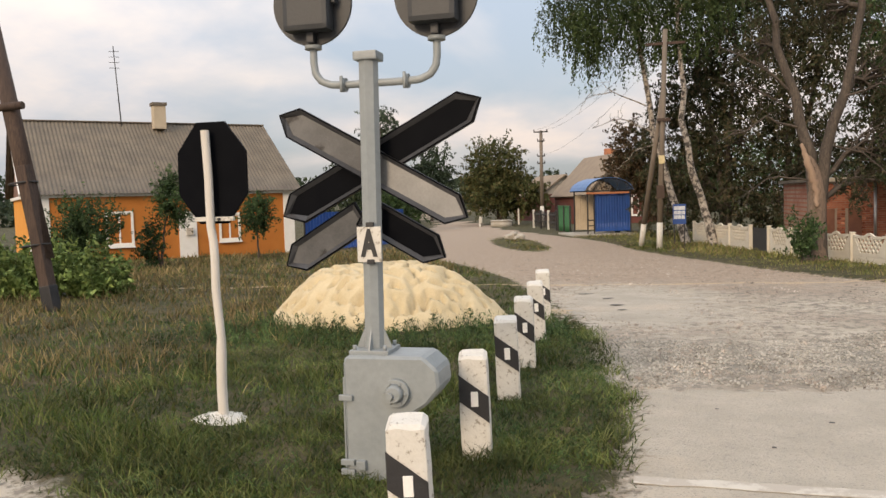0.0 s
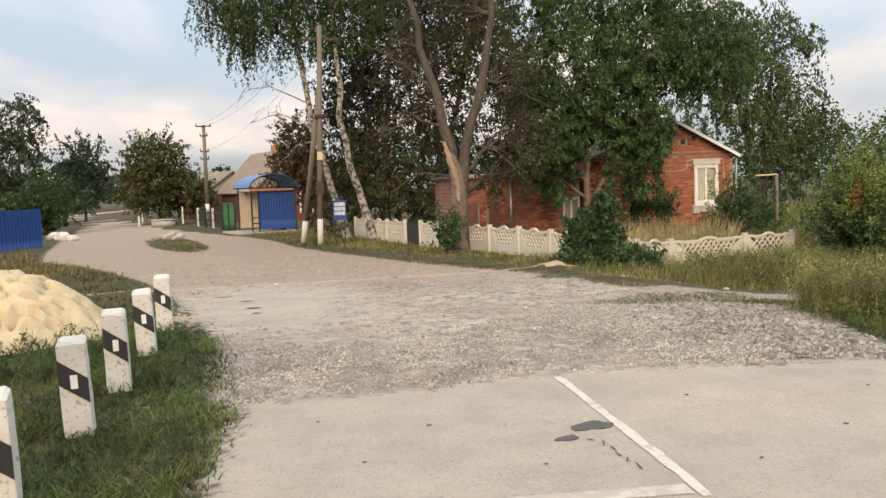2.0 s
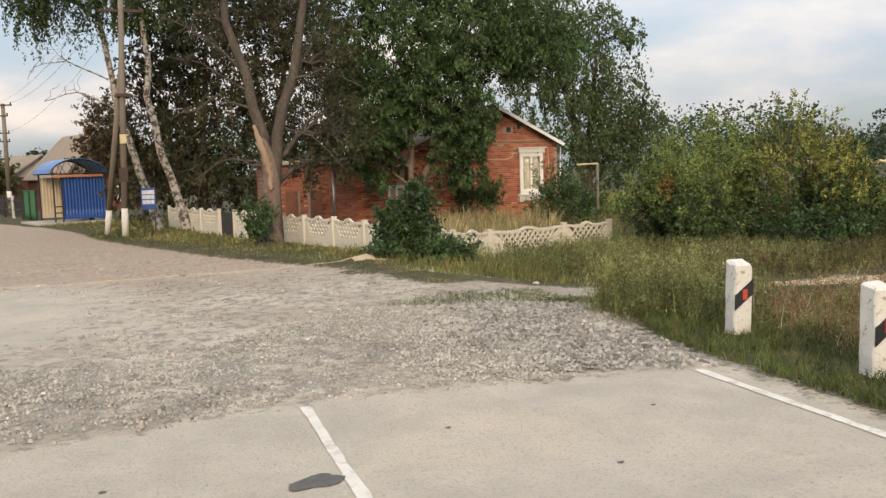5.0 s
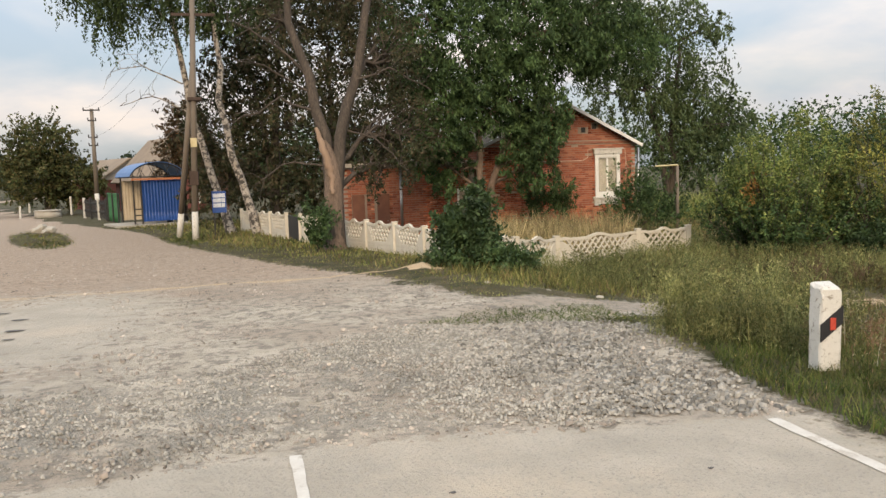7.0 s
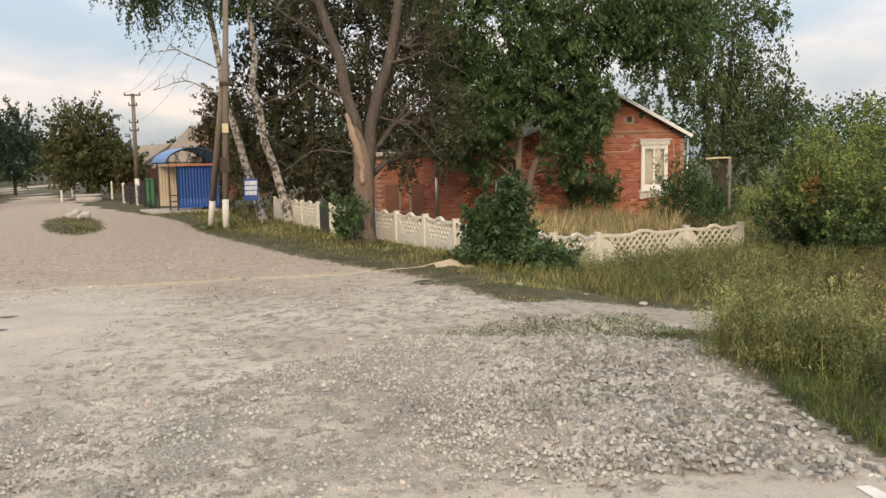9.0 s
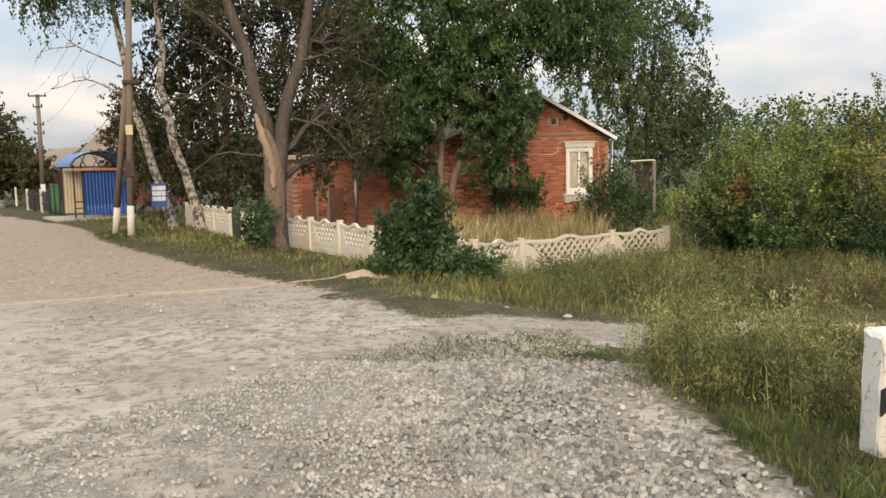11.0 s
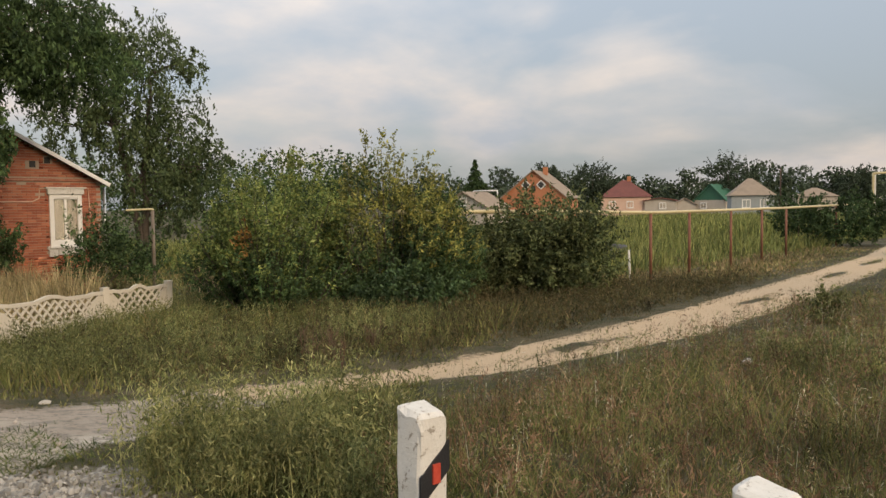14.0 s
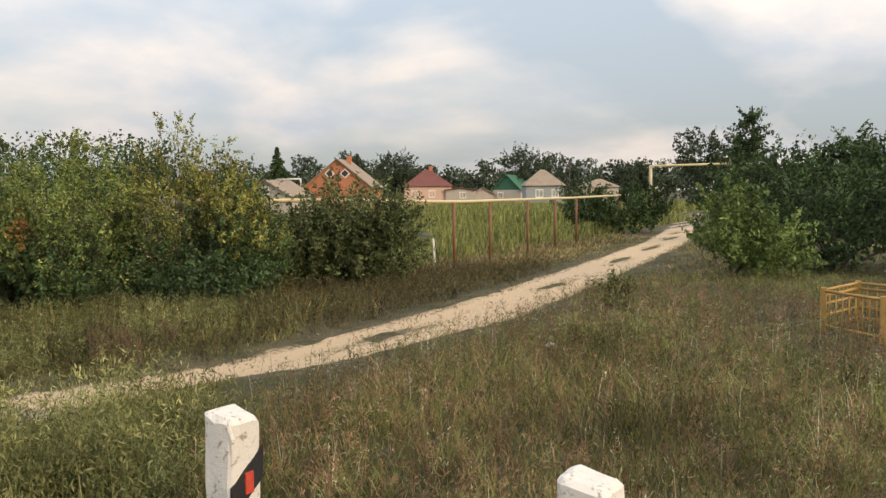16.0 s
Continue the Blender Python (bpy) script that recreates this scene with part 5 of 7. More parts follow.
# ---- houses ----
def corrugated(w, d, pitch, material, name, parent, amp=0.022, label=""):
    """A wavy sheet w along x and d along y (up the slope), with thickness."""
    n = max(8, int(w / pitch * 6))
    x = np.linspace(0, w, n)
    z = amp * np.sin(x / pitch * 2 * np.pi)
    rows = np.linspace(0, d, 5)
    V, F = [], []
    for layer, dz in ((0, 0), (1, -0.012)):
        for r in rows:
            V.append(np.stack([x, np.full(n, r), z + dz], 1))
    V = np.concatenate(V)
    for layer in (0, 1):
        for i in range(4):
            o = (layer * 5 + i) * n
            q = np.arange(n - 1) + o
            F.append(np.stack([q, q + 1, q + n + 1, q + n], 1))
    q = np.arange(n - 1)
    F.append(np.stack([q, q + 1, q + 1 + 5 * n, q + 5 * n], 1))
    ob = new(name, mesh_from(name, V, np.concatenate(F), material, True))
    ob.parent = parent
    if label:
        ob["label"] = label
    return ob


def window_unit(parent, x, z, w, h, y=0.0, frame_mat=None, sill=True, bars=1, curtain=True, trim=0.10):
    """Window on a wall that faces -y: casing, sash bars, panes, curtain and sill."""
    fm = frame_mat or M_WHITE_CLEAN
    f = box(trim, 0.07, h + 2 * trim, x - w / 2 - trim / 2, y - 0.02, z - trim, 0.006)
    box(trim, 0.07, h + 2 * trim, x + w / 2 + trim / 2, y - 0.02, z - trim, 0.006, None, f)
    box(w, 0.06, trim, x, y - 0.02, z + h, 0.004, None, f)
    box(w, 0.06, trim, x, y - 0.02, z - trim, 0.004, None, f)
    win = part("window", f, fm, parent, "white window casing")
    s = None
    for k in range(bars):
        bx = x - w / 2 + w * (k + 1) / (bars + 1)
        s = box(0.07, 0.04, h, bx, y, z, 0.004, None, s)
    s = box(w, 0.035, 0.04, x, y, z, 0.003, None, s)
    box(w, 0.035, 0.04, x, y, z + h - 0.04, 0.003, None, s)
    part("sash", s, fm, win)
    for k in range(bars + 1):
        pw = w / (bars + 1)
        g = part("pane", box(pw - 0.06, 0.006, h - 0.08, x - w / 2 + pw * (k + 0.5), y + 0.005, z + 0.04), M_GLASS, win)
        g.visible_shadow = False
    part("curtain" if curtain else "dark_room", box(w, 0.01, h, x, y + 0.05, z), M_CURTAIN if curtain else M_DARK, win)
    if sill:
        part("window_sill", box(w + 2.6 * trim, 0.14, 0.06, x, y - 0.05, z - trim - 0.055, 0.01), fm, win)
    return win


def orange_house():
    h0 = 2.85
    root = thing("house", -23.39, 27.16, -0.42, 45.0, "low orange limewashed house with grey corrugated roof", "house")
    Lx, Ly, rise = 10.75, 9.4, 3.35
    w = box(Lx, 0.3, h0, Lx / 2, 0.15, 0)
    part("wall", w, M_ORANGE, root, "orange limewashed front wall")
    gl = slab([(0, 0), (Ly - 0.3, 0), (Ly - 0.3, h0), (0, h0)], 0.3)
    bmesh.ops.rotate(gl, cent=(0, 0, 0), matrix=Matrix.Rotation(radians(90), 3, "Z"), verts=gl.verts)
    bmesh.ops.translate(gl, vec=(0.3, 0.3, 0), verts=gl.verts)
    # same limewash as the front; the sun on this end is painted in
    part("wall", gl, plain("sunlit_orange_limewash", (0.66, 0.27, 0.03), (0.72, 0.32, 0.05), 1.5, 0.85, 0.2), root, "orange end wall with sunlight put into its colour")
    for gx in (0.0, Lx - 0.12):
        g = slab([(0.1, h0), (Ly - 0.1, h0), (Ly / 2, h0 + rise - 0.15)], 0.12)
        bmesh.ops.rotate(g, cent=(0, 0, 0), matrix=Matrix.Rotation(radians(90), 3, "Z"), verts=g.verts)
        bmesh.ops.translate(g, vec=(gx + 0.12, 0, 0), verts=g.verts)
        part("gable", g, M_BROWN_METAL, root, "brown sheet-clad gable")
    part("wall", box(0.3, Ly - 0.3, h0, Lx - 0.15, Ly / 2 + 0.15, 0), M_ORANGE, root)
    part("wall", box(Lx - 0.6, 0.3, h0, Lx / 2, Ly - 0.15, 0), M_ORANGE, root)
    for x, wd in ((0.32, 0.72), (Lx - 0.22, 0.5)):
        part("pilaster", box(wd, 0.05, h0, x, -0.02, 0, 0.01), M_WHITE_CLEAN, root, "white corner strip")
    part("pilaster", box(0.05, 0.7, h0, -0.02, 0.3, 0, 0.01), M_WHITE_CLEAN, root, "white corner strip")
    part("cornice", box(Lx + 0.3, 0.12, 0.14, Lx / 2, -0.08, h0 - 0.14, 0.02), M_WHITE_CLEAN, root)
    part("cornice", box(0.12, Ly, 0.14, -0.075, Ly / 2, h0 - 0.14, 0.02), M_WHITE_CLEAN, root)
    slope = math.hypot(Ly / 2 + 0.35, rise)
    a = math.degrees(math.atan2(rise, Ly / 2 + 0.35))
    for side in (0, 1):
        r = corrugated(Lx + 0.7, slope, 0.16, M_ASBESTOS, "roof_slope", root, label="grey corrugated roof slope")
        r.matrix_local = pose(-0.35, -0.35, h0 - 0.02, a, 0, 0) if side == 0 else pose(Lx + 0.35, Ly + 0.35, h0 - 0.02, a, 0, 180)
    part("ridge_cap", box(Lx + 0.7, 0.25, 0.06, Lx / 2, Ly / 2, h0 + rise - 0.04, 0.02), M_ASBESTOS, root)
    part("barge_board", box(0.05, slope, 0.16, -0.37, slope / 2, 0, 0.01), M_WHITE_CLEAN, root).matrix_local = pose(0, -0.35, h0 - 0.1, a, 0, 0)
    ch = part("chimney", box(0.55, 0.55, 1.1, 5.9, 4.1, h0 + rise - 0.35, 0.02), M_CREAM, root, "plastered chimney stack")
    part("chimney_cap", box(0.66, 0.66, 0.14, 5.9, 4.1, h0 + rise + 0.72, 0.02), M_ASBESTOS, ch)
    window_unit(root, 3.25, 0.75, 0.9, 1.25, 0.0)
    window_unit(root, 7.8, 0.75, 0.75, 1.05, 0.0)
    d = part("door", box(0.75, 0.06, 2.0, 6.0, -0.02, 0.02, 0.01), M_WHITE_CLEAN, root, "white front door")
    part("door_handle", rod((6.25, -0.1, 1.0), (6.25, -0.04, 1.0), 0.02, None, 8), M_STEEL, d)
    part("meter_box", box(0.26, 0.12, 0.3, 6.05, -0.1, 1.0, 0.01), M_PALE, root)
    an = part("antenna", rod((4.3, 4.4, h0 + rise - 0.4), (4.1, 4.4, h0 + rise + 3.4), 0.03, 0.02, 8), M_DARK, root, "thin roof aerial mast")
    for k, z in enumerate((2.4, 2.65, 2.9, 3.15)):
        part("aerial_rod", rod((4.12 - 0.22, 4.4, h0 + rise + z), (4.12 + 0.22, 4.4, h0 + rise + z + 0.02), 0.012, None, 6), M_DARK, an)


orange_house()


def sheet_fence(x0, y0, x1, y1, h, material, label):
    L = math.hypot(x1 - x0, y1 - y0)
    z = min(gz(x0, y0), gz(x1, y1))
    root = thing("sheet_fence", x0, y0, z, math.degrees(math.atan2(y1 - y0, x1 - x0)), label, "fence")
    s = corrugated(L, h, 0.2, material, "sheet", root, 0.018)
    s.matrix_local = pose(0, 0, 0.02, 90, 0, 0)
    k = max(1, round(L / 2.4))
    for i in range(k + 1):
        part("fence_post", box(0.07, 0.07, h + 0.03, L * i / k, 0.07, 0, 0.006), M_DARK, root)
    part("top_rail", box(L, 0.04, 0.06, L / 2, 0.05, h - 0.02, 0.005), material, root)
    return root


sheet_fence(-15.4, 35.2, -12.6, 41.5, 1.75, M_BLUE, "blue profiled sheet-metal fence beside a house")


M_MORTAR = plain("lime_mortar", (0.30, 0.235, 0.18), (0.38, 0.31, 0.245), 3, 0.95, 0.4)
M_BRICK_LOOSE = leafy("brick_faces", [(0.20, 0.052, 0.030), (0.31, 0.088, 0.045), (0.40, 0.135, 0.070), (0.46, 0.20, 0.12)], 0.9, 0.0)


def brick_piece_material():
    m, n, l, bsdf = shader("single_brick_face")
    info = n.new("ShaderNodeObjectInfo")
    r = n.new("ShaderNodeValToRGB")
    r.color_ramp.elements[0].color, r.color_ramp.elements[1].color = (0.20, 0.052, 0.030, 1), (0.46, 0.19, 0.11, 1)
    e = r.color_ramp.elements.new(0.5)
    e.color = (0.34, 0.098, 0.050, 1)
    l.new(info.outputs["Random"], r.inputs[0])
    co = n.new("ShaderNodeTexCoord")
    t = put(n, "ShaderNodeTexNoise", Scale=40.0, Detail=4.0)
    l.new(co.outputs["Object"], t.inputs["Vector"])
    col = blend(n, l, 0.3, r.outputs["Color"], blend(n, l, t.outputs["Fac"], (0.16, 0.055, 0.035), (0.50, 0.21, 0.12)))
    l.new(col, bsdf.inputs["Base Color"])
    bsdf.inputs["Roughness"].default_value = 0.9
    return m


def lay_bricks(parent, inside, x0, x1, z1, singles, seed, y=-0.006):
    """Courses of bricks proud of a mortar wall that faces -y. inside(x, z) says where wall is; those that singles(x, z) picks are objects of their own."""
    rng = np.random.default_rng(seed)
    bw, bh, dp = 0.246, 0.066, 0.022
    b = box(bw, dp, bh, 0, 0, -bh / 2, 0.004)
    me = bpy.data.meshes.new("brick")
    b.to_mesh(me)
    b.free()
    me.materials.append(M_BRICK_PIECE)
    c = np.array([(u, v, w) for w in (-0.5, 0.5) for u, v in ((-0.5, -0.5), (0.5, -0.5), (0.5, 0.5), (-0.5, 0.5))]) * [bw, dp, bh]
    q = np.array([(0, 3, 2, 1), (4, 5, 6, 7), (0, 1, 5, 4), (1, 2, 6, 5), (2, 3, 7, 6), (3, 0, 4, 7)])
    rest, count = [], 0
    for row in range(int(z1 / 0.078)):
        z = 0.04 + row * 0.078
        x = x0 + (0.13 if row % 2 else 0.0) + 0.125
        while x < x1 - 0.12:
            full = inside(x - 0.12, z) and inside(x + 0.12, z)
            for h in (-0.0625, 0.0625):
                if not full and inside(x + h - 0.055, z) and inside(x + h + 0.055, z):
                    rest.append(c * [0.48, 1, 1] + [x + h, y, z] + rng.normal(0, 0.0015, (8, 3)))
            if full and rng.random() > 0.012:
                yy = y + rng.normal(0, 0.002)
                if count < 300 and singles(x, z):
                    o = new("brick", me)
                    o.parent = parent
                    o.location = (x, yy, z)
                    count += 1
                else:
                    rest.append(c + [x, yy, z] + rng.normal(0, 0.0015, (8, 3)))
            x += 0.258
    R = np.array(rest)
    F = (np.arange(len(R))[:, None, None] * 8 + q[None]).reshape(-1, 4)
    o = new("brickwork", mesh_from("brickwork", R.reshape(-1, 3), F, M_BRICK_LOOSE))
    o.parent = parent
    o["kind"] = "stuff"


M_BRICK_PIECE = brick_piece_material()


def brick_house():
    y = 30.5
    zb = gz(13, 30) - 0.02
    root = thing("brick_house", 13.39, y, zb, 0, "old red brick house with white window and slate roof", "house")
    he, hr = 2.62 - zb, 3.95 - zb
    x0, x1 = -3.15, 2.66
    # gable wall with a window opening
    wx, ww, wz, wh = 1.56, 0.70, 0.82 - zb, 1.29
    b = None
    b = box(wx - ww / 2 - x0, 0.3, he, (wx - ww / 2 + x0) / 2, 0.15, 0, 0, None, b)
    b = box(x1 - wx - ww / 2, 0.3, he, (x1 + wx + ww / 2) / 2, 0.15, 0, 0, None, b)
    b = box(ww, 0.3, wz, wx, 0.15, 0, 0, None, b)
    b = box(ww, 0.3, he - wz - wh, wx, 0.15, wz + wh, 0, None, b)
    gw = part("wall", b, M_MORTAR, root, "weathered red brick gable wall")
    part("gable", slab([(x0, he), (x1, he), (0.0, hr)], 0.3), M_MORTAR, root, "weathered red brick gable")

    def on_wall(x, z):
        if z > he and (x * 1.13 if x > 0 else -x) > (3.0 * (hr - z) / (hr - he)):
            return False
        if abs(x - wx) < ww / 2 + 0.01 and wz - 0.1 < z < wz + wh + 0.1:
            return False
        return not (abs(z - (he + 0.02)) < 0.07 or any(abs(x - vx) < 0.1 and abs(z - vz - 0.09) < 0.12 for vx, vz in ((0.66, 3.0 - zb), (1.08, 3.12 - zb))))

    lay_bricks(gw, on_wall, x0, x1, hr, lambda x, z: x > -0.2 and z > 1.2, 141)
    for vx, vz in ((0.66, 3.0 - zb), (1.08, 3.12 - zb)):
        part("vent_hole", box(0.16, 0.05, 0.18, vx, -0.004, vz), M_DARK, root)
    part("string_course", box(x1 - x0, 0.06, 0.08, (x0 + x1) / 2, -0.02, he - 0.02, 0.006), M_BRICK, root)
    part("side_wall", box(0.3, 8.0, he, x1 - 0.15, 4.3, 0), M_BRICK, root)
    part("side_wall", box(0.3, 8.0, he, x0 + 0.15, 4.3, 0), M_BRICK, root)
    part("back_wall", box(x1 - x0, 0.3, he, (x0 + x1) / 2, 8.45, 0), M_BRICK, root)
    for s, xe in ((1, x1 + 0.14), (-1, x0 - 0.28)):
        run = abs(xe)
        a = math.atan2(hr - he + 0.15, run)
        L = math.hypot(run, hr - he + 0.15)
        r = corrugated(9.3, L + 0.05, 0.16, M_ASBESTOS, "roof_slope", root, label="grey corrugated roof slope")
        m = pose(xe, -0.35 if s > 0 else 8.95, he - 0.10, 0, 0, 90 if s > 0 else -90) @ pose(0, 0, 0, math.degrees(a), 0, 0)
        r.matrix_local = m
        bb = part("barge_board", box(0.04, L, 0.11, 0.0, L / 2, -0.09, 0.006), M_WHITE_CLEAN, root, "white barge board")
        bb.matrix_local = m @ (pose(-0.03, 0, 0) if s > 0 else pose(9.33, 0, 0))
    win = window_unit(root, wx, wz, ww, wh, -0.02, bars=1, trim=0.13)
    hd = box(1.08, 0.16, 0.17, wx, -0.04, wz + wh + 0.10, 0.02)
    box(1.18, 0.2, 0.05, wx, -0.05, wz + wh + 0.27, 0.01, None, hd)
    part("window_head", hd, M_WHITE, win, "white plaster window head")
    ap = box(1.15, 0.14, 0.10, wx, -0.03, wz - 0.24, 0.02)
    for k in (-0.40, 0.40):
        box(0.26, 0.12, 0.22, wx + k, -0.03, wz - 0.45, 0.04, None, ap)
    box(0.5, 0.10, 0.16, wx, -0.02, wz - 0.40, 0.02, None, ap)
    part("apron", ap, M_WHITE, win, "chipped white plaster apron")
    # thin gas pipe across the wall
    run = [(-1.9, 2.0 - zb), (0.6, 2.0 - zb), (0.8, 2.1 - zb), (0.82, 2.38 - zb), (2.25, 2.40 - zb), (2.3, 1.5 - zb)]
    V, F = tube([(u, -0.04, v) for u, v in run], [0.02] * 6, 8)
    p = new("gas_pipe", mesh_from("gas_pipe", V, F, M_PINK, True))
    p.parent = root
    part("downpipe", rod((x1 + 0.1, -0.05, 0.4), (x1 + 0.1, -0.05, he - 0.2), 0.045, None, 10), M_STEEL, root)
    # low wing
    wing = thing("house_wing", 7.6, y, zb, 0, "low brick wing with brown doors and flat roof", "outbuilding")
    wa, wb = -2.2, 2.4
    hw = 2.0 - zb
    ww2 = part("wall", box(wb - wa - 0.05, 0.3, hw, (wa + wb) / 2, 0.15, 0), M_MORTAR, wing, "red brick wall")
    lay_bricks(ww2, lambda x, z: not (min(abs(x + 1.72), abs(x + 0.87)) < 0.20 and 0.1 < z < 1.86) and not (abs(x - 2.05) < 0.26 and 0.9 < z < 1.95), wa, wb - 0.1, hw, lambda x, z: x < 0.6, 142)
    part("side_wall", box(0.3, 6.0, hw, wa + 0.15, 3.3, 0), M_BRICK, wing)
    part("roof", box(wb - wa + 0.2, 6.6, 0.12, (wa + wb) / 2 - 0.1, 3.1, hw, 0.02), M_ASBESTOS, wing, "flat grey slab roof")
    part("fascia", box(wb - wa + 0.2, 0.05, 0.13, (wa + wb) / 2 - 0.1, -0.23, hw + 0.0, 0.006), M_PALE, wing)
    for dx in (-1.72, -0.87):
        d = part("door", box(0.42, 0.06, 1.75, dx, -0.02, 0.12, 0.008), M_RUST, wing, "brown plank door")
        part("door_handle", rod((dx + 0.14, -0.09, 0.95), (dx + 0.14, -0.04, 0.95), 0.015, None, 8), M_STEEL, d)
    part("downpipe", rod((-0.25, -0.05, 0.25), (-0.25, -0.05, hw), 0.05, None, 10), M_STEEL, wing, "grey downpipe")
    part("step", box(1.2, 0.5, 0.28, -1.5, -0.26, 0, 0.02), M_CONCRETE, wing)
    window_unit(wing, 2.05, 0.95, 0.5, 0.95, 0.0, bars=1, curtain=True, trim=0.07)


brick_house()


def far_house(label, x, y, z, rz, w, d, h, rise, wall, roof, hip=False, gable=None, windows=(), chimney=True, diamonds=False):
    """A distant house; local -y faces the camera, ridge along y (gable towards the camera) or hipped."""
    root = thing("house", x, y, z, rz, label, "house")
    part("wall", box(w, d, h, 0, d / 2, 0), wall, root)
    b = bmesh.new()
    o = 0.35
    if hip:
        base = [(-w / 2 - o, -o, h), (w / 2 + o, -o, h), (w / 2 + o, d + o, h), (-w / 2 - o, d + o, h)]
        top = [(-w * 0.06, d * 0.5, h + rise), (w * 0.06, d * 0.5, h + rise)]
        V = [b.verts.new(p) for p in base + top]
        for f in ((0, 1, 5, 4), (1, 2, 5), (2, 3, 4, 5), (3, 0, 4), (3, 2, 1, 0)):
            b.faces.new([V[i] for i in f])
        part("roof", b, roof, root)
    else:
        part("gable", slab([(-w / 2, h), (w / 2, h), (0, h + rise)], 0.25), gable or wall, root)
        b.free()
        a = math.atan2(rise, w / 2)
        L = math.hypot(rise, w / 2) + o
        for s in (1, -1):
            r = part("roof_slope", box(L, d + 2 * o, 0.12, 0, d / 2, 0, 0.02), roof, root)
            r.matrix_local = pose(s * (w / 4 + o * 0.35), 0, h + rise / 2 - 0.12, 0, s * math.degrees(a), 0)
    if chimney:
        part("chimney", box(0.6, 0.6, 1.1, w * 0.08, d * 0.5, h + rise - 0.5, 0.02), M_BRICK_FAR, root)
    for wx_, wz_, ww_, wh_ in windows:
        window_unit(root, wx_, wz_, ww_, wh_, -0.03, curtain=False, sill=False, trim=0.12)
    if diamonds:
        for s in (-1, 1):
            fr = part("window", box(0.95, 0.12, 0.95, 0, 0, -0.475, 0.01), M_WHITE_CLEAN, root, "diamond-shaped window frame")
            fr.matrix_local = pose(s * 1.05, -0.06, h + 1.7, 0, 45, 0)
            part("pane", box(0.70, 0.14, 0.70, 0, -0.01, -0.35), M_DARK, fr)
        part("opening", box(0.5, 0.1, 0.7, 0, -0.03, h + 0.9), M_DARK, root)
    return root


far_house("small pale house with tan gabled roof", 78.6, 68.6, -0.6, -78, 6.2, 6.0, 2.1, 1.75, M_PALE, M_TAN_ROOF, gable=M_PALE, windows=((0, 2.3, 0.7, 0.8),), chimney=False)
far_house("unfinished orange brick house with diamond windows", 95.2, 70.2, -0.6, -68, 8.9, 8.5, 3.2, 3.6, M_BRICK_FAR, M_TAN_ROOF, windows=(), diamonds=True)
far_house("pink house with dark red hipped roof", 127.2, 74.0, -0.6, -58, 8.0, 7.0, 3.3, 2.9, M_PINK, M_RED_ROOF, hip=True, windows=((-2.3, 1.5, 0.9, 1.0), (0.6, 1.5, 0.9, 1.0)))
far_house("low pale annex with flat roof", 129.4, 69.0, -0.6, -66, 5.0, 4.5, 2.7, 0.4, M_PALE, M_RED_ROOF, windows=((0.4, 1.3, 0.9, 0.9),), chimney=False)
far_house("small house with green gabled roof", 142.6, 66.2, -0.6, -88, 5.5, 6.0, 2.6, 2.7, M_PALE, M_GREEN_ROOF, gable=M_GREEN_ROOF, windows=((-1.2, 1.2, 0.9, 0.9),), chimney=False)
far_house("low shed with grey roof", 140.3, 69.8, -0.6, -62, 3.6, 4.0, 2.0, 1.0, M_PALE, M_TAN_ROOF, chimney=False)
far_house("bluish house with tan hipped roof", 127.0, 52.8, -0.6, -62, 6.0, 6.5, 3.2, 2.6, M_BLUISH, M_TAN_ROOF, hip=True, windows=((-0.9, 1.4, 1.0, 1.1), (1.6, 1.4, 0.9, 1.1)), chimney=False)
far_house("long low barn with tan roof", 150.8, 51.0, -0.6, -62, 6.5, 4.0, 3.0, 1.5, M_PALE, M_TAN_ROOF, hip=True, chimney=False)
far_house("brick village house with tan tiled roof", -2.0, 64.5, -0.6, 24, 5.8, 8.0, 2.5, 3.0, M_RED_ROOF, M_TAN_ROOF, gable=M_TAN_ROOF, windows=((-1.2, 0.8, 0.9, 1.4), (1.2, 0.8, 0.9, 1.4)))
far_house("small red-walled house with pale roof", -7.6, 76.0, -0.6, 30, 5.0, 6.0, 2.6, 1.7, M_RED_ROOF, M_TAN_ROOF, gable=M_PALE, chimney=False)

# aerial frame on the small house
fr = thing("roof_frame", 79.9, 67.4, 2.6, -78, "white pipe frame on a roof", "frame")
for k in (-1.6, 1.6):
    part("frame_post", rod((k, 2, 0), (k, 2, 0.8), 0.07, None, 6), M_WHITE_CLEAN, fr)
part("frame_rail", rod((-1.6, 2, 0.8), (1.6, 2, 0.8), 0.07, None, 6), M_WHITE_CLEAN, fr)


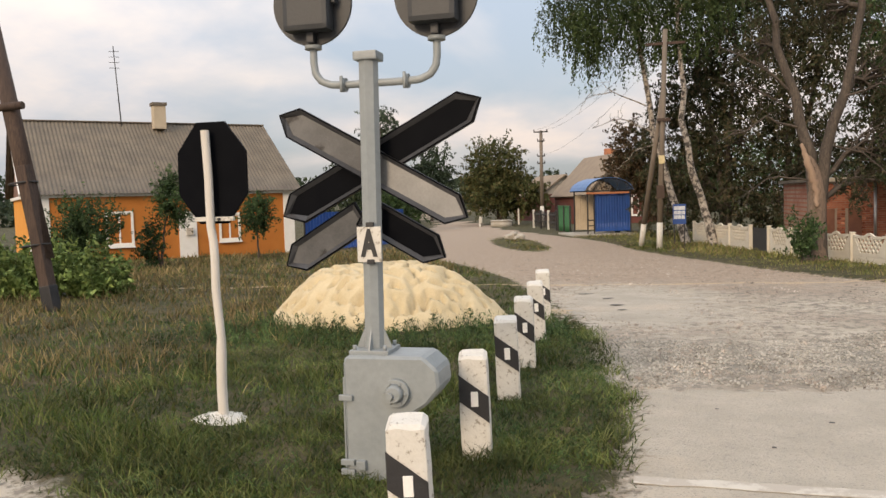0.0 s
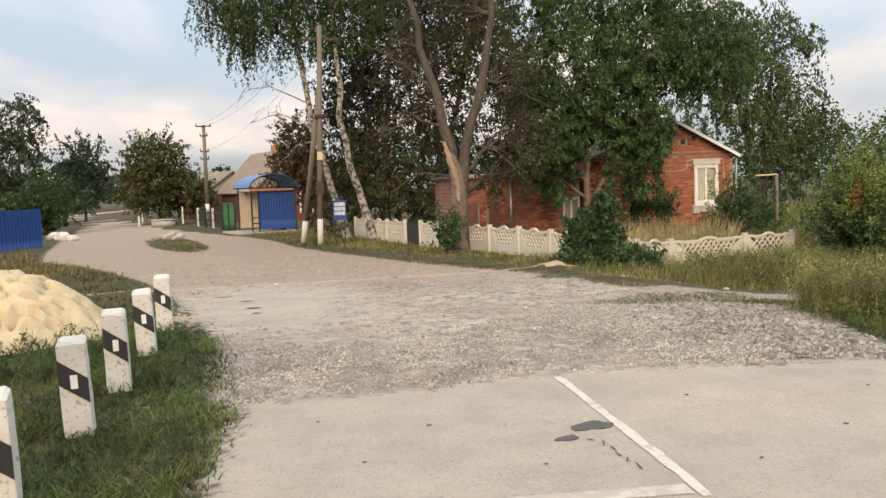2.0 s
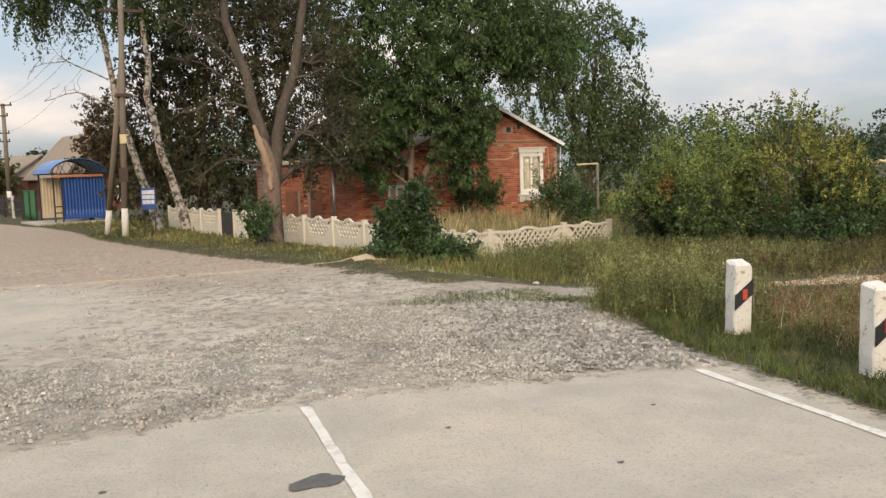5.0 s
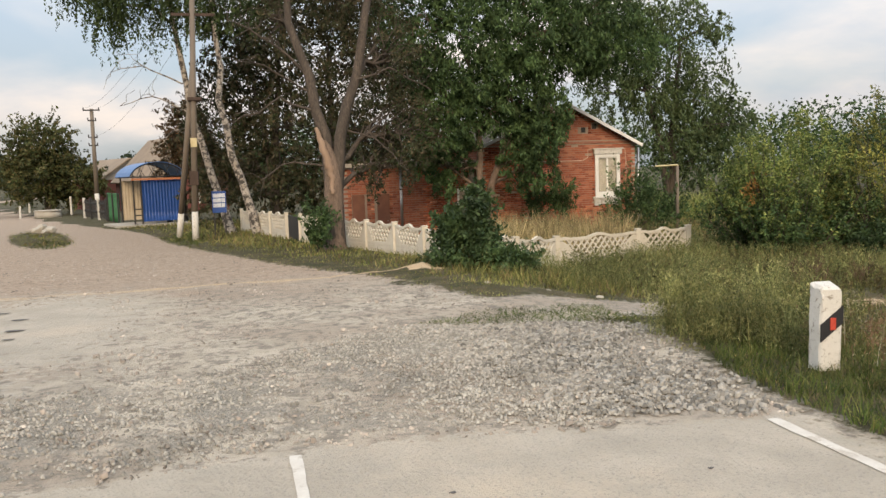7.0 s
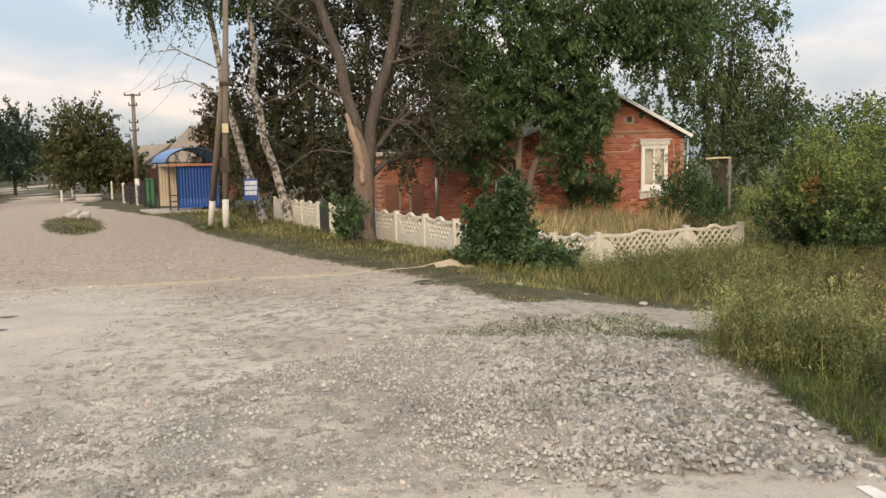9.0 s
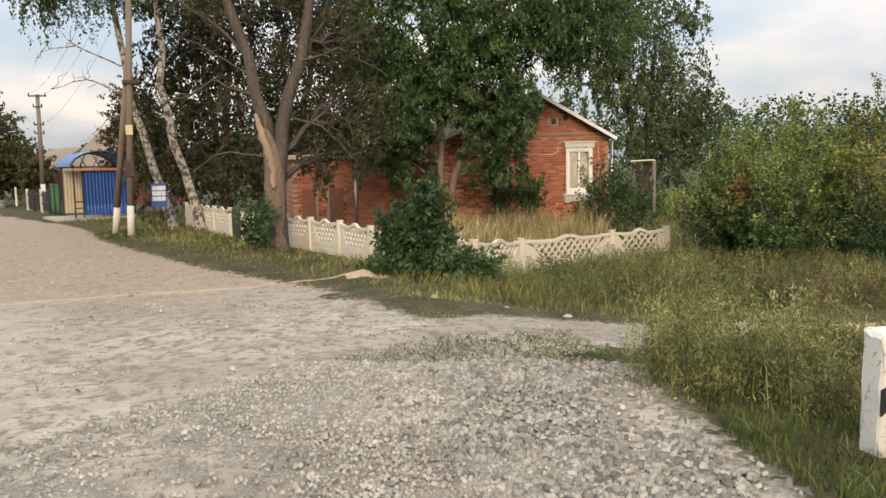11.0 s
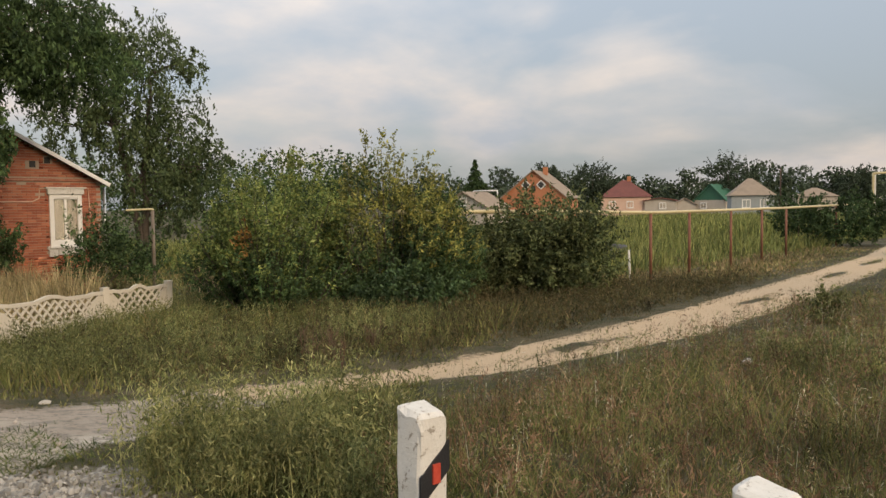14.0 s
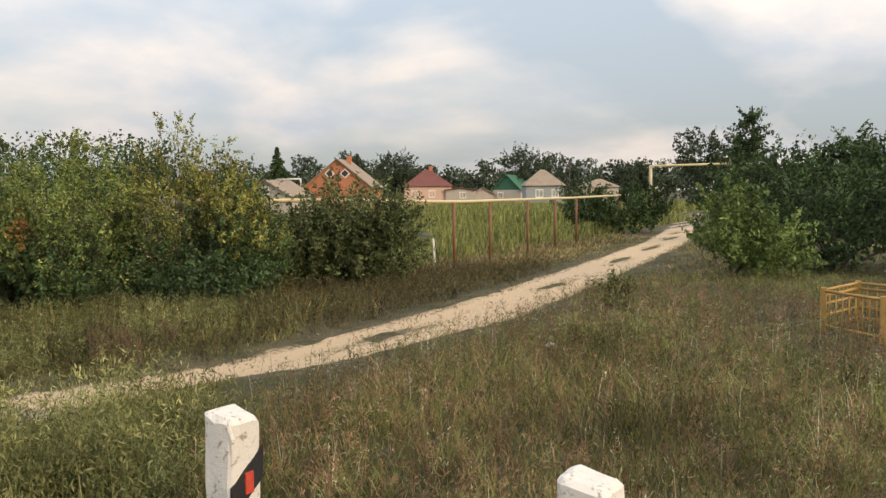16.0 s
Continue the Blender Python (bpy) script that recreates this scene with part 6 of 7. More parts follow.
# ---- bus shelter ----
def bus_shelter():
    root = thing("bus_shelter", -2.75, 46.0, gz(-3, 46), 20, "bus shelter with blue sheet walls and arched blue roof", "bus shelter")
    part("floor_slab", box(3.5, 3.6, 0.12, 0.2, 1.2, -0.02, 0.02), M_CONCRETE, root, "concrete floor slab")
    w = corrugated(2.05, 2.05, 0.15, M_BLUE, "side_wall", root, 0.012, "blue profiled sheet wall")
    w.matrix_local = pose(-0.22, 0, 0.22, 90, 0, 0)
    w2 = corrugated(2.6, 2.05, 0.15, M_CREAM, "back_wall", root, 0.012, "cream sheet wall")
    w2.matrix_local = pose(1.75, 0.1, 0.22, 90, 0, 90)
    w3 = corrugated(2.37, 2.05, 0.15, M_CREAM, "side_wall", root, 0.012, "cream sheet wall")
    w3.matrix_local = pose(-0.62, 2.8, 0.22, 90, 0, 0)
    for x, y_ in ((-0.25, 0), (-0.62, 0.0), (1.8, 0), (1.8, 2.8), (-0.62, 2.8)):
        part("post", box(0.07, 0.07, 2.45, x, y_, 0.08, 0.006), M_DARK, root)
    n = 13
    arc = [(0.54 - 1.38 * math.cos(math.pi * (0.06 + 0.88 * k / (n - 1))), 2.30 + 0.86 * math.sin(math.pi * (0.06 + 0.88 * k / (n - 1)))) for k in range(n)]
    out = [(a, c + 0.03) for a, c in arc]
    r = slab(out + arc[::-1], 3.4)
    bmesh.ops.translate(r, vec=(0, -0.3, 0), verts=r.verts)
    part("roof", r, M_BLUE_ROOF, root, "arched blue roof sheet")
    for y_ in (-0.2, 2.9):
        V, F = tube([(a, y_, c - 0.03) for a, c in arc], [0.03] * n, 6)
        t = new("arch_truss", mesh_from("arch_truss", V, F, M_DARK, True))
        t.parent = root
        part("tie_bar", rod((arc[0][0], y_, 2.45), (arc[-1][0], y_, 2.45), 0.028, None, 6), M_DARK, t)
        for k in range(1, n - 1):
            part("strut", rod((arc[k][0], y_, 2.45), (arc[k + (1 if k % 2 else -1)][0], y_, arc[k + (1 if k % 2 else -1)][1] - 0.03), 0.015, None, 5), M_DARK, t)
    part("fascia", box(2.4, 0.03, 0.10, 0.45, -0.22, 2.28, 0.004), M_BRICK_FAR, root)
    bn = part("bench", box(0.35, 2.2, 0.05, 1.2, 1.4, 0.5, 0.006), M_WOOD, root, "plank bench")
    for y_ in (0.5, 2.3):
        part("bench_leg", box(0.3, 0.06, 0.45, 1.2, y_, 0.08, 0.005), M_DARK, bn)
    for z in (0.55, 0.85):
        part("rail", rod((-0.62, 0.0, z), (-0.25, 0.0, z), 0.03, None, 6), M_DARK, root)


bus_shelter()
sheet_fence(-4.6, 49.6, -5.7, 53.2, 1.6, M_GREEN_SHEET, "green sheet-metal fence beside the shelter")
pk = thing("picket_fence", -5.9, 53.6, gz(-7, 53), 112, "dark picket fence with pale posts", "fence")
for k in range(4):
    part("fence_post", box(0.14, 0.14, 1.3, k * 2.0, 0, 0, 0.01), M_WHITE if k % 2 else M_DARK, pk)
for z in (0.45, 0.95):
    part("rail", box(6.0, 0.04, 0.10, 3.0, 0, z, 0.005), M_DARK, pk)
for k in range(24):
    part("picket", box(0.08, 0.03, 1.1, 0.15 + k * 0.25, -0.04, 0.1, 0.004), M_DARK, pk)


# ---- poles, wires, notice board ----
def power_pole():
    root = thing("utility_pole", 0.36, 33.4, gz(0.4, 33.4), 0, "timber power pole with slanting brace and whitewashed feet", "utility pole")
    part("pole", rod((0, 0, 1.05), (0.3, 0.5, 8.6), 0.112, 0.095, 12), M_POLE, root, "grey-brown timber pole")
    part("pole_foot", rod((-0.03, 0, -0.1), (0, 0, 1.05), 0.118, 0.114, 12), M_WHITE, root, "whitewashed foot")
    part("brace", rod((-0.62, 1.75, 0.95), (0.22, 0.3, 6.4), 0.108, 0.09, 12), M_POLE, root, "slanting timber brace")
    part("brace_foot", rod((-0.76, 2.0, -0.1), (-0.62, 1.75, 0.95), 0.113, 0.11, 12), M_WHITE, root, "whitewashed foot")
    part("pole_clamp", box(0.5, 0.5, 0.12, 0.2, 0.35, 5.0, 0.02), M_WOOD, root)
    part("warning_plate", box(0.22, 0.02, 0.32, 0.1, -0.02, 3.35, 0.004), M_YELLOW, root, "small yellow warning plate")
    part("lower_clamp", box(0.3, 0.3, 0.5, 0.04, 0.06, 2.0, 0.01), M_WOOD, root)
    part("cross_arm", box(1.5, 0.1, 0.1, 0.3, 0.45, 8.0, 0.01), M_WOOD, root)


def far_pole():
    root = thing("utility_pole", -8.1, 63.6, gz(-8, 63.6), 0, "far power pole with crossarms and white foot", "utility pole")
    part("pole", rod((0, 0, 1.5), (0.02, 0.1, 7.3), 0.15, 0.12, 10), M_POLE, root)
    part("pole_foot", rod((0, 0, -0.1), (0, 0, 1.5), 0.155, 0.15, 10), M_WHITE, root, "whitewashed foot")
    for z, w in ((7.15, 1.1), (6.45, 0.55), (5.3, 0.6), (4.75, 0.6)):
        arm = part("cross_arm", box(w, 0.1, 0.09, 0.02, 0, z, 0.01), M_DARK, root)
        for s in (-1, 1):
            part("insulator", rod((s * w / 2 * 0.9, 0, z + 0.09), (s * w / 2 * 0.9, 0, z + 0.24), 0.045, 0.035, 8), M_DARK, arm)


power_pole()
far_pole()


def wire(p, q, sag, r=0.006):
    P = [(p[0] + (q[0] - p[0]) * t, p[1] + (q[1] - p[1]) * t, p[2] + (q[2] - p[2]) * t - sag * 4 * t * (1 - t)) for t in np.linspace(0, 1, 16)]
    V, F = tube(P, [r] * 16, 5)
    tagged(new("overhead_wire", mesh_from("overhead_wire", V, F, M_DARK, True)), "thin dark overhead wire between poles", "wire", "overhead wires")


wire((-7.6, 63.6, 6.9), (0.2, 33.85, 7.7), 0.6)
wire((-8.5, 63.6, 6.9), (-0.3, 33.85, 7.7), 0.65)
wire((-7.8, 63.6, 5.0), (0.6, 33.85, 7.4), 0.7)

bd = thing("notice_board", 1.15, 35.0, gz(1, 35), 0, "blue notice board with pasted papers", "notice board")
part("panel", box(0.52, 0.05, 0.82, 0, 0, 0.93, 0.006), M_BLUE, bd, "blue board")
rngb = random.Random(5)
for i in range(3):
    for j in range(3):
        part("paper", box(0.12 + rngb.random() * 0.03, 0.006, 0.15, -0.15 + 0.15 * i, -0.03, 1.16 + 0.185 * j - 0.02), M_PAPER, bd)
for s in (-0.2, 0.2):
    part("leg", box(0.05, 0.05, 1.0, s, 0.02, -0.05, 0.004), M_DARK, bd)


# ---- concrete fence ----
def fence_panel_mesh(L):
    """Meshes of one panel of length L along x: ribbed slab, lattice and scalloped rail."""
    low = None
    for k in range(3):
        low = box(L, 0.05, 0.098, L / 2, 0, -0.02 + k * 0.1, 0.012, None, low)
    n = 20
    arch = lambda u: 0.14 * abs(math.cos(math.pi * u)) ** 1.4
    for s in (0, 1):
        pts = [(0, 0.27), (L * 0.22, 0.27)] + [(L * 0.22 * (1 - k / 10), 0.27 + 0.37 * math.sin(math.pi / 2 * k / 10)) for k in range(1, 11)]
        if s:
            pts = [(L - a, c) for a, c in pts]
        q = slab(pts, 0.045)
        bmesh.ops.translate(q, vec=(0, -0.0225, 0), verts=q.verts)
        join(low, q)
    lat = None
    z0, z1 = 0.285, 0.665
    step = 0.19
    k = 0
    x = 0.05
    while x < L - 0.4:
        for s in (0, 1):
            a, c = ((x, z0), (x + z1 - z0, z1)) if s == 0 else ((x + z1 - z0, z0), (x, z1))
            b = box(0.036, 0.036 if s else 0.04, math.hypot(a[0] - c[0], z1 - z0), 0, 0, 0)
            m = Matrix.Translation((a[0], 0, a[1])) @ Matrix.Rotation(math.atan2(c[0] - a[0], c[1] - a[1]), 4, "Y")
            bmesh.ops.transform(b, matrix=m, verts=b.verts)
            lat = join(lat, b)
        x += step
    up_ = [(L * t / n, 0.70 + (0.075 * max(0, math.sin(math.pi * (t / n - 0.36) / 0.28)) if 0.36 < t / n < 0.64 else 0.0) + 0.02 * (t / n < 0.12 or t / n > 0.88)) for t in range(n + 1)]
    dn = [(a, c - 0.065) for a, c in up_]
    rail = slab(up_ + dn[::-1], 0.06)
    bmesh.ops.translate(rail, vec=(0, -0.03, 0), verts=rail.verts)
    return low, lat, rail


def fence_run(points, group, skip=(), tilt=None):
    """A fence: posts at the points, a panel between each two."""
    ox, oy = points[0]
    oz = gz(ox, oy)
    fence = thing("concrete_fence", ox, oy, oz, 0, group, "fence")
    back = Matrix.Translation((-ox, -oy, -oz))
    for x, y in points:
        f = float(np.interp(y, [20, 25, 29], [1, 1.08, 1.22]))
        p = part("fence_post", box(0.13, 0.13, 0.1 + 0.76 * f, x - ox, y - oy, gz(x, y) - oz - 0.1, 0.012), M_FENCE, fence)
        part("post_cap", box(0.15, 0.15, 0.02, x - ox, y - oy, gz(x, y) - oz + 0.76 * f, 0.006), M_FENCE, p)
    for i in range(len(points) - 1):
        if i in skip:
            continue
        (xa, ya), (xb, yb) = points[i], points[i + 1]
        d = math.hypot(xb - xa, yb - ya)
        ux, uy = (xb - xa) / d, (yb - ya) / d
        low, lat, rail = fence_panel_mesh(d - 0.15)
        f = float(np.interp((ya + yb) / 2, [20, 25, 29], [1, 1.08, 1.22]))
        for q in (low, lat, rail):
            bmesh.ops.scale(q, vec=(1, 1, f), verts=q.verts)
        root = part("fence_panel", low, M_FENCE, fence)
        part("lattice", lat, M_FENCE, root)
        part("top_rail", rail, M_FENCE, root)
        rise = math.degrees(math.atan2(gz(xb, yb) - gz(xa, ya), d))
        root.matrix_local = back @ pose(xa + ux * 0.075, ya + uy * 0.075, gz(xa, ya), 0, 0, math.degrees(math.atan2(uy, ux))) @ pose(0, 0, 0, 0, -rise, 0)


fence_run([(6.45, 18.9), (6.1, 20.6), (5.75, 22.5), (5.3, 24.3), (4.85, 26.0), (4.3, 27.7), (3.85, 29.4), (3.5, 31.5), (3.0, 33.8), (2.5, 36.1), (1.9, 38.5)], "low cream concrete lattice fence along the road", skip=(6,))
fence_run([(7.0, 18.6), (7.75, 19.15), (9.15, 20.45), (11.7, 21.5), (13.3, 21.9)], "low cream concrete lattice fence before the house")
gx, gy = 3.68, 30.45
gt = thing("garden_gate", gx, gy, gz(gx, gy), 99.5, "dark metal garden gate", "gate")
part("gate_frame", box(1.6, 0.03, 0.06, 0, 0, 0.78, 0.005), M_DARK, gt)
part("gate_sheet", box(1.6, 0.015, 0.72, 0, 0, 0.06, 0.003), M_DARK, gt)
part("gate_rail", box(1.6, 0.03, 0.05, 0, 0, 0.03, 0.005), M_DARK, gt)


# ---- gas pipe on posts ----
def gas_line(points, r, posts, label, mat_post=None, group="gas pipe"):
    root = thing("gas_pipe", points[0][0], points[0][1], gz(points[0][0], points[0][1]), 0, label, "gas pipe")
    o = np.array(root.location)
    P = resample(points, 40) - o
    V, F = tube(P, [r] * 40, 10)
    p = new("pipe", mesh_from("pipe", V, F, M_YELLOW, True))
    p.parent = root
    for x, y, z in posts:
        g = gz(x, y)
        q = rod((x - o[0], y - o[1], g - 0.05 - o[2]), (x - o[0], y - o[1], z - o[2] - r * 0.5), 0.05, None, 8)
        part("support_post", q, mat_post or M_RUST, root, "rust-brown steel post")


gas_line([(17.0, 18.6, 1.60), (21.8, 18.2, 1.55), (27.8, 18.0, 1.42), (40.7, 18.3, 1.43), (64.5, 20.8, 1.5), (72, 22, 2.0)], 0.052,
         [(18.6, 18.45, 1.57), (27.7, 18.0, 1.42), (30.6, 18.06, 1.41), (34.3, 18.13, 1.41), (37.6, 18.2, 1.41), (40.7, 18.3, 1.43), (52.0, 19.5, 1.46)], "long yellow gas pipe on rust-brown posts")
gas_line([(64.5, 20.8, 1.5), (64.5, 20.8, 3.5), (66.7, 16.6, 3.6), (68, 14.0, 3.6)], 0.08, [(64.6, 20.7, 3.45)], "raised gas pipe arch over the track", M_WHITE)
gas_line([(15.1, 27.1, 1.72), (15.8, 27.0, 1.74), (15.85, 27.0, 1.72)], 0.028, [(15.82, 27.0, 1.72)], "thin yellow gas pipe by the brick house", M_POLE)
wp = thing("fence_post", 26.4, 18.0, gz(26.4, 18.0), 0, "thin leaning white post at a field corner", "fence post")
part("shaft", rod((0, 0, -0.05), (-0.05, 0.02, 1.05), 0.035, 0.03, 8), M_WHITE, wp)
fm = thing("utility_pole", 122.0, 47.0, gz(122, 47), 0, "thin far timber pole between village houses", "utility pole")
part("pole", rod((0, 0, -0.1), (0, 0, 7.4), 0.12, 0.09, 8), M_WOOD, fm)
part("cross_arm", box(0.9, 0.1, 0.1, 0, 0, 6.9, 0.01), M_WOOD, fm)
sl = thing("street_lamp", 66.8, 15.6, gz(66.8, 15.6), 0, "far street lamp on a thin pole", "street lamp")
part("pole", rod((0, 0, -0.1), (0, 0, 5.4), 0.08, 0.06, 8), M_POLE, sl)
part("lamp_head", box(0.7, 0.25, 0.14, -0.25, 0.25, 4.6, 0.04), M_WHITE_CLEAN, sl, "pale lamp head")


# ---- ochre railings ----
def railing_cage():
    x0, y0 = 15.0, 6.46
    root = thing("railing", x0, y0, gz(x0, y0), 0, "old ochre-painted metal railing enclosure", "railing")
    c = [(0, 0), (-0.62, -0.64), (0.35, -1.35), (1.0, -0.35)]
    h = 0.56
    for x, y in c:
        part("corner_post", box(0.07, 0.07, h, x, y, 0, 0.006), M_YELLOW_OLD, root)
    for i in range(4):
        a, b = Vector((*c[i], 0)), Vector((*c[(i + 1) % 4], 0))
        for z in ((0.1, h - 0.04) if i == 0 else (0.08, 0.22, 0.36, h - 0.10, h - 0.03)):
            part("rail", rod(a + Vector((0, 0, z)), b + Vector((0, 0, z)), 0.018, None, 6), M_YELLOW_OLD, root)
        for k in range(1, 9):
            p = a.lerp(b, k / 9)
            part("bar", rod(p + Vector((0, 0, 0.1 if i != 3 else h - 0.14)), p + Vector((0, 0, h - 0.04)), 0.009, None, 5), M_YELLOW_OLD, root)


railing_cage()


# ---- stones, rubble ----
def rock(b_scale, seed):
    b = bmesh.new()
    bmesh.ops.create_icosphere(b, subdivisions=2, radius=1)
    for v in b.verts:
        v.co += noise.noise_vector(v.co * 1.3 + Vector((seed * 3.1, 0, 0))) * 0.45
    bmesh.ops.scale(b, vec=b_scale, verts=b.verts)
    return b


for i, (x, y, sx, sy, sz) in enumerate([(-7.1, 43.6, 0.30, 0.26, 0.27), (-6.7, 43.4, 0.24, 0.22, 0.20), (-7.45, 43.8, 0.20, 0.18, 0.16), (-6.9, 43.2, 0.16, 0.15, 0.12)]):
    ob = part("boulder", rock((sx, sy, sz), i + 1), M_CONCRETE)
    ob.location = (x, y, gz(x, y) + sz * 0.6)
    tagged(ob, "pale yellowish boulder on a grass island", "stone", "boulders on the island")
for i, (x, y, s) in enumerate([(-2.25, 7.4, 0.09), (-2.0, 7.6, 0.07), (-2.5, 7.55, 0.06), (12.45, 9.0, 0.06), (6.1, 15.6, 0.06), (6.9, 14.9, 0.05), (7.6, 14.5, 0.06), (9.0, 14.1, 0.07), (25.9, 16.2, 0.08)]):
    ob = part("stone", rock((s, s * 0.8, s * 0.6), i + 11), M_CONCRETE)
    ob.location = (x, y, gz(x, y) + s * 0.4 + (0.08 if i == 3 else 0))
    tagged(ob, "small pale stone lying in the grass", "stone", "loose stones")


def tyre(x, y):
    b = bmesh.new()
    k, m = 28, 12
    V = [[b.verts.new(((0.24 + 0.085 * math.cos(2 * math.pi * j / m)) * math.cos(2 * math.pi * i / k), (0.24 + 0.085 * math.cos(2 * math.pi * j / m)) * math.sin(2 * math.pi * i / k), 0.1 + 0.1 * math.sin(2 * math.pi * j / m))) for j in range(m)] for i in range(k)]
    for i in range(k):
        for j in range(m):
            b.faces.new((V[i][j], V[(i + 1) % k][j], V[(i + 1) % k][(j + 1) % m], V[i][(j + 1) % m])).smooth = True
    bmesh.ops.scale(b, vec=(1.25, 1.25, 1.9), verts=b.verts)
    ob = part("tyre", b, M_BLACK)
    ob.location = (x, y, gz(x, y))
    tagged(ob, "old black tyre lying in roadside grass", "tyre")


tyre(-13.2, 42.0)
for i, (x, y, sx) in enumerate([(-13.4, 47.0, 0.42), (-12.7, 46.4, 0.32), (-14.6, 49.5, 0.36)]):
    ob = part("boulder", rock((sx, sx * 0.8, sx * 0.7), i + 21), M_WHITE)
    ob.location = (x, y, gz(x, y) + sx * 0.35)
    tagged(ob, "whitewashed boulder beside the road bend", "stone", "boulders at the bend")
# stands in for a greyish grassy mound; ring and lid are made up
wl_ = thing("well_ring", -11.3, 63.5, gz(-11.3, 63.5), 0, "low grey mound in the grass, built as ring and lid", "well")
part("ring", rod((0, 0, -0.1), (0, 0, 0.42), 0.85, 0.82, 28), M_CONCRETE, wl_)
part("lid", rod((0, 0, 0.42), (0, 0, 0.49), 0.88, 0.86, 28), M_CONCRETE, wl_)
for x, y, h in ((-15.0, 74.0, 0.9), (-12.9, 63.0, 0.8), (-10.4, 66.5, 1.3)):
    ps = thing("bollard", x, y, gz(x, y), 0, "small pale roadside post by the bend", "post", "posts at the bend")
    part("shaft", box(0.13, 0.13, h, 0, 0, 0, 0.02), M_WHITE, ps)
    part("top", box(0.10, 0.10, 0.03, 0, 0, h - 0.004, 0.01), M_WHITE, ps)
mh = part("manure_heap", rock((0.9, 0.7, 0.4), 31), M_DARK)
mh.location = (41.5, 27.0, gz(41.5, 27.0) + 0.1)
tagged(mh, "dark heap on the far meadow", "heap")


# ---- far woods ----
def far_wood(label, spans, n, seed, mat_=None, size=0.75):
    """A distant belt of trees as one mass of leaf clumps: spans of (x, y, width, height)."""
    rng = np.random.default_rng(seed)
    pts = []
    for x, y, w, h in spans:
        k = int(n * w * h / sum(a[2] * a[3] for a in spans))
        m = max(6, k // 40)
        u = rng.standard_normal((m, 3))
        u /= np.linalg.norm(u, axis=1)[:, None]
        u = u * (rng.random((m, 1)) ** 0.45) * [w * 0.5, w * 0.5, h * 0.5] + [x, y, h * 0.5 - 0.5]
        v = rng.standard_normal((k, 3))
        v *= (rng.random(k) ** 0.4 / np.linalg.norm(v, axis=1))[:, None] * [1.0, 1.0, 0.75]
        c = u[rng.integers(0, m, k)] + v * 2.1
        pts.append(c)
    C = np.concatenate(pts)
    C[:, 2] = np.abs(C[:, 2] + 0.5) - 0.5
    ob = new("far_trees", leaf_mesh("far_trees", C, size, rng, mat_ or M_LEAF_FAR, 0.2, 0.7))
    tagged(ob, label, "trees", kind="stuff")


def polar(deg, dist):
    a = radians(deg)
    return 4.1 + dist * math.sin(a), 5.9 + dist * math.cos(a)


rngw = random.Random(8)
spans = []
for d in np.arange(38, 90, 0.8):
    x, y = polar(d, 195 + rngw.random() * 50)
    spans.append((x, y, 7 + rngw.random() * 5, 6.5 + rngw.random() * 6.0 * rngw.random() + 1.5))
far_wood("dark distant belt of trees behind village houses", spans, 46000, 51, None, 0.85)
spans = []
for d in np.arange(-48, 4, 2.2):
    x, y = polar(d, 135 + rngw.random() * 50)
    spans.append((x, y, 10 + rngw.random() * 8, 5.5 + rngw.random() * 4))
far_wood("hazy distant trees beyond the village road", spans, 24000, 52, None, 0.85)
spans = []
for d in np.arange(2, 42, 3):
    x, y = polar(d, 75 + rngw.random() * 40)
    spans.append((x, y, 9 + rngw.random() * 5, 6 + rngw.random() * 4))
far_wood("trees behind the brick house", spans, 24000, 53, M_LEAF_DEEP, 0.4)
for i, (x, y, w, h) in enumerate([(126, 89, 7, 9.5), (133, 84, 8, 10), (150, 66, 10, 11), (160, 47, 8, 8), (108, 76.5, 5, 7.5)]):
    tree("tree", "distant round-headed village tree", "tree", stemmed(x, y, (x, y, h * 0.6)), [(x, y, h * 0.55, w * 0.45, h * 0.36), (x + w * 0.2, y - w * 0.2, h * 0.35, w * 0.4, h * 0.3)], 9000, 0.4, M_LEAF_FAR, None, 60 + i, r0=0.3)


def spruce(x, y, h, r, seed):
    rng = np.random.default_rng(seed)
    z = gz(x, y)
    root = thing("spruce_tree", x, y, z, 0, "dark conical spruce tree behind houses", "tree")
    V, F = tube([(0, 0, 0), (0, 0, h * 0.5), (0, 0, h)], [0.25, 0.15, 0.03], 7)
    t = new("trunk", mesh_from("trunk", V, F, M_BARK, True))
    t.parent = root
    C = []
    for k in range(26):
        f = k / 25
        for a in rng.random(int(4 + 12 * (1 - f))) * 2 * np.pi:
            L = r * (1.02 - f) * rng.uniform(0.75, 1.1)
            m = int(10 + 34 * (1 - f))
            d = rng.random(m) ** 0.7 * L
            C.append(np.stack([d * np.cos(a), d * np.sin(a), h * (0.07 + 0.91 * f) - 0.30 * d], 1) + rng.normal(0, 0.10, (m, 3)))
    C = np.concatenate(C)
    c = new("crown", leaf_mesh("crown", C, 0.55, rng, M_LEAF_DEEP, 0.3, 0.4))
    c.parent = root


spruce(104.0, 87.5, 9.8, 4.6, 71)


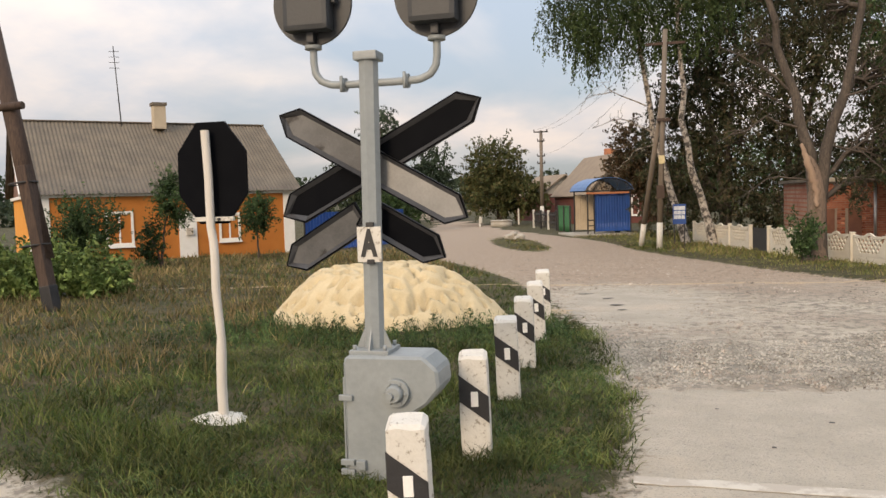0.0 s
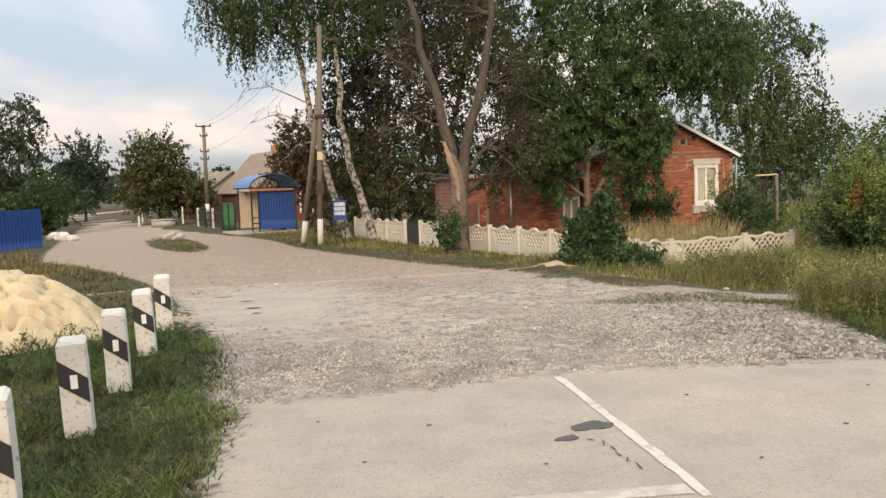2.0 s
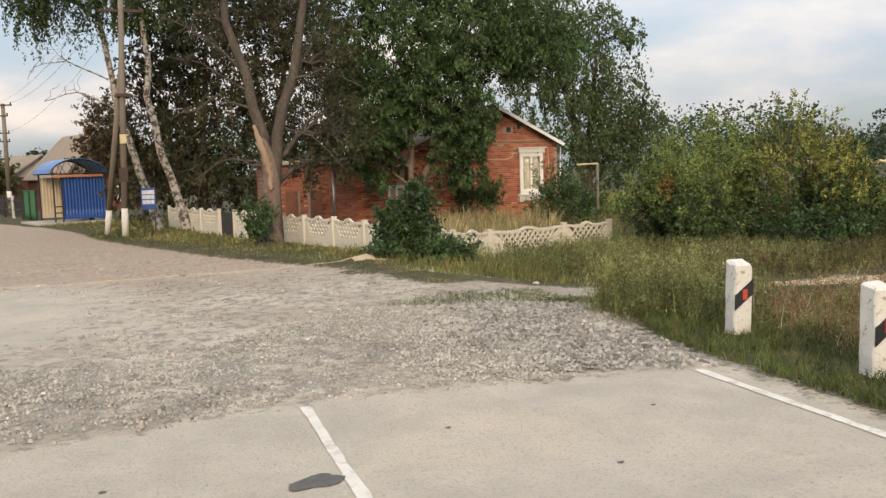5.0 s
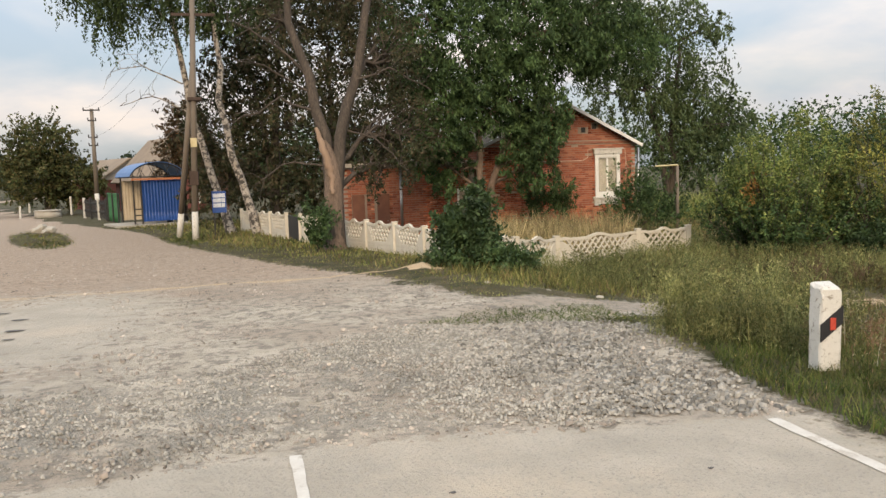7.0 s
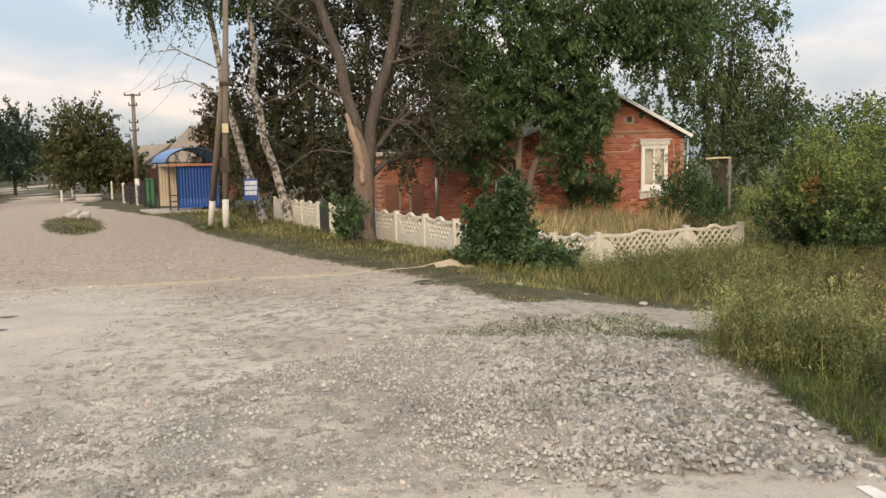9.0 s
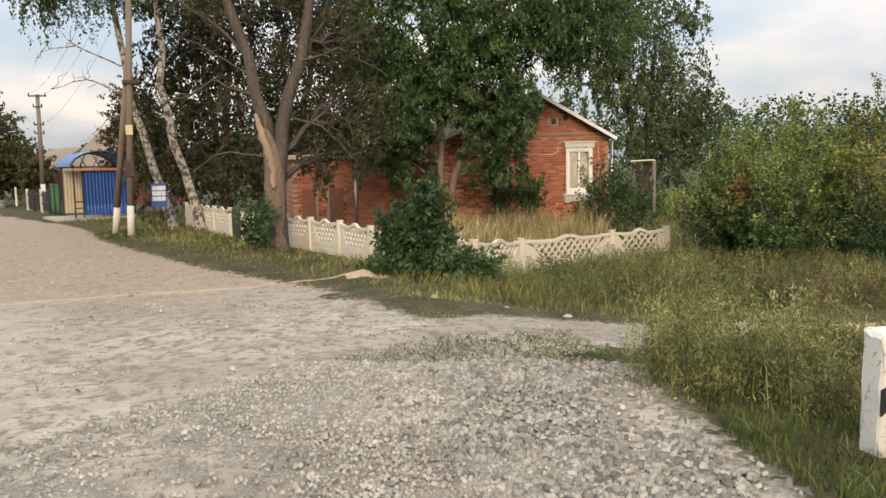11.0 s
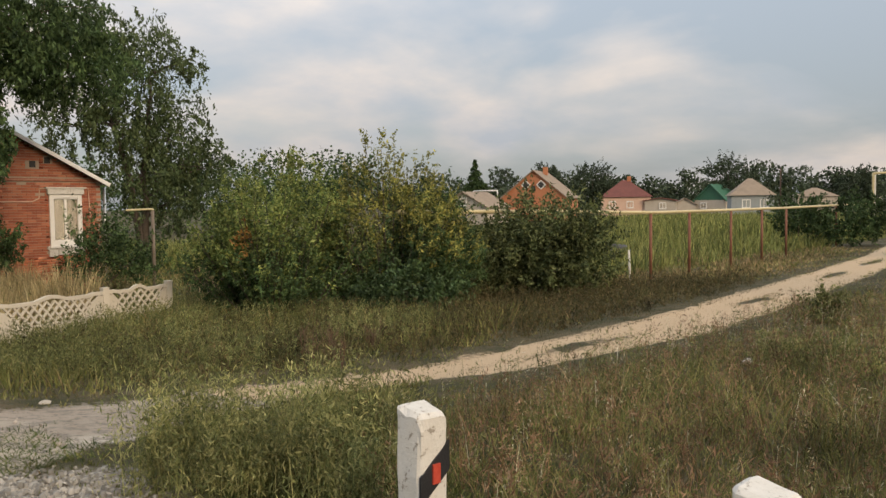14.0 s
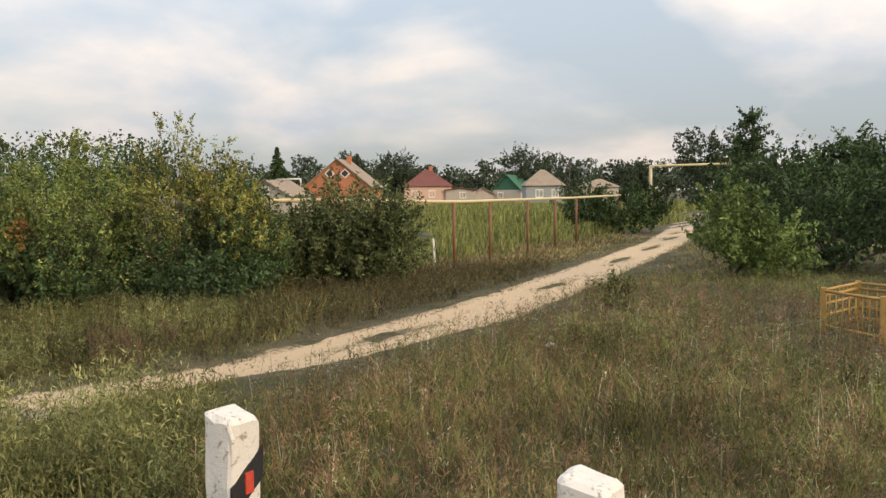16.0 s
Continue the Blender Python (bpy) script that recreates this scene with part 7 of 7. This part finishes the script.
# ---- grass, weeds, crushed stone ----
def patches(x, y, s, seed):
    """Cheap smooth noise from 0 to 1."""
    r = np.random.default_rng(seed)
    v = np.zeros_like(x)
    for k in range(6):
        a, ph = r.random() * 2 * np.pi, r.random(2) * 6.3
        f = s * (0.6 + 1.3 * r.random())
        v += np.sin((x * np.cos(a) + y * np.sin(a)) * f + ph[0] + 1.2 * np.sin((y * np.cos(a) - x * np.sin(a)) * f * 0.7 + ph[1]))
    return np.clip(0.5 + v / 6, 0, 1)


def blades(name, label, x, y, h, w, lean, material, seed, base=0.0, simple=False):
    """Thin bent blades: two-piece triangles standing on the ground."""
    rng = np.random.default_rng(seed)
    n = len(x)
    z = ground_z(x, y) + 0.01 + base
    a = rng.random(n) * 2 * np.pi
    ca, sa = np.cos(a), np.sin(a)
    hx, hy = rng.normal(0, lean, n) * h, rng.normal(0, lean, n) * h
    k = 0.55
    P0 = np.stack([x - ca * w, y - sa * w, z], 1)
    P1 = np.stack([x + ca * w, y + sa * w, z], 1)
    P2 = np.stack([x + hx * 0.35 + ca * w * 0.7, y + hy * 0.35 + sa * w * 0.7, z + h * k], 1)
    P3 = np.stack([x + hx * 0.35 - ca * w * 0.7, y + hy * 0.35 - sa * w * 0.7, z + h * k], 1)
    P4 = np.stack([x + hx, y + hy, z + h], 1)
    V = np.stack([P0, P1, P2, P3, P4], 1).reshape(-1, 3)
    i = np.arange(n)[:, None] * 5
    F = np.concatenate([i + [[0, 1, 2]], i + [[0, 2, 3]], i + [[3, 2, 4]]], 0)
    if simple:
        V = np.stack([P0, P1, P4], 1).reshape(-1, 3)
        F = np.arange(3 * n).reshape(-1, 3)
    tagged(new(name, mesh_from(name, V, F, material)), label, "grass", kind="stuff")


def sward(name, label, x, y, r, h, w, lean, material, seed, near=7.0):
    """Grass: bent blades close to the road, plain ones farther off."""
    k = r < near
    blades(name, label, x[k], y[k], h[k], w[k], lean, material, seed)
    blades(name, label + ", farther off", x[~k], y[~k], h[~k], w[~k] * 1.25, lean, material, seed + 300, simple=True)


def scatter(n, cx, cy, rmin, rmax, a0, a1, seed, power=1.0):
    """Points round (cx, cy), denser near it."""
    rng = np.random.default_rng(seed)
    r = rmin + (rmax - rmin) * rng.random(n) ** power
    a = np.radians(a0 + (a1 - a0) * rng.random(n))
    return cx + r * np.sin(a), cy + r * np.cos(a), r, rng


def not_built(x, y):
    """Free of house, heap and shelter."""
    ok = np.hypot((x + 3.95) / 1.6, (y - 11.95) / 1.35) > 1
    ok &= ~((x > 10) & (x < 16.4) & (y > 30.4) & (y < 39))
    ok &= ~((x > 5) & (x < 10) & (y > 30.2) & (y < 37))
    ok &= ~((np.abs((x + 22.75) * 0.707 + (y - 27.8) * 0.707 - 5) < 5) & ((y - 27.8) * 0.707 - (x + 22.75) * 0.707 > -0.1) & (x < -10))
    ok &= ~((x > -4.9) & (x < -0.9) & (y > 45.3) & (y < 49.2))
    return ok


# verge and lawn on the left
x, y, r, rng = scatter(152000, -1.5, 2.6, 1.2, 34, -88, 50, 81, 1.4)
p1 = patches(x, y, 0.9, 1)
inside = road_in(x, y) + rng.normal(0, 0.10, len(x))
keep = (inside < -0.02) & not_built(x, y) & (x < 0.6) & (pave_in(x, y) < 0)
x, y, r, p1 = x[keep], y[keep], r[keep], p1[keep]
dryness = smooth((-3.2 - x) / 4) * smooth((y - 5.5) / 3) * (0.35 + 0.9 * p1)
pick = np.random.default_rng(5).random(len(x)) < dryness * 0.55
edge = np.clip(-road_in(x, y) / 0.5, 0.35, 1)
hh = (0.04 + 0.07 * p1 + 0.10 * patches(x, y, 2.7, 3) ** 2) * edge * np.random.default_rng(6).uniform(0.5, 1.4, len(x))
ww = 0.0028 + 0.00052 * r
sward("verge_grass", "short green grass beside the road", x[~pick], y[~pick], r[~pick], hh[~pick], ww[~pick] * 1.15, 0.75, M_GRASS, 82)
sward("dry_grass", "taller dry straw-coloured grass on the verge", x[pick], y[pick], r[pick], hh[pick] * 1.3 + 0.05, ww[pick], 0.45, M_GRASS_TAN, 83)
rng = np.random.default_rng(181)
x, y = -5.4 + 5.6 * rng.random(46000) ** 0.75, 3.7 + 7.2 * rng.random(46000)
k = (road_in(x, y) < 0.02 + rng.normal(0, 0.09, 46000)) & (pave_in(x, y) < 0.03) & not_built(x, y) & (patches(x, y, 2.2, 182) > 0.18)
x, y = x[k], y[k]
blades("verge_grass", "thick dark green grass round the guide posts", x, y, rng.uniform(0.03, 0.10, len(x)) * (0.35 + 0.9 * patches(x, y, 1.9, 183)), np.full(len(x), 0.0058), 0.9, M_GRASS_LUSH, 184)
# verge on the right, to the fence and beyond
x, y, r, rng = scatter(88000, 3.5, 8.0, 3.0, 40, -20, 62, 84, 1.25)
inside = road_in(x, y) + rng.normal(0, 0.12, len(x))
keep = (inside < -0.02) & not_built(x, y) & (pave_in(x, y) < 0)
x, y, r = x[keep], y[keep], r[keep]
p1 = patches(x, y, 1.1, 4)
tall = smooth((x - 4.5) / 3) * smooth((24 - y) / 4)
edge = np.clip(-road_in(x, y) / 1.9, 0.2, 1)
hh = (0.08 + 0.12 * p1 + 0.22 * tall * p1) * edge * np.random.default_rng(7).uniform(0.5, 1.4, len(x))
pick = np.random.default_rng(8).random(len(x)) < 0.30 * p1
ww = 0.003 + 0.0006 * r
sward("verge_grass", "uneven green grass along the fence", x[~pick], y[~pick], r[~pick], hh[~pick], ww[~pick], 0.4, M_GRASS_FIELD, 85)
sward("dry_grass", "straw-coloured grass along the fence", x[pick], y[pick], r[pick], hh[pick] * 1.2, ww[pick], 0.45, M_GRASS_TAN, 86)
# meadow south and north of the track
x, y, r, rng = scatter(168000, 4.5, 5.6, 1.8, 46, 30, 104, 87, 1.35)
inside = road_in(x, y) + rng.normal(0, 0.08, len(x))
keep = (inside < -0.01) & (pave_in(x, y) < 0) & (gravel_in(x, y) < 0.1) & (x > 6.3)
x, y, r = x[keep], y[keep], r[keep]
p1, p2 = patches(x, y, 0.8, 9), patches(x, y, 0.35, 10)
edge = np.clip(-road_in(x, y) / 3.0, 0.15, 1)
near = smooth((16 - r) / 10)
short = smooth((x - 10.5) / 4) * smooth((9.5 - y) / 2.5)
tuft = patches(x, y, 4.5, 16)
hh = (0.05 + 0.12 * p1 + 0.20 * tuft ** 2 + 0.04 * near) * (1 - 0.66 * short) * edge * np.random.default_rng(11).uniform(0.4, 1.45, len(x)) * np.where((x > 7.8) & (x < 13) & (y > 10.3) & (y < 14.5), 0.45, 1.0)
u = np.random.default_rng(12).random(len(x))
green = u < 0.27 + 0.55 * smooth((0.66 - p2) / 0.3) * 0.75 + 0.9 * short
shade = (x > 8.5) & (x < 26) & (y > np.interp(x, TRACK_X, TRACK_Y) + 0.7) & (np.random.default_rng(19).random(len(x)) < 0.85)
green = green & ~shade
brown = (~green) & (u > 0.80) & ~shade
mid = ~green & ~brown & ~shade
ww = 0.0014 + 0.00050 * r
sward("meadow_grass", "mixed green meadow grass by the track", x[green], y[green], r[green], hh[green] * 0.85, ww[green], 0.65, M_GRASS_FIELD, 88)
sward("meadow_grass", "reddish-brown seeding meadow grass", x[mid], y[mid], r[mid], hh[mid], ww[mid] * 0.9, 0.6, M_GRASS_MEADOW, 89)
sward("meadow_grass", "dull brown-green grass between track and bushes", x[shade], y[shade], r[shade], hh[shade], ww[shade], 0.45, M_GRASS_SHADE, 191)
sward("dry_grass", "dry pale meadow grass", x[brown], y[brown], r[brown], hh[brown], ww[brown] * 0.8, 0.55, M_GRASS_TAN, 90)
x, y = np.random.default_rng(131).uniform(6.2, 9.0, 16000), np.random.default_rng(132).uniform(5.2, 10.4, 16000)
k = (road_in(x, y) < 0.05) & (gravel_in(x, y) < 0.05)
x, y = x[k], y[k]
blades("verge_grass", "lush green grass round the right-hand posts", x, y, np.random.default_rng(133).uniform(0.05, 0.15, len(x)) * smooth((9.3 - x) / 2), np.full(len(x), 0.0045), 0.5, M_GRASS, 134)
# thin trampled grass where the track leaves the stone
rng = np.random.default_rng(231)
x, y = rng.uniform(4.2, 7.4, 9000), rng.uniform(10.6, 13.6, 9000)
k = (patches(x, y, 2.0, 232) > 0.5) & (np.abs(y - 12.0 - 0.15 * np.sin(x * 2)) < 0.75 * smooth((x - 4.0) / 1.6) * (0.4 + rng.random(9000)))
x, y = x[k], y[k]
blades("thin_grass", "thin trampled grass on dusty ground", x, y, rng.uniform(0.015, 0.06, len(x)), np.full(len(x), 0.0055), 1.2, M_GRASS, 233, simple=True)
# tall straw before the brick house
rng = np.random.default_rng(91)
x, y = rng.uniform(8.2, 16.5, 16000), rng.uniform(22.2, 29.8, 16000)
keep = patches(x, y, 0.7, 13) > 0.3
x, y = x[keep], y[keep]
blades("tall_dry_grass", "tall straw-coloured grass before the brick house", x, y, rng.uniform(0.45, 1.35, len(x)) * (0.6 + 0.5 * patches(x, y, 1.6, 95)), np.full(len(x), 0.012), 0.22, M_GRASS_DRY, 92)
# field beyond the pipe
rng = np.random.default_rng(93)
x, y = rng.uniform(24, 75, 36000), rng.uniform(19.5, 62, 36000)
blades("field_crop", "green and yellowing field beyond the gas pipe", x, y, rng.uniform(0.3, 0.9, len(x)) * (0.5 + patches(x, y, 0.2, 14)), np.full(len(x), 0.04), 0.3, M_WEED, 94, simple=True)

rng = np.random.default_rng(193)
x, y = rng.uniform(62, 128, 20000), rng.uniform(26, 66, 20000)
k = y < 0.62 * x + 4
blades("field_crop", "tall yellow-green maize before the village houses", x[k], y[k], rng.uniform(0.7, 1.5, k.sum()), np.full(k.sum(), 0.10), 0.25, M_WEED, 194, simple=True)


def weeds(label, x, y, h, seed, material, leaf=0.055, per=26, stem_mat=None):
    """Upright leafy weeds: a thin stem each, with leaves all along it."""
    rng = np.random.default_rng(seed)
    n = len(x)
    z = ground_z(x, y)
    lx, ly = rng.normal(0, 0.16, n) * h, rng.normal(0, 0.16, n) * h
    t = rng.random((n, per)) ** 0.8
    spread = (0.018 + 0.05 * (1 - t)) * (0.6 + h[:, None])
    C = np.stack([x[:, None] + lx[:, None] * t + rng.normal(0, 1, (n, per)) * spread, y[:, None] + ly[:, None] * t + rng.normal(0, 1, (n, per)) * spread, z[:, None] + h[:, None] * t], 2).reshape(-1, 3)
    tagged(new("weeds", leaf_mesh("weeds", C, leaf, rng, material, -0.55, 0.17)), label, "weeds", kind="stuff")
    blades("weed_stems", "thin stems of " + label, x, y, h, np.full(n, 0.0028), 0.16, material, seed + 500)


rng = np.random.default_rng(101)
# clump beside the right-hand posts
u, v = rng.random(620), np.abs(rng.normal(0, 0.55, 620))
x, y = 6.42 + 0.75 * u + 0.87 * v + rng.normal(0, 0.12, 620), 10.45 - 1.35 * u + 0.5 * v + rng.normal(0, 0.12, 620)
k = (road_in(x, y) < 0.1) & (y < 11.6) & (np.hypot(x - 6.98, y - 8.52) > 0.32)
weeds("tall green weeds beside crushed stone", x[k], y[k], rng.uniform(0.36, 0.80, k.sum()) * (0.7 + 0.45 * patches(x[k], y[k], 3.0, 41)), 102, M_WEED_FRESH, 0.047, 54)
# belt before the fence
x, y = rng.uniform(5.8, 14.5, 4400), rng.uniform(14.6, 21.4, 4400)
k = (road_in(x, y) < -0.35) & (y < 19.0 + 0.45 * (x - 7)) & (y > 19.5 - 1.15 * (x - 5.2)) & (patches(x, y, 1.4, 42) > 0.22)
x, y = x[k], y[k]
weeds("green weeds before the concrete fence", x, y, rng.uniform(0.2, 0.62, len(x)) * np.clip(-road_in(x, y) / 1.6, 0.4, 1), 103, M_WEED_BELT, 0.06, 24)
# among the straw before the house
x, y = rng.uniform(8.0, 16.2, 620), rng.uniform(22.0, 29.6, 620)
k = patches(x, y, 0.9, 43) > 0.42
weeds("green weeds among dry grass before the house", x[k], y[k], rng.uniform(0.3, 0.95, k.sum()), 112, M_WEED_BELT, 0.08, 30)
# dark weeds north of the track
x, y = rng.uniform(9.0, 26, 2300), rng.uniform(13.0, 18.8, 2300)
k = (road_in(x, y) < -0.45)
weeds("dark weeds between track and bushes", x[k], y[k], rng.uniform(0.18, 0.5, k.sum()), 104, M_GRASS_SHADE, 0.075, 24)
# meadow weeds
x, y = 5.5 + 15 * rng.random(3000) ** 1.2, rng.uniform(2.2, 11.2, 3000)
k = (road_in(x, y) < -0.3) & (x > 7.0)
weeds("scattered olive weeds in the meadow", x[k], y[k], rng.uniform(0.15, 0.42, k.sum()), 105, M_LEAF_OLIVE, 0.042, 24)
x, y = 6.5 + 11 * rng.random(2000) ** 1.5, rng.uniform(2.5, 10.2, 2000)
k = (road_in(x, y) < -0.3) & (x > 7.2)
weeds("rust-brown withered weeds in the meadow", x[k], y[k], rng.uniform(0.2, 0.5, k.sum()), 106, leafy("withered_weeds", [(0.13, 0.075, 0.045), (0.21, 0.125, 0.075), (0.27, 0.18, 0.11)]), 0.042, 28)
x, y = 6.8 + 13 * rng.random(1900) ** 1.2, rng.uniform(2.0, 10.5, 1900)
k = (road_in(x, y) < -0.5) & (x > 7.2) & (patches(x, y, 1.1, 17) > 0.52)
weeds("fresh green weeds scattered in the meadow", x[k], y[k], rng.uniform(0.12, 0.4, k.sum()), 109, M_WEED_BELT, 0.042, 32)
x, y = 6.8 + 9 * rng.random(520) ** 1.1, rng.uniform(2.5, 11.0, 520)
k = (road_in(x, y) < -0.5) & (x > 7.2)
weeds("pale flowering stalks in the meadow", x[k], y[k], rng.uniform(0.15, 0.5, k.sum()), 110, leafy("pale_seed_heads", [(0.30, 0.27, 0.16), (0.45, 0.42, 0.28), (0.55, 0.52, 0.40)]), 0.028, 18)
# low plants at the foot of the heap and posts
x, y = rng.uniform(-6.2, -0.6, 420), rng.uniform(9.0, 11.2, 420)
k = (np.hypot((x + 3.95) / 1.75, (y - 11.95) / 1.5) > 0.98) & (road_in(x, y) < -0.25)
weeds("low green weeds at the foot of the sand heap", x[k], y[k], rng.uniform(0.12, 0.32, k.sum()), 107, M_LEAF_GREEN, 0.06, 24)


x, y = -0.2 - 9 * rng.random(4400) ** 1.5, 3.8 + 7.5 * rng.random(4400) ** 1.2
k = (road_in(x, y) < -0.15) & (np.hypot((x + 3.95) / 1.8, (y - 11.95) / 1.5) > 1)
weeds("small broad-leaved weeds in the verge grass", x[k], y[k], rng.uniform(0.03, 0.12, k.sum()), 108, M_LEAF_GREEN, 0.048, 10)


def withered_shrub(x, y, h, seed):
    """Bare reddish stalks that fork twice."""
    r = random.Random(seed)
    Vs, Fs, n = [], [], 0
    for s in range(6):
        a = r.random() * 6.28
        p = Vector((0.05 * math.cos(a), 0.05 * math.sin(a), -0.03))
        tip = Vector((0.26 * h * math.cos(a) * (0.3 + r.random()), 0.26 * h * math.sin(a) * (0.3 + r.random()), h * r.uniform(0.65, 1.0)))
        paths = [([p, p.lerp(tip, 0.5) + Vector((r.gauss(0, 0.02), r.gauss(0, 0.02), 0)), tip], 0.005)]
        for f in range(6):
            q = p.lerp(tip, r.uniform(0.35, 0.9))
            paths.append(([q, q + Vector((r.gauss(0, 0.08), r.gauss(0, 0.08), r.uniform(0.08, 0.22)))], 0.003))
        for pts, w in paths:
            V, F = tube([tuple(v) for v in pts], [w * (1 - 0.6 * i / (len(pts) - 1)) for i in range(len(pts))], 4)
            Vs.append(V); Fs.append(F + n)
            n += len(V)
    ob = new("withered_shrub", mesh_from("withered_shrub", np.concatenate(Vs), np.concatenate(Fs), M_TWIG))
    ob.location = (x, y, gz(x, y))
    tagged(ob, "bare reddish-brown withered shrub in weeds", "shrub")


M_TWIG = plain("reddish_twigs", (0.10, 0.055, 0.038), (0.15, 0.085, 0.055), 6, 0.9, 0.3)
for k, (x, y, h) in enumerate([(10.7, 13.95, 0.62), (10.95, 13.7, 0.55), (11.2, 14.2, 0.6), (12.4, 14.6, 0.5)]):
    withered_shrub(x, y, h, 200 + k)
# yellow-green clump in the lawn
x, y = np.random.default_rng(171).normal(12.9, 0.4, 130), np.random.default_rng(172).normal(8.7, 0.35, 130)
weeds("bushy yellow-green weeds in the lawn", x, y, np.random.default_rng(173).uniform(0.15, 0.4, 130), 174, M_WEED_FRESH, 0.05, 40)


def gravel(name, label, x, y, s, seed, material):
    """Angular crushed stones, jittered little blocks half sunk in the ground."""
    rng = np.random.default_rng(seed)
    n = len(x)
    c = np.array([(a, b, d) for d in (-1, 1) for a, b in ((-1, -1), (1, -1), (1, 1), (-1, 1))], float)
    V = c[None] * rng.uniform(0.55, 1.0, (n, 8, 3)) * s[:, None, None] * rng.uniform([0.6, 0.6, 0.35], [1.2, 1.0, 0.7], (n, 3))[:, None]
    V[:, 4:, :2] *= rng.uniform(0.45, 0.9, (n, 1, 1))
    a = rng.random(n) * 2 * np.pi
    ca, sa = np.cos(a)[:, None], np.sin(a)[:, None]
    X = V[..., 0] * ca - V[..., 1] * sa
    Y = V[..., 0] * sa + V[..., 1] * ca
    tilt = rng.normal(0, 0.3, (n, 1))
    Z = V[..., 2] + X * tilt
    P = np.stack([X + x[:, None], Y + y[:, None], Z + (ground_z(x, y) + 0.012 + s * 0.15)[:, None]], 2).reshape(-1, 3)
    q = np.array([(4, 5, 6, 7), (0, 1, 5, 4), (1, 2, 6, 5), (2, 3, 7, 6), (3, 0, 4, 7)])
    F = (np.arange(n)[:, None, None] * 8 + q[None]).reshape(-1, 4)
    tagged(new(name, mesh_from(name, P, F, material)), label, "gravel", kind="stuff")


M_STONE = leafy("crushed_grey_stone", [(0.20, 0.186, 0.158), (0.305, 0.284, 0.242), (0.42, 0.393, 0.338)], 0.9, 0.0, 0.25)
M_STONE_PALE = leafy("pale_crushed_stone", [(0.12, 0.112, 0.097), (0.23, 0.216, 0.187), (0.37, 0.348, 0.303)], 0.9, 0.0, 0.25)
M_STONE_WARM = leafy("dusty_pebbles", [(0.22, 0.185, 0.15), (0.30, 0.255, 0.21), (0.38, 0.33, 0.275)], 0.9, 0.0)
rng = np.random.default_rng(121)
x, y = rng.uniform(-1.0, 8.2, 78000), rng.uniform(7.3, 13.0, 78000)
g = gravel_in(x, y)
p1 = patches(x, y, 1.3, 15)
right = smooth((x - 2.2) / 2.5)
lowleft = smooth((3.0 - x) / 2) * smooth((9.3 - y) / 1.0)
want = np.clip(0.12 + 0.28 * p1 + 0.45 * right * smooth((p1 - 0.1) / 0.5) + 0.55 * lowleft * smooth((p1 - 0.15) / 0.5), 0, 1) * smooth(g / 0.4)
k = rng.random(len(x)) < want
big = rng.random(len(x)) < 0.75 * smooth((x - 4.2) / 1.2) * smooth((12.2 - y) / 1.5)
k1, k2 = k & ~big, k & big & (rng.random(len(x)) < 0.5)
gravel("gravel", "loose grey crushed stone on the road", x[k1], y[k1], rng.uniform(0.008, 0.021, k1.sum()), 122, M_STONE)
gravel("gravel", "coarser pale crushed stone near the weeds", x[k2], y[k2], rng.uniform(0.016, 0.037, k2.sum()), 126, M_STONE_PALE)
x, y = rng.uniform(-4, 7, 17000), 7.6 + 20 * rng.random(17000) ** 1.6
k = (road_in(x, y) > 0.1) & (pave_in(x, y) < 0.05) & (patches(x, y, 2.4, 61) > 0.42)
gravel("pebbles", "scattered dusty pebbles and clods on the road", x[k], y[k], rng.uniform(0.004, 0.015, k.sum()) * (1 + 1.6 * rng.random(k.sum()) ** 7), 123, M_STONE_WARM)
x, y = rng.uniform(-0.2, 6, 160), rng.uniform(4.6, 7.6, 160)
gravel("pebbles", "few stray pebbles on the asphalt", x, y, rng.uniform(0.004, 0.010, 160), 124, M_STONE)
